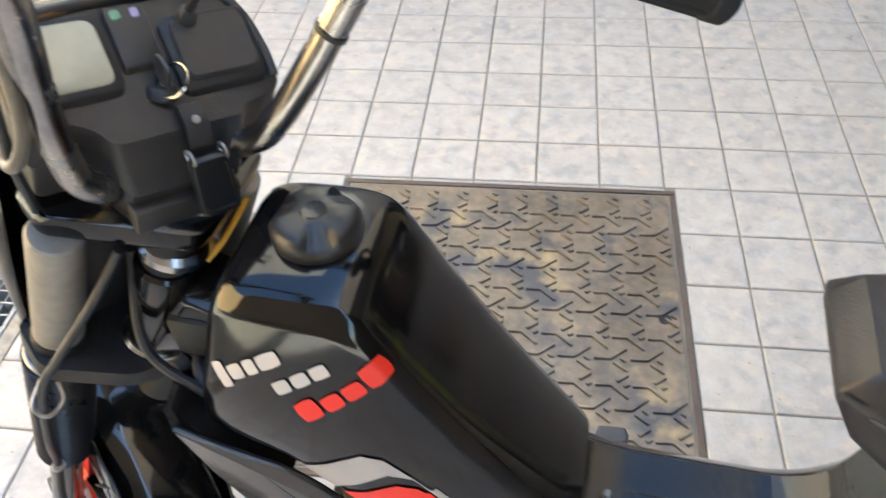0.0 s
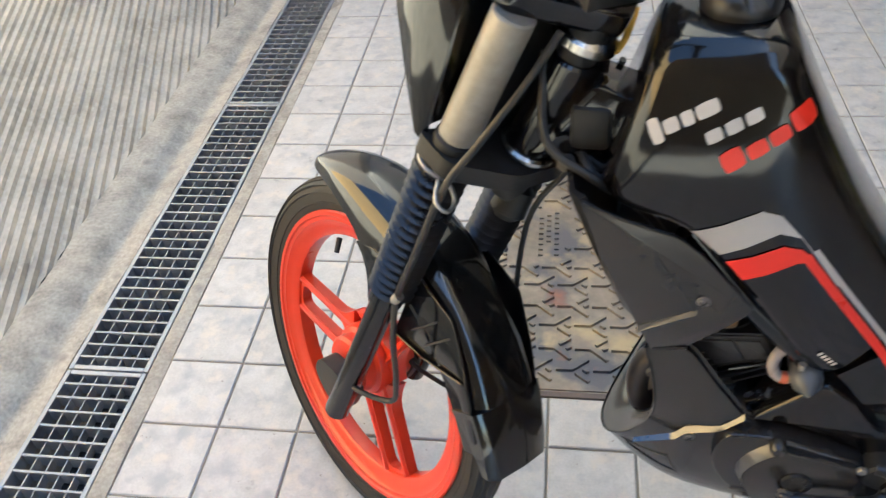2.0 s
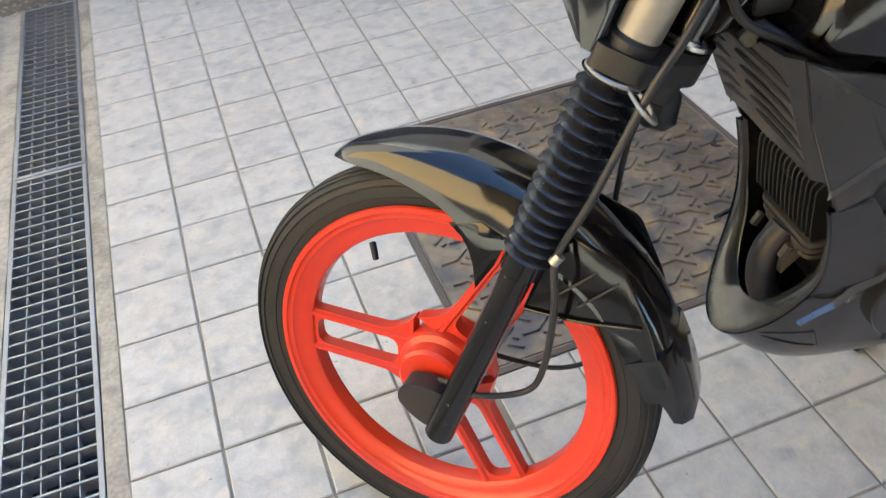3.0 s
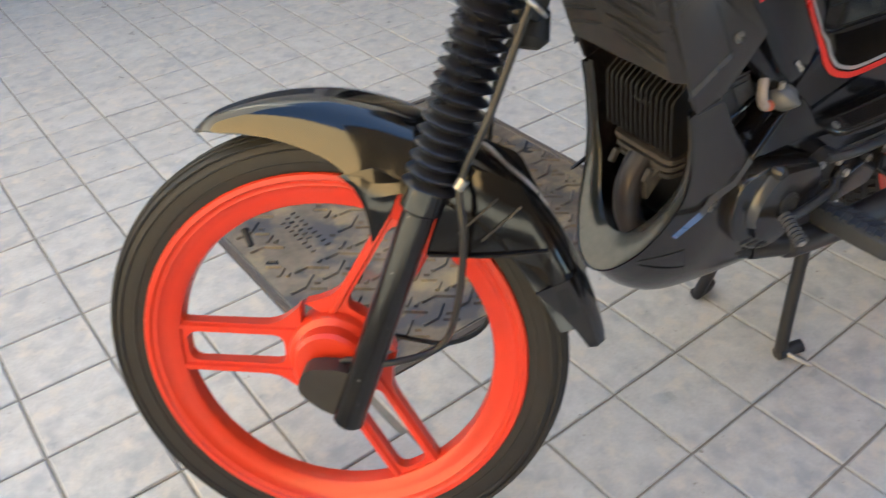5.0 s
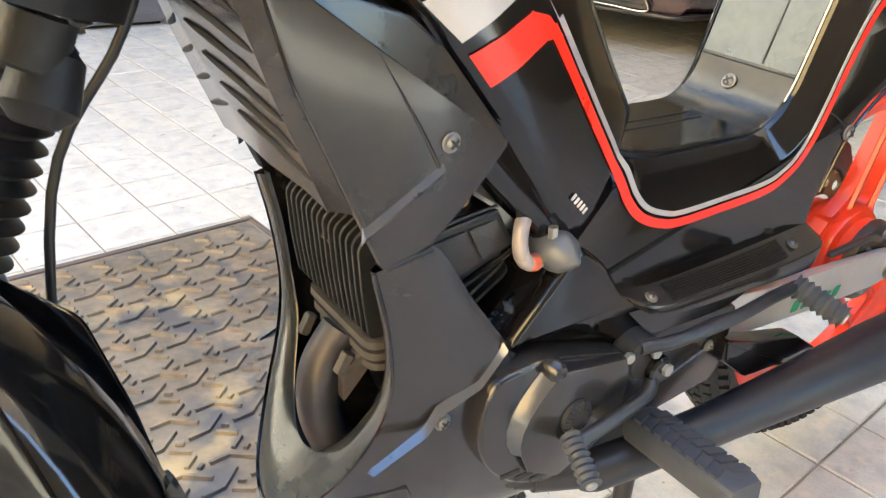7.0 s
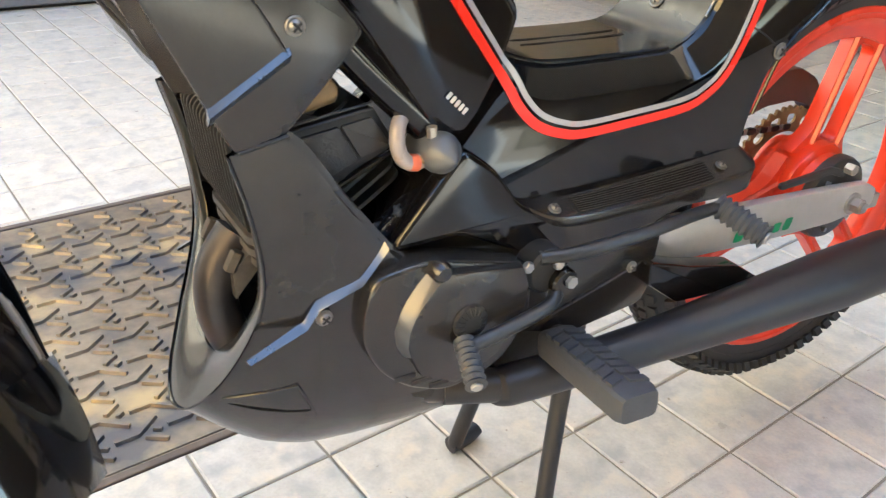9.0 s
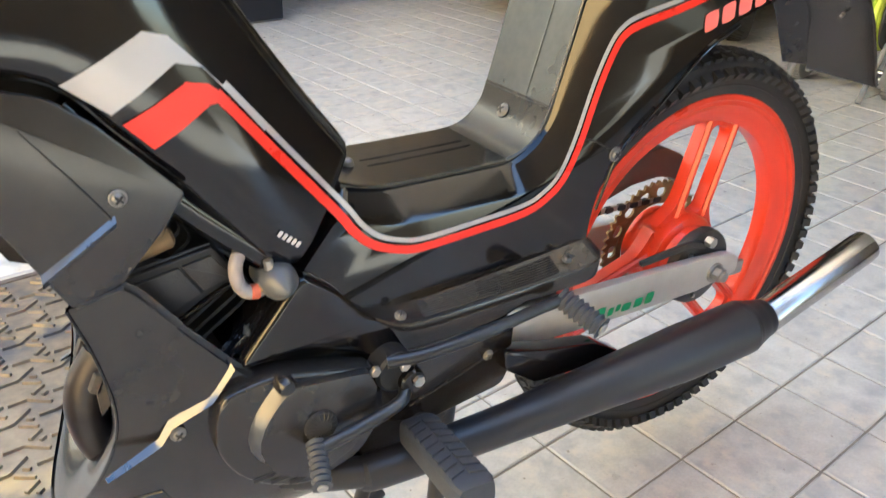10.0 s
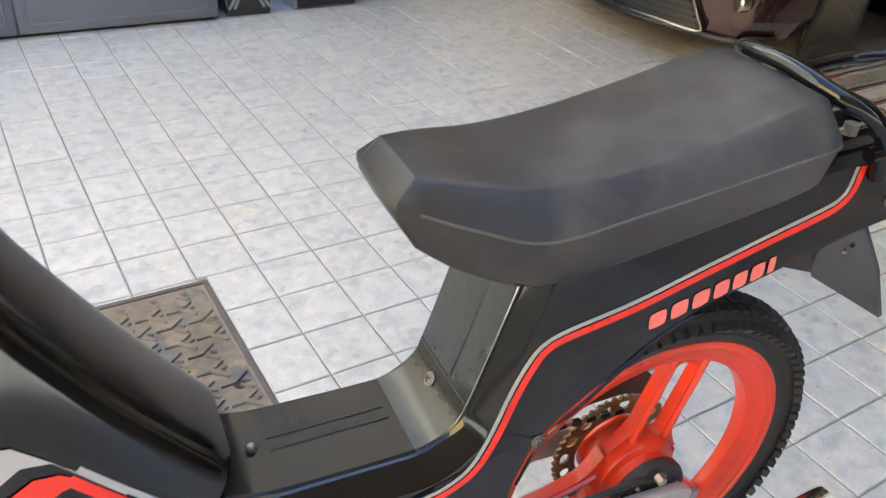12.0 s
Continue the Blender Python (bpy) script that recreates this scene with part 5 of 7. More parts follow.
muffler = part("muffler", tube([(-0.135, -0.076, 0.277), (-0.085, -0.098, 0.277), (-0.080, -0.102, 0.278), (-0.010, -0.114, 0.284), (0.080, -0.126, 0.292), (0.200, -0.139, 0.303), (0.320, -0.150, 0.312), (0.405, -0.157, 0.3195), (0.418, -0.158, 0.321), (0.424, -0.1585, 0.3215), (0.448, -0.1605, 0.324), (0.458, -0.161, 0.3247)],
               [0.0165, 0.0165, 0.0200, 0.0205, 0.0225, 0.0285, 0.0350, 0.0350, 0.0348, 0.0335, 0.0262, 0.0245], 36), EXHAUST, moped, "matt black tapered silencer")
bm = lathe([(0.0185, 0.0), (0.0215, 0.0), (0.0225, 0.010), (0.0225, 0.190), (0.0215, 0.2005), (0.0195, 0.2005), (0.0185, 0.190)], 36, closed=True)
tip_way = (Vector((0.648, -0.171, 0.388)) - Vector((0.455, -0.161, 0.322))).normalized()
tail = part("tail_pipe", bm, CHROME, muffler, "polished chrome tail pipe", m=Matrix.Translation((0.452, -0.161, 0.321)) @ Vector((0, 1, 0)).rotation_difference(tip_way).to_matrix().to_4x4())
part("pipe_inside", lathe([(0.0, 0.12), (0.018, 0.12), (0.0184, 0.19)], 24), DARK, tail, m=Matrix.Translation((0.452, -0.161, 0.321)) @ Vector((0, 1, 0)).rotation_difference(tip_way).to_matrix().to_4x4())
part("silencer_bracket", slab(rounded([(0.078, 0.375), (0.141, 0.355), (0.217, 0.337), (0.264, 0.308), (0.271, 0.268), (0.183, 0.309), (0.128, 0.314), (0.084, 0.346)], 0.006), -0.108, -0.084, 0.003), PAINT, moped, "black silencer bracket")

# rear end: swinging arm, axle, sprocket, chain, chain guard -----------------------
for s in (-1, 1):
    y0, y1 = sorted((s * 0.062, s * 0.076))
    arm = part("swinging_arm", slab(rounded([(0.070, 0.404), (0.192, 0.390), (0.300, 0.384), (0.430, 0.376), (0.486, 0.371), (0.508, 0.360), (0.508, 0.336), (0.430, 0.327), (0.300, 0.331), (0.070, 0.346)], 0.008), y0, y1, 0.003), ALU, moped, "grey aluminium swinging arm with green print")
    part("axle_nut", disc_bar((0.459, s * 0.079, 0.349), (0.459, s * 0.090, 0.349), 0.0105, seg=6, bevel=0.001), STEEL, arm, "zinc axle nut")
    part("axle_washer", disc_bar((0.459, s * 0.0755, 0.349), (0.459, s * 0.079, 0.349), 0.0145, seg=20), STEEL, arm)
    part("chain_adjuster", box(0.500, 0.524, min(s * 0.066, s * 0.074), max(s * 0.066, s * 0.074), 0.330, 0.350, 0.002), STEEL, arm, "steel chain adjuster")
    part("shock_bolt", disc_bar((0.452, s * 0.060, 0.392), (0.452, s * 0.072, 0.392), 0.0075, seg=6, bevel=0.001), STEEL, arm)
    if s < 0:
        marks("green_mark", (0.240, 0.343), (0.345, 0.339), 0.016, [(1, 0, 1.0), (0.6, 0, 0.7), (0.5, 0.2, 0.8), (1, 0, 0.7), (0.9, 0, 0.8), (0.9, 0, 1.0)], lambda u, z: -0.0762, GREEN, arm, 0.2, 0.25)
part("torque_arm", slab(rounded([(0.330, 0.391), (0.425, 0.397), (0.458, 0.386), (0.452, 0.378), (0.425, 0.387), (0.332, 0.383)], 0.005), -0.060, -0.0535, 0.0015), PLASTIC, moped, "black brake arm along the hub")
part("rear_axle", disc_bar((0.459, -0.094, 0.349), (0.459, 0.094, 0.349), 0.007, seg=14), STEEL, moped, "steel rear axle")
brake_plate = part("brake_plate", lathe([(0.010, -0.058), (0.020, -0.0595), (0.030, -0.0565), (0.047, -0.0555), (0.054, -0.053), (0.056, -0.048), (0.056, -0.040)], 48, centre=REAR_AXLE), PLASTIC, moped, "black brake plate with bolts")
for k in range(6):
    t = math.pi * k / 3 + 0.3
    p = (REAR_AXLE.x + 0.041 * math.cos(t), REAR_AXLE.z + 0.041 * math.sin(t))
    part("plate_bolt", disc_bar((p[0], -0.0555, p[1]), (p[0], -0.0600, p[1]), 0.0032, seg=6), STEEL, brake_plate)
bm = bmesh.new()
teeth = 46
SY0, SY1 = 0.040, 0.044
ring_out = []
for i in range(teeth * 4):
    t = 2 * math.pi * i / (teeth * 4)
    ring_out.append(((0.0935 if i % 4 in (1, 2) else 0.0885), t))
for ro, ri in ((None, 0.0825), (0.0680, 0.058)):
    ring_a = [[(REAR_AXLE.x + (ro or r) * math.cos(t), y, REAR_AXLE.z + (ro or r) * math.sin(t)) for r, t in ring_out] for y in (SY0, SY1)]
    ring_b = [[(REAR_AXLE.x + ri * math.cos(t), y, REAR_AXLE.z + ri * math.sin(t)) for r, t in ring_out] for y in (SY0, SY1)]
    loft([ring_a[0], ring_a[1], ring_b[1], ring_b[0]], bm, caps=False, closed=True)
for k in range(15):
    t = 2 * math.pi * k / 15
    d, q = Vector((math.cos(t), 0, math.sin(t))), Vector((-math.sin(t), 0, math.cos(t)))
    # waisted webs leave round holes
    loft([[REAR_AXLE + d * a + q * w * e + Vector((0, y, 0)) for e, y in ((-1, SY0 + 0.0004), (1, SY0 + 0.0004), (1, SY1 - 0.0004), (-1, SY1 - 0.0004))] for a, w in ((0.0675, 0.0125), (0.0690, 0.0088), (0.0720, 0.0070), (0.0755, 0.0066), (0.0785, 0.0074), (0.0815, 0.0100), (0.0830, 0.0150))], bm)
sprocket = part("sprocket", bm, BRASS, moped, "brass-coloured rear sprocket with round gaps", sharp=20)
chain = new("chain")
chain.parent = moped
tagged(chain, "oily roller chain")
for k in range(36):
    for zz, base in ((0.428, 0.006), (0.262, 0.000)):
        x = 0.06 + k * 0.0117
        z = zz - base * k / 12
        if k < 35:
            bm = slab(rounded([(x - 0.0075, z - 0.004), (x + 0.0075, z - 0.004), (x + 0.0075, z + 0.004), (x - 0.0075, z + 0.004)], 0.0038, 2), 0.0385 + 0.0015 * (k % 2), 0.0455 - 0.0015 * (k % 2), 0)
            part("chain_link", bm, STEEL if k % 2 else ENGINE, chain)
part("chain_guard", slab(rounded([(0.325, 0.445), (0.350, 0.472), (0.400, 0.490), (0.452, 0.492), (0.492, 0.474), (0.520, 0.436), (0.528, 0.412), (0.510, 0.412), (0.486, 0.438), (0.452, 0.448), (0.400, 0.446), (0.350, 0.432)], 0.008), 0.036, 0.060, 0.003), CHAINGUARD, moped, "dark brown chain guard above the sprocket")
part("rear_inner_arch", loft([[(REAR_AXLE.x + r * math.cos(t), y, REAR_AXLE.z + r * math.sin(t)) for r, y in ((0.300, -0.055), (0.312, -0.040), (0.316, 0.0), (0.312, 0.040), (0.300, 0.055), (0.296, 0.052), (0.308, 0.0), (0.296, -0.052))] for t in (radians(a) for a in range(116, 176, 6))]), PLASTIC, moped, "matt black inner mudguard over the rear wheel")
for s in (-1, 1):
    if s < 0:
        screw("body_screw", (0.232, -0.080, 0.562), 0.0085, moped)

# tail, flap and lamp
part("tail_lamp", box(0.684, 0.714, -0.076, 0.076, 0.766, 0.842, 0.006), LENS, moped, "red tail lamp lens")
flap = part("rear_flap", loft([[(0.655, -0.052, 0.745), (0.655, 0.052, 0.745), (0.650, 0.052, 0.744), (0.650, -0.052, 0.744)], [(0.735, -0.050, 0.650), (0.735, 0.050, 0.650), (0.729, 0.050, 0.648), (0.729, -0.050, 0.648)], [(0.800, -0.044, 0.553), (0.775, 0.056, 0.560), (0.769, 0.056, 0.558), (0.794, -0.044, 0.551)]]), PANEL, moped, "black rear mud flap", sharp=60)
part("flap_wing", loft([[(0.652, 0.0525, 0.744), (0.618, 0.070, 0.735), (0.616, 0.068, 0.733), (0.650, 0.0505, 0.742)], [(0.733, 0.0505, 0.650), (0.690, 0.074, 0.640), (0.688, 0.072, 0.638), (0.731, 0.0485, 0.648)], [(0.772, 0.0565, 0.566), (0.735, 0.078, 0.570), (0.733, 0.076, 0.568), (0.770, 0.0545, 0.564)]]), PANEL, flap, "folded side of the mud flap", sharp=60)
for p in ((0.690, -0.012, 0.690), (0.720, -0.012, 0.660)):
    part("flap_rivet", disc_bar((p[0] - 0.004, p[1], p[2] - 0.002), (p[0] - 0.010, p[1], p[2] - 0.006), 0.003, seg=14, bevel=0.001), SCREWHEAD, flap)
screw("tail_screw", (0.640, -0.080, 0.782), 0.0075, moped)

# seat --------------------------------------------------------------------------------
SEAT = [(0.072, 0.844, 0.852, 0.856, 0.048, 0.043), (0.090, 0.812, 0.848, 0.875, 0.056, 0.044), (0.130, 0.789, 0.837, 0.871, 0.074, 0.056), (0.195, 0.767, 0.821, 0.864, 0.089, 0.068), (0.280, 0.777, 0.835, 0.871, 0.095, 0.074),
        (0.380, 0.797, 0.853, 0.891, 0.099, 0.077), (0.450, 0.812, 0.867, 0.909, 0.102, 0.078), (0.490, 0.823, 0.873, 0.914, 0.102, 0.076), (0.508, 0.830, 0.872, 0.905, 0.094, 0.068)]
rings = []
for u, zb, zr, zt, w, top in SEAT:
    half = [(0.0, zt), (top * 0.86, zt - 0.0008), (top * 0.95, zt - 0.002), (top, zt - 0.0045), (w * 0.975, zr + 0.006), (w, zr + 0.001), (w, zr - 0.001), (w * 0.985, zr - 0.005), (w * 0.93, zb + 0.008), (w * 0.86, zb), (0.0, zb)]
    rings.append([(u, y, z) for y, z in half] + [(u, -y, z) for y, z in half[-2:0:-1]])
lines = list(zip(*rings))
dense = [[Vector(l[0])] + smooth_line(l[1:], 3) for l in lines]
seat = part("seat", loft([list(r) for r in zip(*dense)]), VINYL, moped, "dark grey vinyl two-person seat", sharp=45)
for s in (-1, 1):
    part("seat_seam", tube([(u, s * (w + 0.0002), zr) for u, zb, zr, zt, w, top in SEAT[1:]], 0.0015, 8), SEAM, seat, "stitched seam along the seat side")
part("seat_pan", slab(rounded([(0.170, 0.776), (0.205, 0.762), (0.250, 0.764), (0.480, 0.810), (0.480, 0.824), (0.205, 0.778)], 0.006), -0.078, 0.078, 0.003), PLASTIC, moped, "black seat base")

# luggage rack
rack = new("luggage_rack")
rack.parent = moped
tagged(rack, "black tubular luggage rack with chromed bars behind the seat")
part("grab_bow", tube([(0.590, 0.088, 0.822), (0.575, 0.090, 0.866), (0.545, 0.084, 0.898), (0.515, 0.060, 0.914), (0.512, 0.0, 0.918), (0.515, -0.060, 0.910), (0.545, -0.084, 0.896), (0.575, -0.090, 0.866), (0.590, -0.088, 0.822)], 0.0095, 14), PAINT, rack, "glossy black grab bow")
part("rack_loop", tube([(0.560, -0.090, 0.852), (0.660, -0.094, 0.866), (0.730, -0.090, 0.874), (0.775, -0.060, 0.882), (0.785, 0.0, 0.884), (0.775, 0.060, 0.882), (0.730, 0.090, 0.874), (0.660, 0.094, 0.866), (0.560, 0.090, 0.852)], 0.0085, 12), PAINT, rack, "black outer loop")
for y in (-0.055, -0.018, 0.018, 0.055):
    part("rack_bar", tube([(0.525, y, 0.862), (0.640, y, 0.870), (0.772, y, 0.881)], 0.0042, 10), CHROME, rack, "thin chromed bar")
part("rack_cross", tube([(0.640, -0.092, 0.860), (0.640, 0.0, 0.860), (0.640, 0.092, 0.860)], 0.006, 10), PAINT, rack)
for s in (-1, 1):
    part("rack_bolt", disc_bar((0.560, s * 0.060, 0.862), (0.560, s * 0.060, 0.874), 0.008, seg=6), STEEL, rack)

# controls, pegs and stand --------------------------------------------------------------
kick = part("gear_lever", tube([(-0.048, -0.114, 0.388), (-0.060, -0.126, 0.378), (-0.100, -0.131, 0.371), (-0.148, -0.132, 0.364)], 0.0065, 12), LEVER, moped, "black cranked foot lever")
part("lever_clamp", disc_bar((-0.044, -0.104, 0.392), (-0.044, -0.124, 0.392), 0.014, seg=18, bevel=0.002), PAINT, kick)
part("clamp_bolt", disc_bar((-0.040, -0.124, 0.394), (-0.040, -0.128, 0.394), 0.006, seg=6), STEEL, kick)


def ribbed_peg(name, p0, p1, r, n, parent, label):
    p0, p1 = Vector(p0), Vector(p1)
    rings = []
    d = (p1 - p0)
    q = d.normalized().orthogonal().normalized()
    w = d.normalized().cross(q)
    for k in range(n * 4 + 1):
        rr = r * (1.0 + 0.14 * math.cos(2 * math.pi * k / 4))
        rings.append([p0 + d * (k / (n * 4)) + rr * (math.cos(t) * q + math.sin(t) * w) for t in (2 * math.pi * j / 16 for j in range(16))])
    peg = part(name, loft(rings), GREY_RUBBER, parent, label, sharp=60)
    part("peg_end", disc_bar(p1, p1 + d.normalized() * 0.003, r * 0.6, seg=14, bevel=0.001), STEEL, peg)
    return peg


ribbed_peg("lever_rubber", (-0.150, -0.126, 0.366), (-0.163, -0.166, 0.353), 0.0085, 7, kick, "small ribbed grey rubber")
brake = part("brake_pedal", tube([(-0.068, -0.112, 0.418), (-0.030, -0.122, 0.420), (0.040, -0.128, 0.426), (0.100, -0.126, 0.430), (0.138, -0.126, 0.432)], 0.0065, 12), LEVER, moped, "long black foot lever")
ribbed_peg("pedal_rubber", (0.138, -0.122, 0.432), (0.152, -0.172, 0.417), 0.0115, 8, brake, "ribbed grey rubber sleeve")
part("lever_pivot", disc_bar((-0.058, -0.090, 0.404), (-0.058, -0.116, 0.404), 0.022, seg=24, bevel=0.003), ENGINE, moped, "black pivot boss")
for p in ((-0.082, -0.112, 0.414), (-0.052, -0.116, 0.412)):
    part("pivot_bolt", disc_bar(p, (p[0], p[1] - 0.006, p[2]), 0.0055, seg=6, bevel=0.001), STEEL, moped)
for s in (-1, 1):
    p0, p1 = Vector((-0.026, s * 0.098, 0.312)), Vector((-0.036, s * 0.226, 0.325))
    d = (p1 - p0).normalized()
    b = Vector((1, 0, 0)) - d * d.x
    b.normalize()
    u = d.cross(b)
    sect = rounded([(-0.021, -0.014), (0.021, -0.014), (0.021, 0.014), (-0.021, 0.014)], 0.008, 3)
    peg = part("foot_peg", loft([[p0 + d * t + b * x * k + u * z * k for x, z in sect] for t, k in ((0, 0.85), (0.006, 1.0), (0.119, 1.04), (0.1275, 0.9))]), GREY_RUBBER, moped, "grey rubber block foot peg", sharp=30)
    for i in range(8):
        for j in (-1, 1):
            c = p0 + d * (0.014 + i * 0.0128 + 0.0055 * (j > 0))
            up = u * (0.0150 if u.z > 0 else -0.0150)
            bm = loft([[c + b * (0.0095 * j + q) + d * (w + 0.35 * q * j) + up * h for q, w in ((-0.0080, -0.0042), (0.0080, -0.0042), (0.0080, 0.0042), (-0.0080, 0.0042))] for h in (0.8, 1.12)])
            part("peg_block", bm, GREY_RUBBER, peg, sharp=20)
    part("peg_bracket", tube([(0.0, s * 0.060, 0.300), (-0.015, s * 0.085, 0.310), p0 + d * 0.01], 0.011, 12), ENGINE, moped, "black peg bracket")
stand = new("centre_stand")
stand.parent = moped
tagged(stand, "black tubular centre stand, folded down")
for s in (-1, 1):
    part("stand_leg", tube([(0.048, s * 0.052, 0.300), (0.030, s * 0.062, 0.190), (0.004, s * 0.088, 0.034), (0.002, s * 0.092, 0.014)], 0.0105, 14), EXHAUST, stand)
    part("stand_foot", tube([(-0.006, s * 0.092, 0.0125), (0.022, s * 0.096, 0.0125), (0.040, s * 0.102, 0.016)], 0.0115, 12), EXHAUST, stand)
part("stand_bar", tube([(0.046, -0.055, 0.290), (0.046, 0.0, 0.292), (0.046, 0.055, 0.290)], 0.010, 12), EXHAUST, stand)
part("stand_tang", tube([(0.004, -0.098, 0.016), (0.012, -0.118, 0.012), (0.024, -0.138, 0.008)], 0.0035, 8), STEEL, stand, "bright foot tang")

# handlebar ----------------------------------------------------------------------------------
BARS = {1: [(-0.022, 0.046, 0.242), (-0.012, 0.060, 0.249), (-0.002, 0.069, 0.264), (0.003, 0.074, 0.284), (0.006, 0.080, 0.306), (0.009, 0.096, 0.365), (0.014, 0.109, 0.428), (0.018, 0.118, 0.448), (0.030, 0.136, 0.460), (0.046, 0.154, 0.465), (0.064, 0.174, 0.466)],
        -1: [(-0.026, -0.030, 0.222), (-0.019, -0.043, 0.233), (-0.020, -0.060, 0.249), (-0.022, -0.071, 0.283), (-0.018, -0.083, 0.337), (-0.009, -0.096, 0.409), (-0.004, -0.108, 0.448), (0.002, -0.120, 0.470), (0.012, -0.136, 0.484), (0.024, -0.153, 0.490), (0.038, -0.173, 0.493)]}
ENDS = {1: Vector((0.146, 0.303, 0.459)), -1: Vector((0.104, -0.306, 0.490))}
for s in (-1, 1):
    path = BARS[s]
    tubebar = fpart("handlebar_tube", tube(path, 0.0112, 18), BARCHROME, label="chromed high handlebar tube")
    for k in ((5, 6) if s > 0 else (6,)):
        c, d = Vector(path[k]), (Vector(path[k]) - Vector(path[k - 1])).normalized()
        fpart("cable_tie", disc_bar(c - d * 0.0018, c + d * 0.0018, 0.0124, seg=24), CABLE, tubebar)
    g0, g1 = Vector(path[-1]), ENDS[s]
    d = (g1 - g0).normalized()
    fpart("switch_housing", disc_bar(g0 - d * 0.014, g0 + d * 0.024, 0.0245, 0.0260, seg=28, bevel=0.005), PLASTIC, tubebar, "black switch housing")
    fpart("housing_neck", disc_bar(g0 - d * 0.034, g0 - d * 0.013, 0.0135, 0.0240, seg=28, bevel=0.002), PLASTIC, tubebar, "tapered neck of the switch housing")
    off = Vector((0.014, 0.0, -0.014))
    fpart("housing_boss", disc_bar(g0 - d * 0.028 + off, g0 - d * 0.010 + off, 0.0098, 0.0110, seg=20, bevel=0.002), PLASTIC, tubebar)
    fpart("housing_screw", disc_bar(g0 - d * 0.0305 + off, g0 - d * 0.0275 + off, 0.0058, seg=14, bevel=0.001), STEEL, tubebar)
    fpart("grip_flange", disc_bar(g0 + d * 0.026, g0 + d * 0.032, 0.0245, seg=28, bevel=0.002), RUBBER, tubebar)
    grip = fpart("grip", disc_bar(g0 + d * 0.032, g1, 0.0155, 0.0160, seg=24, bevel=0.004), RUBBER, tubebar, "black rubber grip with long ribs")
    q = d.orthogonal().normalized()
    w = d.cross(q)
    for k in range(12):
        t = 2 * math.pi * k / 12
        o = (math.cos(t) * q + math.sin(t) * w) * 0.0156
        fpart("grip_rib", tube([g0 + d * 0.038 + o, g1 - d * 0.020 + o], 0.0016, 5, smooth=False), RUBBER, grip)
    fpart("grip_end", disc_bar(g1 - d * 0.018, g1 + d * 0.003, 0.0175, seg=24, bevel=0.004), RUBBER, grip)
    lv = Vector((-0.032, -s * 0.008, -0.014))
    fpart("brake_lever", tube([g0 + lv * 0.5, g0 + lv * 1.1 + d * 0.02, g0 + lv * 1.3 + d * 0.07, g0 + lv * 1.0 + d * 0.12, g0 + lv * 0.95 + d * 0.14], [0.006, 0.0055, 0.0045, 0.0042, 0.0060], 12), PAINT, tubebar, "black brake lever")
fpart("cable_grommet", disc_bar((-0.083, 0.044, 0.308), (-0.080, 0.045, 0.322), 0.0085, 0.0055, seg=18, bevel=0.001), PLASTIC, label="rubber cable grommet")
fpart("switch_lever", box(0.0380, 0.0450, -0.1870, -0.1800, 0.5220, 0.5310, 0.0020), LENS, label="red switch on the left housing")
fpart("switch_cable", tube([(0.014, -0.150, 0.470), (-0.012, -0.118, 0.425), (-0.026, -0.102, 0.392), (-0.012, -0.096, 0.342), (-0.010, -0.095, 0.315), (-0.018, -0.097, 0.283), (-0.036, -0.097, 0.262), (-0.052, -0.092, 0.262), (-0.058, -0.086, 0.240)], 0.0046, 10), GREYCABLE, label="worn grey-brown cable looped beside the handlebar")
fpart("switch_cable", tube([(0.006, -0.152, 0.474), (-0.030, -0.116, 0.410), (-0.054, -0.101, 0.345), (-0.036, -0.100, 0.312), (-0.034, -0.094, 0.260), (-0.040, -0.080, 0.200)], 0.0036, 8), CABLE, label="black cable tied to the handlebar")
fpart("toggle", box(0.034, 0.047, -0.177, -0.166, 0.505, 0.529, 0.0035), PLASTIC, label="black switch toggle")
fpart("mirror_stalk", tube([(0.034, -0.178, 0.500), (0.039, -0.186, 0.524), (0.063, -0.194, 0.562), (0.065, -0.204, 0.576), (0.058, -0.214, 0.578)], 0.0044, 12), PLASTIC, label="black mirror stalk")

# instrument panel and headlamp cowl
DECK = rounded([(-0.113, -0.060), (-0.113, 0.066), (-0.096, 0.092), (-0.060, 0.101), (-0.036, 0.101), (-0.028, 0.084), (-0.026, 0.066), (-0.020, 0.060), (-0.020, -0.035), (-0.032, -0.043), (-0.040, -0.058), (-0.040, -0.084), (-0.062, -0.089), (-0.096, -0.080)], 0.006)


def dash_z(x):
    return 0.3125 - (x + 0.100) * 0.5


def dash_plate(name, x0, x1, y0, y1, lift, material, label, r=0.008):
    ring = rounded([(x0, y0), (x1, y0), (x1, y1), (x0, y1)], r)
    cx, cy = (x0 + x1) / 2, (y0 + y1) / 2
    rings = [[(cx + (x - cx) * k, cy + (y - cy) * k, dash_z(cx + (x - cx) * k) + h) for x, y in ring] for k, h in ((1.0, -0.004), (1.0, lift * 0.8), (0.95, lift))]
    return fpart(name, loft(rings), material, dash, label)


def deck_ring(grow, drop, front=0.0):
    """The outline of the panel's deck, grown about its middle, dropped, and its front face pushed out."""
    ring = []
    for x, y in DECK:
        k = max(0.0, 1 - abs(x + 0.020) / 0.012) if -0.040 < y < 0.064 else 0.0
        ring.append((-0.062 + (x + 0.062) * grow + front * k, 0.006 + (y - 0.006) * (grow - 0.10 * front / 0.02 * k), dash_z(x) - drop))
    return ring


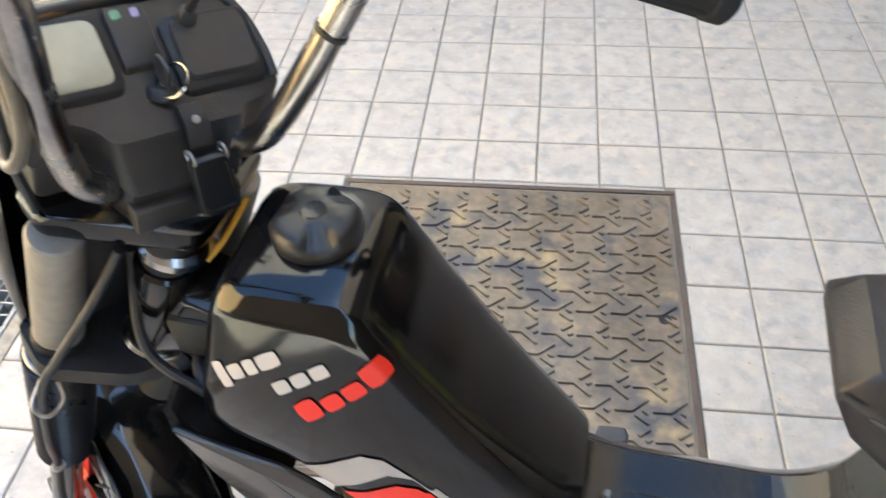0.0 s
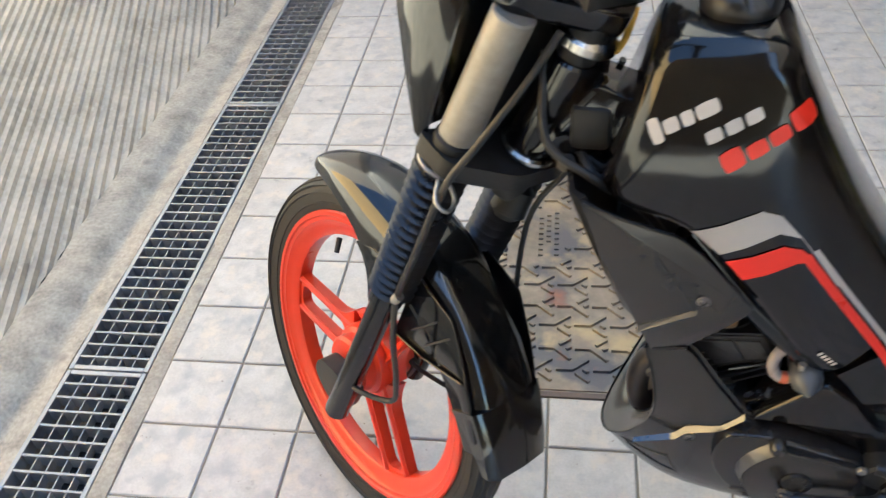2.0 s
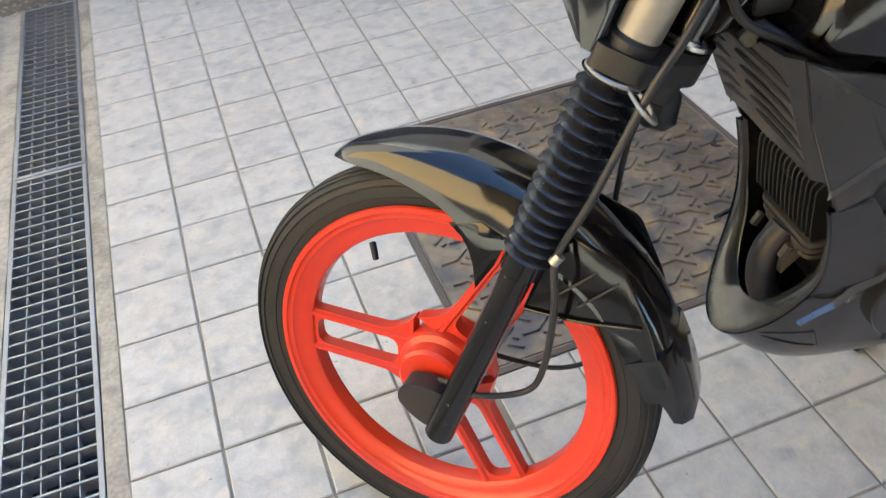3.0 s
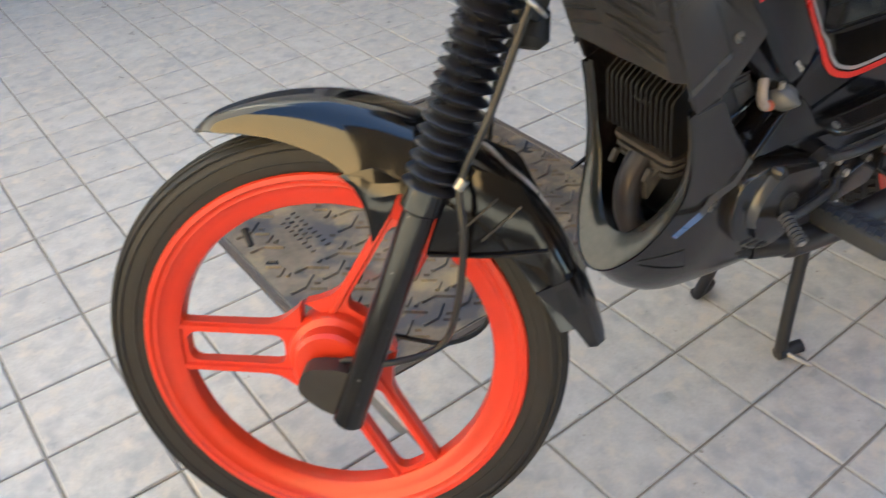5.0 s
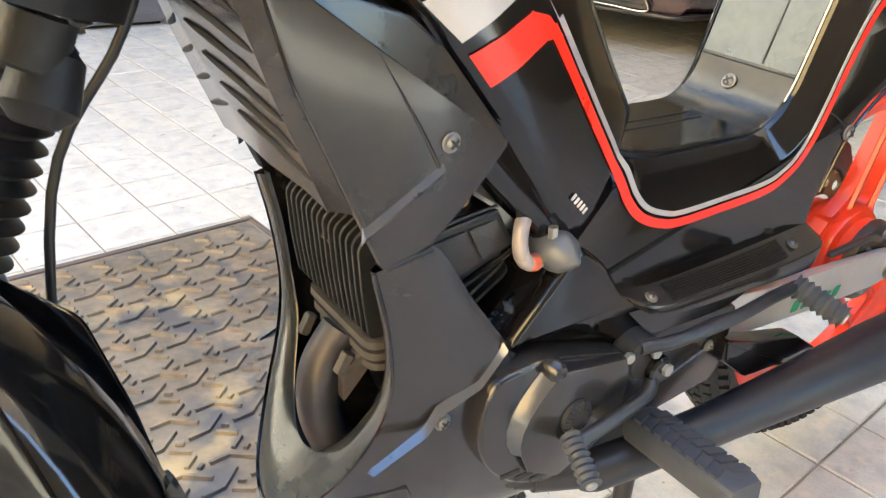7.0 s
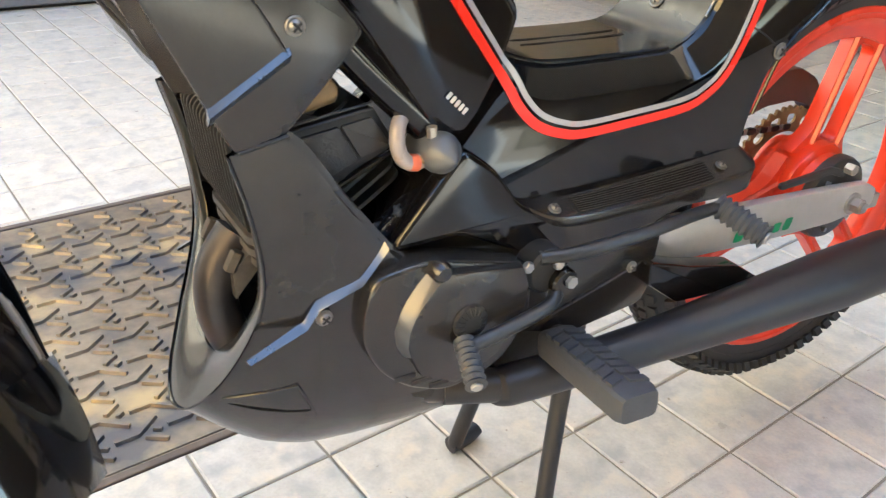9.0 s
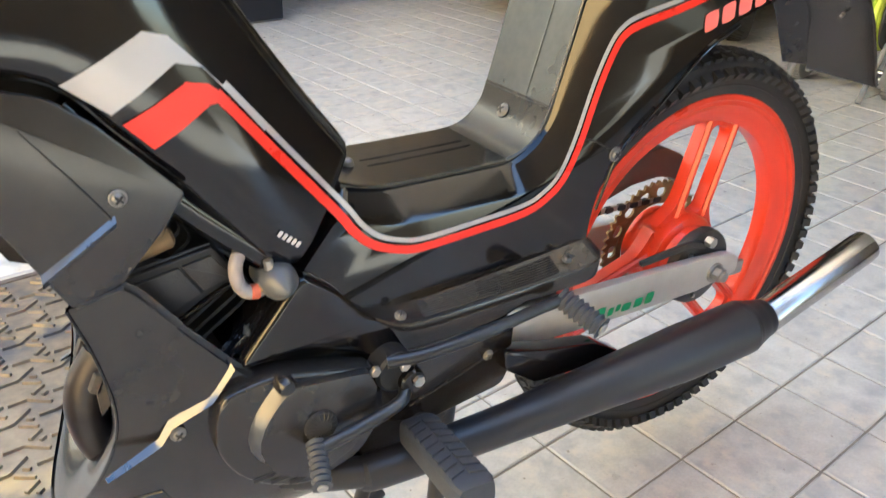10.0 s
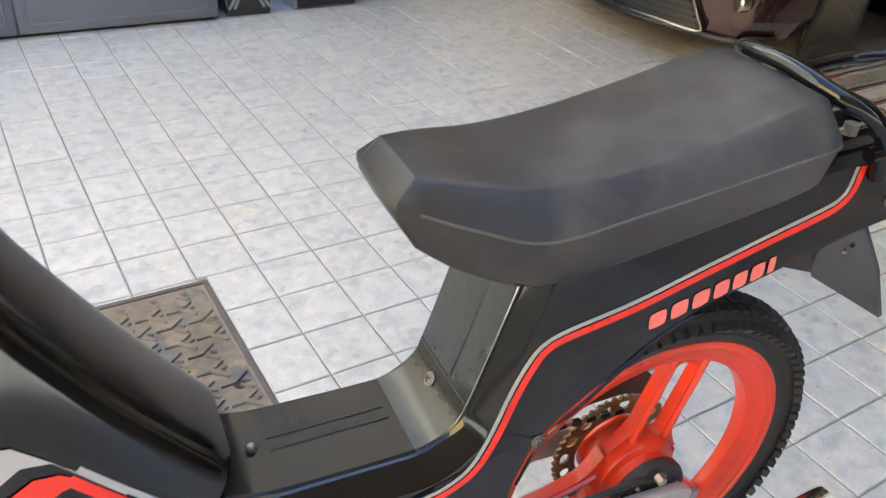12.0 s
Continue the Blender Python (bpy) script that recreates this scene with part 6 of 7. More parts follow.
dash = fpart("instrument_panel", loft([deck_ring(0.95, 0.0), deck_ring(0.985, 0.0010), deck_ring(1.0, 0.0045), deck_ring(0.985, 0.036, 0.0200), deck_ring(0.955, 0.0395, 0.0150), deck_ring(0.95, 0.068, 0.0170)]), PLASTIC, label="matt black plastic instrument panel", sharp=24)
dash_plate("speedometer_rim", -0.098, -0.048, -0.082, -0.013, 0.006, ENGINE, "black instrument rim")
dash_plate("speedometer", -0.094, -0.053, -0.077, -0.018, 0.0075, DIAL, "speedometer glass with a pale yellow-green reflection in its colour")
dash_plate("warning_strip", -0.099, -0.060, -0.010, 0.019, 0.007, PLASTIC, "black warning lamp strip", 0.003)
dash_plate("green_lamp", -0.0955, -0.0895, -0.006, 0.001, 0.0082, TELL, "green warning lamp", 0.002)
dash_plate("violet_lamp", -0.0955, -0.0895, 0.008, 0.014, 0.0082, TELLB, "violet warning lamp", 0.002)
dash_plate("storage_lid", -0.083, -0.043, 0.029, 0.087, 0.0105, PLASTIC, "black square storage lid")
dash_plate("lid_frame", -0.088, -0.038, 0.024, 0.092, 0.0065, ENGINE, "raised frame round the lid")
part_z = dash_z(-0.046)
fpart("ignition_lock", disc_bar((-0.044, 0.010, part_z - 0.004), (-0.047, 0.010, part_z + 0.005), 0.012, 0.0105, seg=24, bevel=0.002), PLASTIC, dash, "black ignition lock")
fpart("panel_lip", tube([(-0.040, 0.0965, 0.2815), (-0.060, 0.0965, 0.2920), (-0.088, 0.0895, 0.3060), (-0.104, 0.070, 0.3150), (-0.107, 0.006, 0.3185), (-0.104, -0.060, 0.3150), (-0.090, -0.078, 0.3070), (-0.060, -0.084, 0.2920), (-0.044, -0.082, 0.2840)], 0.0046, 10), PLASTIC, dash, "rounded upright lip round the panel")
TRAY = rounded([(-0.066, -0.088), (-0.032, -0.084), (-0.002, -0.038), (0.018, -0.008), (0.027, 0.008), (0.021, 0.024), (0.000, 0.058), (-0.032, 0.098), (-0.066, 0.102)], 0.007)
tray_ring = lambda k, z: [(-0.020 + (x + 0.020) * k, 0.007 + (y - 0.007) * k, z) for x, y in TRAY]
fpart("panel_base", loft([tray_ring(0.94, 0.184), tray_ring(0.99, 0.186), tray_ring(1.0, 0.190), tray_ring(1.0, 0.200), tray_ring(0.975, 0.2055), tray_ring(0.93, 0.2065)]), PAINT, dash, "glossy black pointed lower edge", sharp=50)
fpart("base_block", slab(rounded([(-0.050, 0.204), (0.009, 0.204), (0.003, 0.222), (-0.050, 0.226)], 0.003), -0.030, 0.054, 0.002), PLASTIC, dash, "stepped block under the panel")
fpart("dial_shelf", tube([(-0.100, -0.072, 0.3135), (-0.105, -0.030, 0.3170), (-0.106, 0.004, 0.3180)], 0.0030, 8), BRASS, dash, "worn brown trim strip above the dial")
fpart("amber_strap", tube([(-0.004, 0.068, 0.188), (0.009, 0.050, 0.181), (0.020, 0.033, 0.174), (0.026, 0.018, 0.168)], 0.0042, 8, flat=0.4), AMBER, dash, "amber wire sleeve")
COWL = [(0.290, -0.146, -0.122, 0.082), (0.262, -0.178, -0.104, 0.094), (0.200, -0.188, -0.078, 0.099), (0.120, -0.165, -0.066, 0.099), (0.060, -0.125, -0.064, 0.096), (0.016, -0.085, -0.062, 0.092)]
rings = []
for z, xf, xb, w in COWL:
    out = [(xb, -w), ((xf + xb) / 2, -w), (xf + 0.020, -w * 0.985), (xf + 0.004, -w * 0.86), (xf - 0.006, 0), (xf + 0.004, w * 0.86), (xf + 0.020, w * 0.985), ((xf + xb) / 2, w), (xb, w)]
    rings.append([(x, y, z) for x, y in out] + [(x + 0.004, y * 0.96, z) for x, y in out[::-1]])
cowl = fpart("headlamp_cowl", loft(rings), GLOSS, label="glossy black headlamp cowl", sharp=50)
fpart("cowl_bolt", disc_bar((-0.095, -0.098, 0.170), (-0.095, -0.104, 0.170), 0.008, seg=18, bevel=0.001), PLASTIC, cowl)
fpart("clutch_cable", tube([(-0.082, 0.044, 0.315), (-0.070, 0.048, 0.350), (-0.049, 0.056, 0.385), (-0.027, 0.075, 0.419), (-0.006, 0.096, 0.439), (0.012, 0.120, 0.452), (0.034, 0.146, 0.459)], 0.0032, 8), CABLE, label="thin black cable from the cowl to the grip")
for y0, y1, r in ((-0.020, -0.055, 0.0045), (0.010, -0.030, 0.004), (0.03, -0.048, 0.005)):
    part("control_cable", tube([FORK @ Vector((-0.02, y0, 0.145)), FORK @ Vector((0.030, y0 - 0.01, 0.080)), Vector((-0.395, y1, 0.735)), Vector((-0.340, y1 - 0.004, 0.700)), Vector((-0.300, y1, 0.640))], r, 8), CABLE, moped, "black control cable")
part("head_tube", disc_bar(FORK @ Vector((0.0, 0, 0.0)), FORK @ Vector((0.0, 0, 0.150)), 0.026, seg=24, bevel=0.003), PAINT, moped, "black steering head tube")
part("head_gusset", slab(rounded([(-0.465, 0.730), (-0.400, 0.820), (-0.345, 0.800), (-0.345, 0.715), (-0.372, 0.703), (-0.405, 0.735), (-0.430, 0.742)], 0.006), -0.030, 0.030, 0.006), PAINT, moped, "black gusset behind the steering head")
part("ignition_box", box(-0.420, -0.380, -0.036, 0.024, 0.750, 0.798, 0.008), ENGINE, moped, "black plastic box behind the steering head")
part("shield_bolt", disc_bar((-0.419, -0.030, 0.735), (-0.424, -0.044, 0.738), 0.0080, seg=20, bevel=0.002), CASTING, moped, "yellowish bolt head at the top of the leg shield")


# ---- the key with its fob ----
key = thing("key_fob", BIKE @ FORK, "worn key in the ignition lock with ring and black leather fob", "key")
fo = lambda name, bm, material, label="", sharp=38: part(name, bm, material, key, label, sharp)
kz = 0.2895
fo("key_bow", slab(rounded([(-0.058, kz + 0.004), (-0.036, kz + 0.004), (-0.036, kz + 0.022), (-0.058, kz + 0.022)], 0.006), 0.0085, 0.0115, 0.0008), PLASTIC, "black plastic key bow")
fo("key_blade", slab([(-0.050, kz - 0.004), (-0.044, kz - 0.004), (-0.044, kz + 0.005), (-0.050, kz + 0.005)], 0.0092, 0.0108, 0), STEEL, "steel key blade")
fo("key_ring", tube([(-0.040 + 0.012 * math.cos(t), 0.014 + 0.008 * math.sin(t), kz + 0.010 + 0.010 * math.sin(t)) for t in (2 * math.pi * i / 28 for i in range(28))], 0.0011, 6, closed=True, smooth=False), CHROME, "bright steel ring")
fo("strap", loft([[(x + 0.003 * e, y0, z + 0.003 * e), (x + 0.003 * e, y0 + 0.017, z + 0.003 * e), (x, y0 + 0.017, z), (x, y0, z)] for x, y0, z, e in ((-0.032, 0.0125, 0.2830, 1), (-0.024, 0.0120, 0.2805, 1), (-0.0165, 0.0125, 0.2765, 1), (-0.0080, 0.0130, 0.2640, 1))]), RUBBER, "black leather strap")
fo("rivet", disc_bar((-0.0190, 0.0210, 0.2795), (-0.0165, 0.0210, 0.2830), 0.0030, seg=14, bevel=0.001), STEEL, "small steel rivet")
way, nrm, base = Vector((0.36, 0.16, -0.92)).normalized(), Vector((0.93, 0, 0.36)), Vector((-0.0045, 0.021, 0.2620))
ring = rounded([(0.0, -0.0140), (0.050, -0.0155), (0.050, 0.0155), (0.0, 0.0140)], 0.006)
body = lambda k, h: [base + way * (0.025 + (x - 0.025) * k) + Vector((0, y * k, 0)) + nrm * h for x, y in ring]
fo("fob", loft([body(0.94, 0.0), body(1.0, 0.002), body(1.0, 0.0085), body(0.94, 0.0110), body(0.80, 0.0112), body(0.78, 0.0098)]), FOB, "black moulded fob with a sunken face")
for j in (-1, 1):
    c = base + Vector((0, 0.0125 * j, 0.001)) + nrm * 0.006
    fo("fob_eye", tube([c + way * 0.005 * math.cos(t) + nrm * 0.006 * math.sin(t) for t in (2 * math.pi * i / 18 for i in range(18))], 0.0013, 6, closed=True, smooth=False), STEEL, "bright wire eye of the fob")


# ---- along the back wall ----
def cabinet(x0, x1, y0, y1, h):
    c = thing("metal_cabinet", Matrix.Translation((x0, y0, 0)), "low blue-grey metal cabinet against the back wall", "cabinet")
    w, d = x1 - x0, y1 - y0
    part("body", box(0, w, 0.012, d, 0.012, h, 0.008), CABINET, c)
    # Near-black foot strip draws the shadow gap under the cabinet.
    part("plinth", box(0.02, w - 0.02, 0.03, d - 0.02, 0.0, 0.012), DARK, c)
    n = 2
    for k in range(n):
        a, b = 0.004 + k * w / n, (k + 1) * w / n - 0.004
        door = part("door", box(a, b, 0.0, 0.012, 0.018, h - 0.006, 0.005), CABINET, c)
        inner = [(a + 0.035, 0.055), (b - 0.035, 0.055), (b - 0.035, h - 0.05), (a + 0.035, h - 0.05)]
        part("door_bead", tube([(x, -0.001, z) for x, z in rounded(inner, 0.02, 4)], 0.003, 6, closed=True, smooth=False), CABINET, door, "pressed bead round the door")
        hx = b - 0.03 if k == 0 else a + 0.03
        part("handle", box(hx - 0.008, hx + 0.008, -0.018, 0.0, h * 0.55, h * 0.55 + 0.10, 0.004), GREYPLASTIC, door)


cabinet(-0.95, 0.667, 1.855, 2.235, 1.05)


def toolbox(x0, x1, y0, y1):
    t = thing("toolbox", Matrix.Translation((x0, y0, 0)), "red and black cantilever toolbox with metal struts", "toolbox")
    w, d = x1 - x0, y1 - y0
    part("lower_tray", box(0, w, 0, d, 0.004, 0.075, 0.004), TOOLBLACK, t, "black lower tray")
    part("middle_tray", box(0.002, w - 0.002, 0.003, d - 0.003, 0.077, 0.128, 0.004), TOOLBLACK, t, "black middle tray")
    for a, b in ((0.001, d / 2 - 0.004), (d / 2 + 0.004, d - 0.001)):
        part("top_tray", loft([[(0.0, a, 0.130), (w, a, 0.130), (w, b, 0.130), (0.0, b, 0.130)], [(0.0, a + 0.004, 0.176), (w, a + 0.004, 0.176), (w, b, 0.190), (0.0, b, 0.190)]]), TOOLRED, t, "red upper tray")
    for x in (-0.0035, w + 0.0005):
        for y0s, z0s, y1s, z1s in ((0.004, 0.050, d / 2, 0.176), (d - 0.004, 0.050, d / 2, 0.176), (0.006, 0.100, d * 0.28, 0.150), (d - 0.006, 0.100, d * 0.72, 0.150)):
            part("strut", loft([[(x, y0s, z0s - 0.006), (x + 0.003, y0s, z0s - 0.006), (x + 0.003, y0s, z0s + 0.006), (x, y0s, z0s + 0.006)], [(x, y1s, z1s - 0.006), (x + 0.003, y1s, z1s - 0.006), (x + 0.003, y1s, z1s + 0.006), (x, y1s, z1s + 0.006)]]), GALV, t, "bright steel strut")
    for y in (0.003,):
        for xa, za, xb, zb in ((0.004, 0.035, w * 0.46, 0.165), (w - 0.004, 0.035, w * 0.54, 0.165), (0.030, 0.035, w * 0.36, 0.115), (w - 0.030, 0.035, w * 0.64, 0.115), (0.004, 0.095, w * 0.20, 0.150), (w - 0.004, 0.095, w * 0.80, 0.150)):
            dx, dz = (xb - xa), (zb - za)
            ln = math.hypot(dx, dz)
            qx, qz = -dz / ln * 0.006, dx / ln * 0.006
            part("strut", loft([[(xa + qx, -0.004, za + qz), (xa - qx, -0.004, za - qz), (xa - qx, 0.0025, za - qz), (xa + qx, 0.0025, za + qz)], [(xb + qx, -0.004, zb + qz), (xb - qx, -0.004, zb - qz), (xb - qx, 0.0025, zb - qz), (xb + qx, 0.0025, zb + qz)]]), GALV, t, "bright steel strut")
    part("handle", tube([(w * 0.06, d / 2, 0.185), (w * 0.14, d / 2, 0.250), (w * 0.5, d / 2, 0.268), (w * 0.86, d / 2, 0.250), (w * 0.94, d / 2, 0.185)], 0.006, 10), TOOLBLACK, t, "black carrying handle")


toolbox(0.715, 0.915, 1.885, 2.10)

locker = thing("tall_locker", Matrix.Translation((1.035, 1.89, 0)), "tall metal locker with dark blue door and grey sides", "locker")
part("body", box(0, 0.319, 0.02, 0.35, 0.0, 1.85, 0.004), GALV, locker, "grey metal body")
part("door", box(0.014, 0.316, 0.0, 0.0195, 0.012, 1.84, 0.004), NAVY, locker, "dark blue door")
part("door_edge", box(-0.002, 0.0135, 0.0, 0.0195, 0.004, 1.845, 0.003), GALV, locker)
part("lock", disc_bar((0.036, 0.0, 0.148), (0.036, -0.004, 0.148), 0.004, seg=12), STEEL, locker)

# ---- the parked car, nose towards the ramp ----
car = thing("car", Matrix.Translation((2.25, 1.07, 0)), "dark plum parked car with black grille and white number plate", "car")


def car_ring(x, half, z0, z1, top=None):
    t = top if top is not None else half * 0.95
    half *= 0.88
    t *= 0.88
    pts = [(x, -half * 0.90, z0), (x, -half, z0 + 0.10), (x, -half, z1 - 0.16), (x, -t, z1 - 0.03), (x, -t * 0.7, z1), (x, 0, z1 + 0.012)]
    return pts + [(x, -y, z) for x, y, z in pts[-2::-1]]


rings = [car_ring(x, h, z0, z1) for x, h, z0, z1 in ((-0.02, 0.26, 0.24, 0.58), (0.0, 0.36, 0.21, 0.60), (0.05, 0.52, 0.19, 0.66), (0.13, 0.76, 0.178, 0.72), (0.30, 0.84, 0.178, 0.80), (0.40, 0.85, 0.19, 0.83), (0.43, 0.85, 0.50, 0.84), (0.56, 0.86, 0.64, 0.87), (0.80, 0.86, 0.67, 0.92), (1.00, 0.86, 0.62, 0.95), (1.10, 0.86, 0.48, 0.97), (1.13, 0.86, 0.20, 0.975), (1.20, 0.86, 0.22, 0.98), (3.2, 0.86, 0.22, 1.0), (3.7, 0.80, 0.30, 0.95))]
part("body", loft(rings), CARPAINT, car, "dark plum painted body", sharp=30)
rings = [car_ring(x, h, z0, z1) for x, h, z0, z1 in ((1.15, 0.74, 0.95, 1.0), (1.75, 0.68, 0.98, 1.42), (2.8, 0.66, 0.98, 1.44), (3.45, 0.68, 0.95, 1.02))]
part("wheel_well", box(0.42, 1.14, -0.50, 0.50, 0.22, 0.66), CARBLACK, car, "black engine bay between the wheel arches")
part("cabin", loft(rings), DEEPGLASS, car, "dark glazed cabin")


def grille_strip(z0, z1, proud, narrow=0.0):
    """A band of the grille, bowed like the nose, narrower towards its top."""
    rings = []
    for k in range(17):
        y = (k - 8) / 8
        low, high = y * (0.50 - 0.5 * (z0 - 0.20) - narrow), y * (0.50 - 0.5 * (z1 - 0.20) - narrow)
        rings.append([(-0.04 + 0.36 * low * low - proud, low, z0), (-0.04 + 0.36 * high * high - proud, high, z1), (0.075, high, z1), (0.075, low, z0)])
    return loft(rings)


part("lower_grille", grille_strip(0.20, 0.50, 0.0), CARBLACK, car, "black lower grille")
part("grille_panel", grille_strip(0.295, 0.47, 0.006, 0.02), FLANGE, car, "glossy black panel round the number plate")
for k in range(3):
    part("grille_bar", grille_strip(0.216 + 0.026 * k, 0.226 + 0.026 * k, 0.010, 0.015), FLANGE, car)
rim = [(-0.05 + 0.36 * y * y, y, 0.197) for y in (-0.495, -0.33, -0.165, 0.0, 0.165, 0.33, 0.495)]
side = [(0.030, 0.475, 0.26), (0.010, 0.425, 0.36), (-0.005, 0.355, 0.50)]
part("grille_frame", tube([(x, -y, z) for x, y, z in side[::-1]] + rim + side, 0.0055, 10), CHROME, car, "thin chromed frame round the grille")
part("bumper_lip", tube([(0.29, -0.69, 0.196), (0.13, -0.62, 0.182), (0.045, -0.42, 0.178), (-0.020, -0.21, 0.176), (-0.038, 0, 0.175), (-0.020, 0.21, 0.176), (0.045, 0.42, 0.178), (0.13, 0.62, 0.182), (0.29, 0.69, 0.196)], 0.012, 10), CARBLACK, car, "black lip under the bumper")
plate = part("number_plate", box(-0.062, -0.050, -0.180, 0.180, 0.300, 0.410, 0.004), PLATEWHITE, car, "white number plate with blue ends")
for a, b in ((-0.178, -0.143), (0.143, 0.178)):
    part("blue_band", box(-0.0640, -0.0625, a, b, 0.303, 0.407), BLUE, plate)
for k in range(7):
    y = -0.125 + k * 0.037
    part("dark_bar", box(-0.0638, -0.0625, y, y + 0.020, 0.328, 0.382), GREYPLASTIC, plate)
for s in (-1, 1):
    part("headlamp", loft([[(x, s * y, z) for y, z in ((0.44, 0.56), (0.61, 0.60), (0.63, 0.68), (0.48, 0.64))] for x in (0.03, 0.12)]), DIAL, car, "clear headlamp")
    part("fog_lamp", disc_bar((0.125, s * 0.63, 0.345), (0.080, s * 0.615, 0.345), 0.036, seg=24, bevel=0.006), CHROME, car, "round fog lamp")
    for x in (0.75, 3.05):
        m = Matrix.Translation((x, s * 0.62, 0.30)) @ Matrix.Rotation(radians(35 if x < 1 else 0), 4, "Z")
        w = part("tyre", lathe([(0.20, -0.095), (0.26, -0.100), (0.29, -0.092), (0.300, -0.070), (0.300, 0.070), (0.29, 0.092), (0.26, 0.100), (0.20, 0.095)], 48), RUBBER, car, "dusty grey car tyre", m=m)
        part("rim", lathe([(0.0, -0.05), (0.12, -0.06), (0.19, -0.085), (0.20, -0.095), (0.20, 0.095), (0.0, 0.09)], 36), ALU, w, m=m)
        bm = bmesh.new()
        for i in range(54):
            for sy in (-1, 1):
                t = 2 * math.pi * i / 54
                blk = m @ Matrix.Rotation(-t, 4, "Y") @ Matrix.Translation((0.3005, sy * 0.036, 0)) @ Matrix.Rotation(sy * 0.6, 4, "X")
                bmesh.ops.create_cube(bm, size=1.0, matrix=blk @ Matrix.Diagonal((0.008, 0.062, 0.014, 1)))
        part("tread", bm, RUBBER, w, sharp=20)

# ---- hose reel cart ----
reel = thing("hose_reel_cart", Matrix.Translation((2.62, -0.335, 0)), "grey hose cart wound with bright yellow-green hose", "hose reel")
part("drum", disc_bar((0, -0.125, 0.295), (0, 0.125, 0.295), 0.070, seg=28), TOOLBLACK, reel, "black plastic drum")
for s in (-1, 1):
    y = s * 0.148
    disc = part("drum_disc", disc_bar((0, s * 0.118, 0.295), (0, s * 0.130, 0.295), 0.118, seg=40, bevel=0.004), TOOLBLACK, reel, "black drum disc")
    for k in range(6):
        t = math.pi * k / 3
        part("disc_rib", box(0.030, 0.112, min(s * 0.1295, s * 0.134), max(s * 0.1295, s * 0.134), -0.005, 0.005, 0.001, seg=1), TOOLBLACK, disc, m=Matrix.Translation((0, 0, 0.295)) @ Matrix.Rotation(t, 4, "Y"))
    part("side_frame", loft([[(x + a, y + b, z) for a, b in rounded([(-0.024, -0.010), (0.024, -0.010), (0.024, 0.010), (-0.024, 0.010)], 0.004)] for x, z in ((0.0, 0.040), (0.012, 0.20), (0.028, 0.365))]), GREYPLASTIC, reel, "flat grey plastic upright")
    part("side_tube", tube([(0.027, y, 0.360), (0.045, y, 0.52), (0.070, y, 0.74), (0.078, y * 0.96, 0.80)], 0.0115, 14), CHROME, reel, "bright handle tube")
    part("front_leg", tube([(-0.010, y, 0.300), (-0.120, y, 0.130), (-0.190, y, 0.012)], 0.011, 12), GREYPLASTIC, reel, "grey front leg")
    m = Matrix.Translation((0.0, s * 0.192, 0.066))
    w = part("wheel", lathe([(0.0, -0.020), (0.034, -0.022), (0.046, -0.028), (0.060, -0.026), (0.065, -0.015), (0.065, 0.015), (0.060, 0.026), (0.046, 0.028), (0.0, 0.020)], 40), GREYPLASTIC, reel, "grey ribbed plastic wheel", m=m)
    part("hub_cap", disc_bar((0, s * 0.210, 0.066), (0, s * 0.222, 0.066), 0.014, seg=18, bevel=0.003), TOOLBLACK, w)
    for k in range(22):
        part("wheel_rib", box(-0.003, 0.003, -0.024, 0.024, 0.0625, 0.0680, 0.001, seg=1), GREYPLASTIC, w, m=m @ Matrix.Rotation(2 * math.pi * k / 22, 4, "Y"))
part("axle", disc_bar((0, -0.20, 0.066), (0, 0.20, 0.066), 0.007, seg=12), CHROME, reel)
part("foot_tube", tube([(-0.010, -0.148, 0.095), (-0.012, 0.0, 0.095), (-0.010, 0.148, 0.095)], 0.010, 12), CHROME, reel, "bright cross tube")
part("handle_bar", tube([(0.078, -0.142, 0.80), (0.084, 0, 0.81), (0.078, 0.142, 0.80)], 0.013, 12), GREYPLASTIC, reel)
for radius, turns, y0, y1, ph in ((0.083, 9, -0.108, 0.108, 0.0), (0.104, 7, -0.100, 0.070, 1.1)):
    coil = []
    for i in range(turns * 20 + 1):
        t = 2 * math.pi * i / 20 + ph
        rr = radius + 0.007 * math.sin(t * 0.37)
        coil.append((rr * math.cos(t), y0 + (y1 - y0) * i / (turns * 20) + 0.012 * math.sin(t), 0.295 + rr * math.sin(t)))
    part("hose", tube(coil, 0.0115, 10, steps=1, smooth=False), HOSE, reel, "yellow-green hose wound on the drum")
part("loose_hose", tube([(-0.105, -0.060, 0.330), (-0.125, -0.050, 0.43), (-0.100, -0.045, 0.56), (-0.060, -0.010, 0.66), (-0.010, 0.060, 0.70), (0.000, 0.150, 0.66), (-0.020, 0.215, 0.53), (-0.060, 0.170, 0.38), (-0.100, 0.060, 0.31)], 0.0115, 12), HOSE, reel, "loose loop of hose")
part("hose_end", disc_bar((-0.112, -0.025, 0.215), (-0.118, -0.010, 0.185), 0.010, seg=14, bevel=0.002), TOOLBLACK, reel, "black hose end")
part("hose_connector", disc_bar((0.0, 0.140, 0.655), (0.006, 0.150, 0.725), 0.020, seg=16, bevel=0.004), YELLOW, reel, "yellow hose connector")


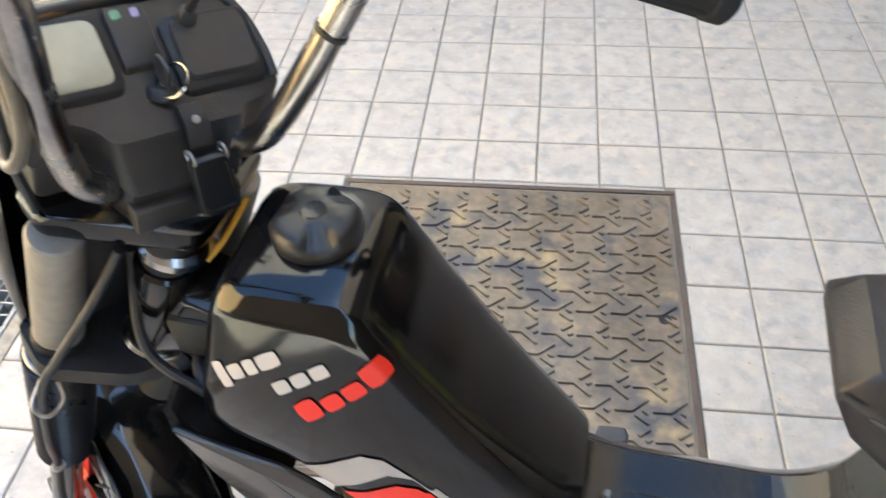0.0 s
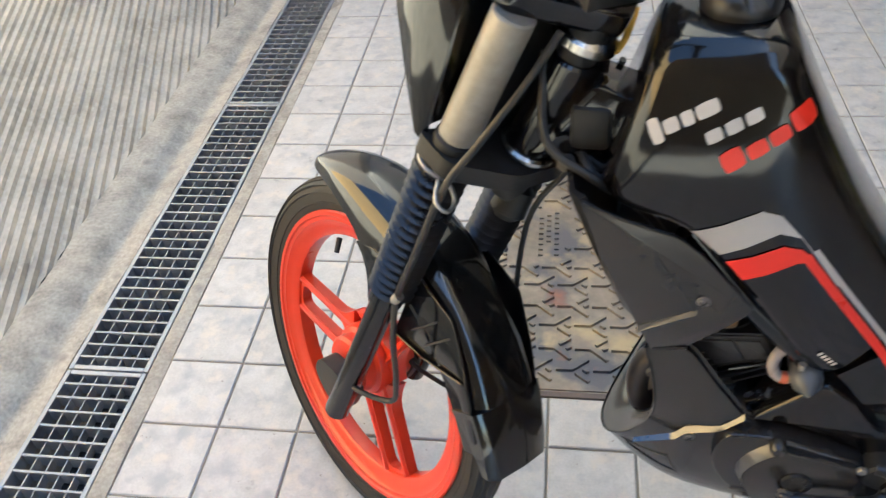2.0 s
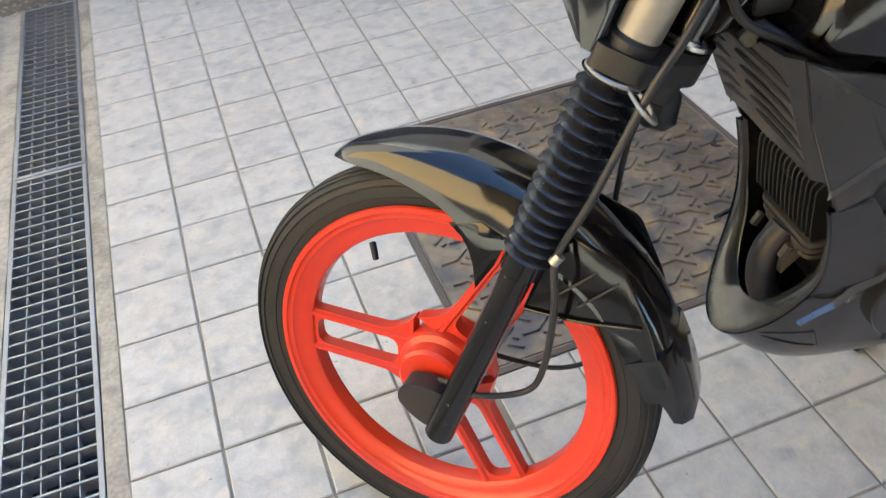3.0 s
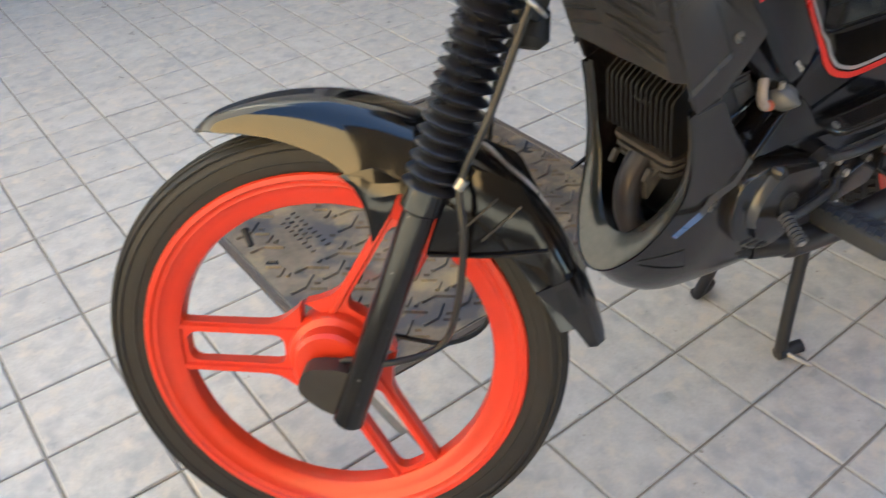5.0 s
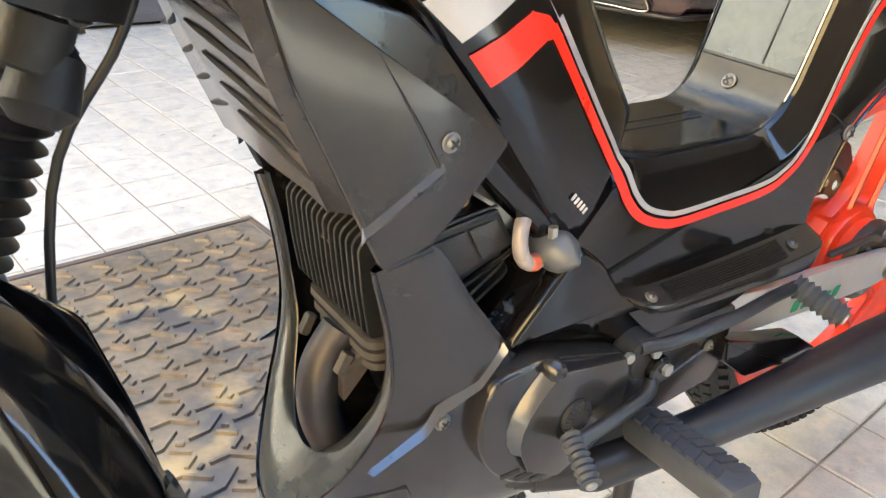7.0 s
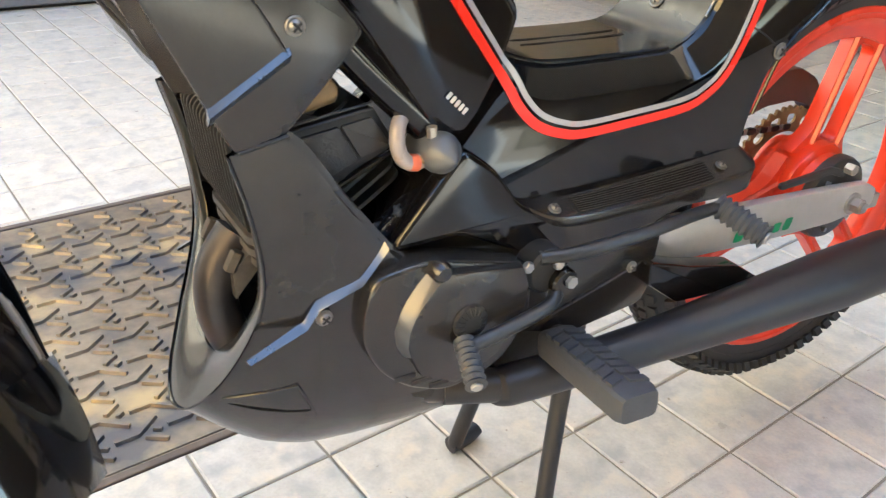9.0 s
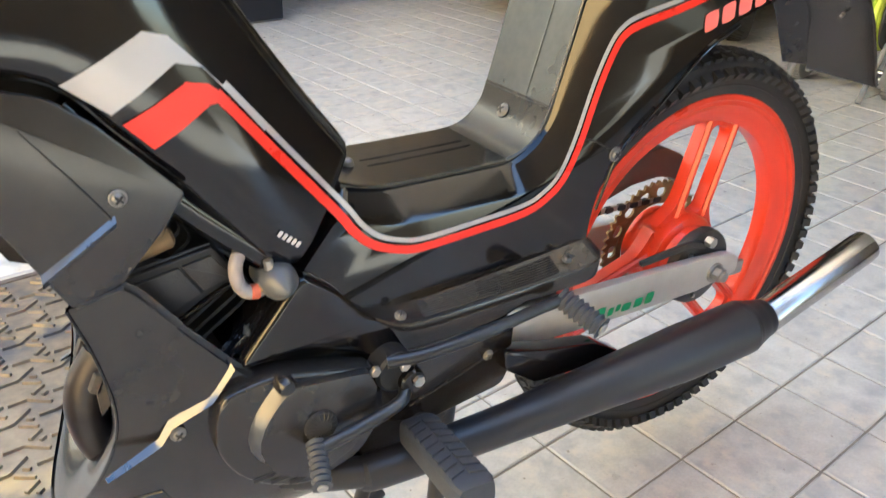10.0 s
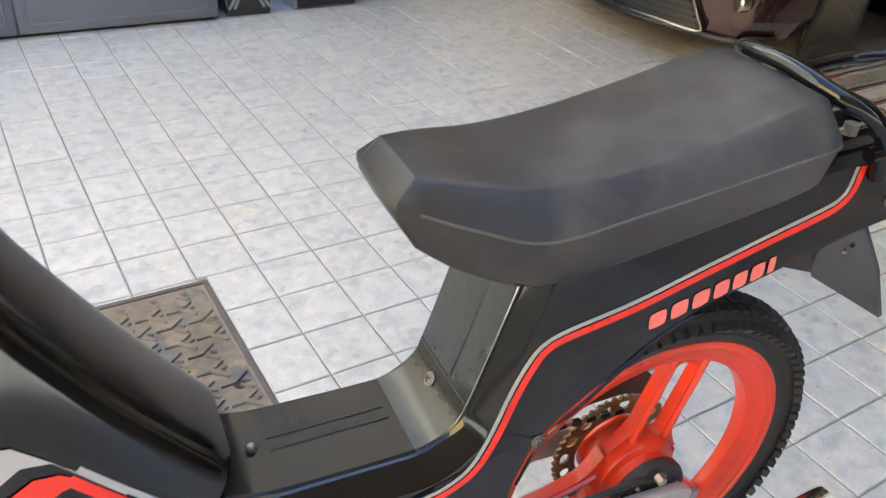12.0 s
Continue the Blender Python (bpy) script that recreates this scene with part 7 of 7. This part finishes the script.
# ---- floor tiles, last: pieces of the floor ----
def tile_mesh(x0, x1, y0, y1):
    """A tile with eased top edges, its corner at the origin of its own cell."""
    g, c, top = 0.0022, 0.0022, 0.0
    bm = bmesh.new()
    low = [bm.verts.new(p) for p in ((x0 + g, y0 + g, -0.009), (x1 - g, y0 + g, -0.009), (x1 - g, y1 - g, -0.009), (x0 + g, y1 - g, -0.009))]
    mid = [bm.verts.new((v.co.x, v.co.y, top - 0.0018)) for v in low]
    up = [bm.verts.new(p) for p in ((x0 + g + c, y0 + g + c, top), (x1 - g - c, y0 + g + c, top), (x1 - g - c, y1 - g - c, top), (x0 + g + c, y1 - g - c, top))]
    for a, b in ((low, mid), (mid, up)):
        for i in range(4):
            bm.faces.new((a[i], a[(i + 1) % 4], b[(i + 1) % 4], b[i]))
    bm.faces.new(up)
    return bm


def cell_rects(i, j):
    """What is left of a tile where the steel cover is let in."""
    x0, x1, y0, y1 = i * T, (i + 1) * T, j * T, (j + 1) * T
    if x1 <= PX0 or x0 >= PX1 or y1 <= PY0 or y0 >= PY1:
        return [(x0, x1, y0, y1)]
    if x0 < PX0:
        return [(x0, PX0, y0, y1)]
    if x1 > PX1 and x0 < PX1:
        return [(PX1, x1, y0, y1)]
    if y0 < PY0:
        return [(x0, x1, y0, PY0)]
    if y1 > PY1:
        return [(x0, x1, PY1, y1)]
    return []


full = None
rest = bmesh.new()
rng = random.Random(5)
for j in range(-41, 32):
    for i in range(-9, 46):
        if (j * T > 2.2 and not 1.38 < i * T < 2.10) or (j < -22 and i > 8):
            continue
        near = -9 <= i <= 5 and -10 <= j <= 8
        for x0, x1, y0, y1 in cell_rects(i, j):
            if x1 - x0 < 0.006 or y1 - y0 < 0.006:
                continue
            whole = x1 - x0 > T - 0.001 and y1 - y0 > T - 0.001
            lift = rng.uniform(-0.0006, 0.0006)
            if near:
                if whole and full:
                    ob = new("tile", full)
                else:
                    bm = tile_mesh(0, x1 - x0, 0, y1 - y0)
                    ob = part("tile", bm, TILE, sharp=20)
                    full = ob.data if whole else full
                ob.parent = floor
                ob.location = (x0, y0, lift)
                ob.rotation_euler = (rng.uniform(-0.002, 0.002), rng.uniform(-0.002, 0.002), 0)
            else:
                piece = tile_mesh(x0, x1, y0, y1)
                base = len(rest.verts)
                made = [rest.verts.new(v.co + Vector((0, 0, lift))) for v in piece.verts]
                piece.verts.index_update()
                for f in piece.faces:
                    rest.faces.new([made[v.index] for v in f.verts])
                piece.free()
tagged(part("far_tiles", rest, TILE, floor, sharp=20), "pale grey floor tiles further off", kind="stuff")
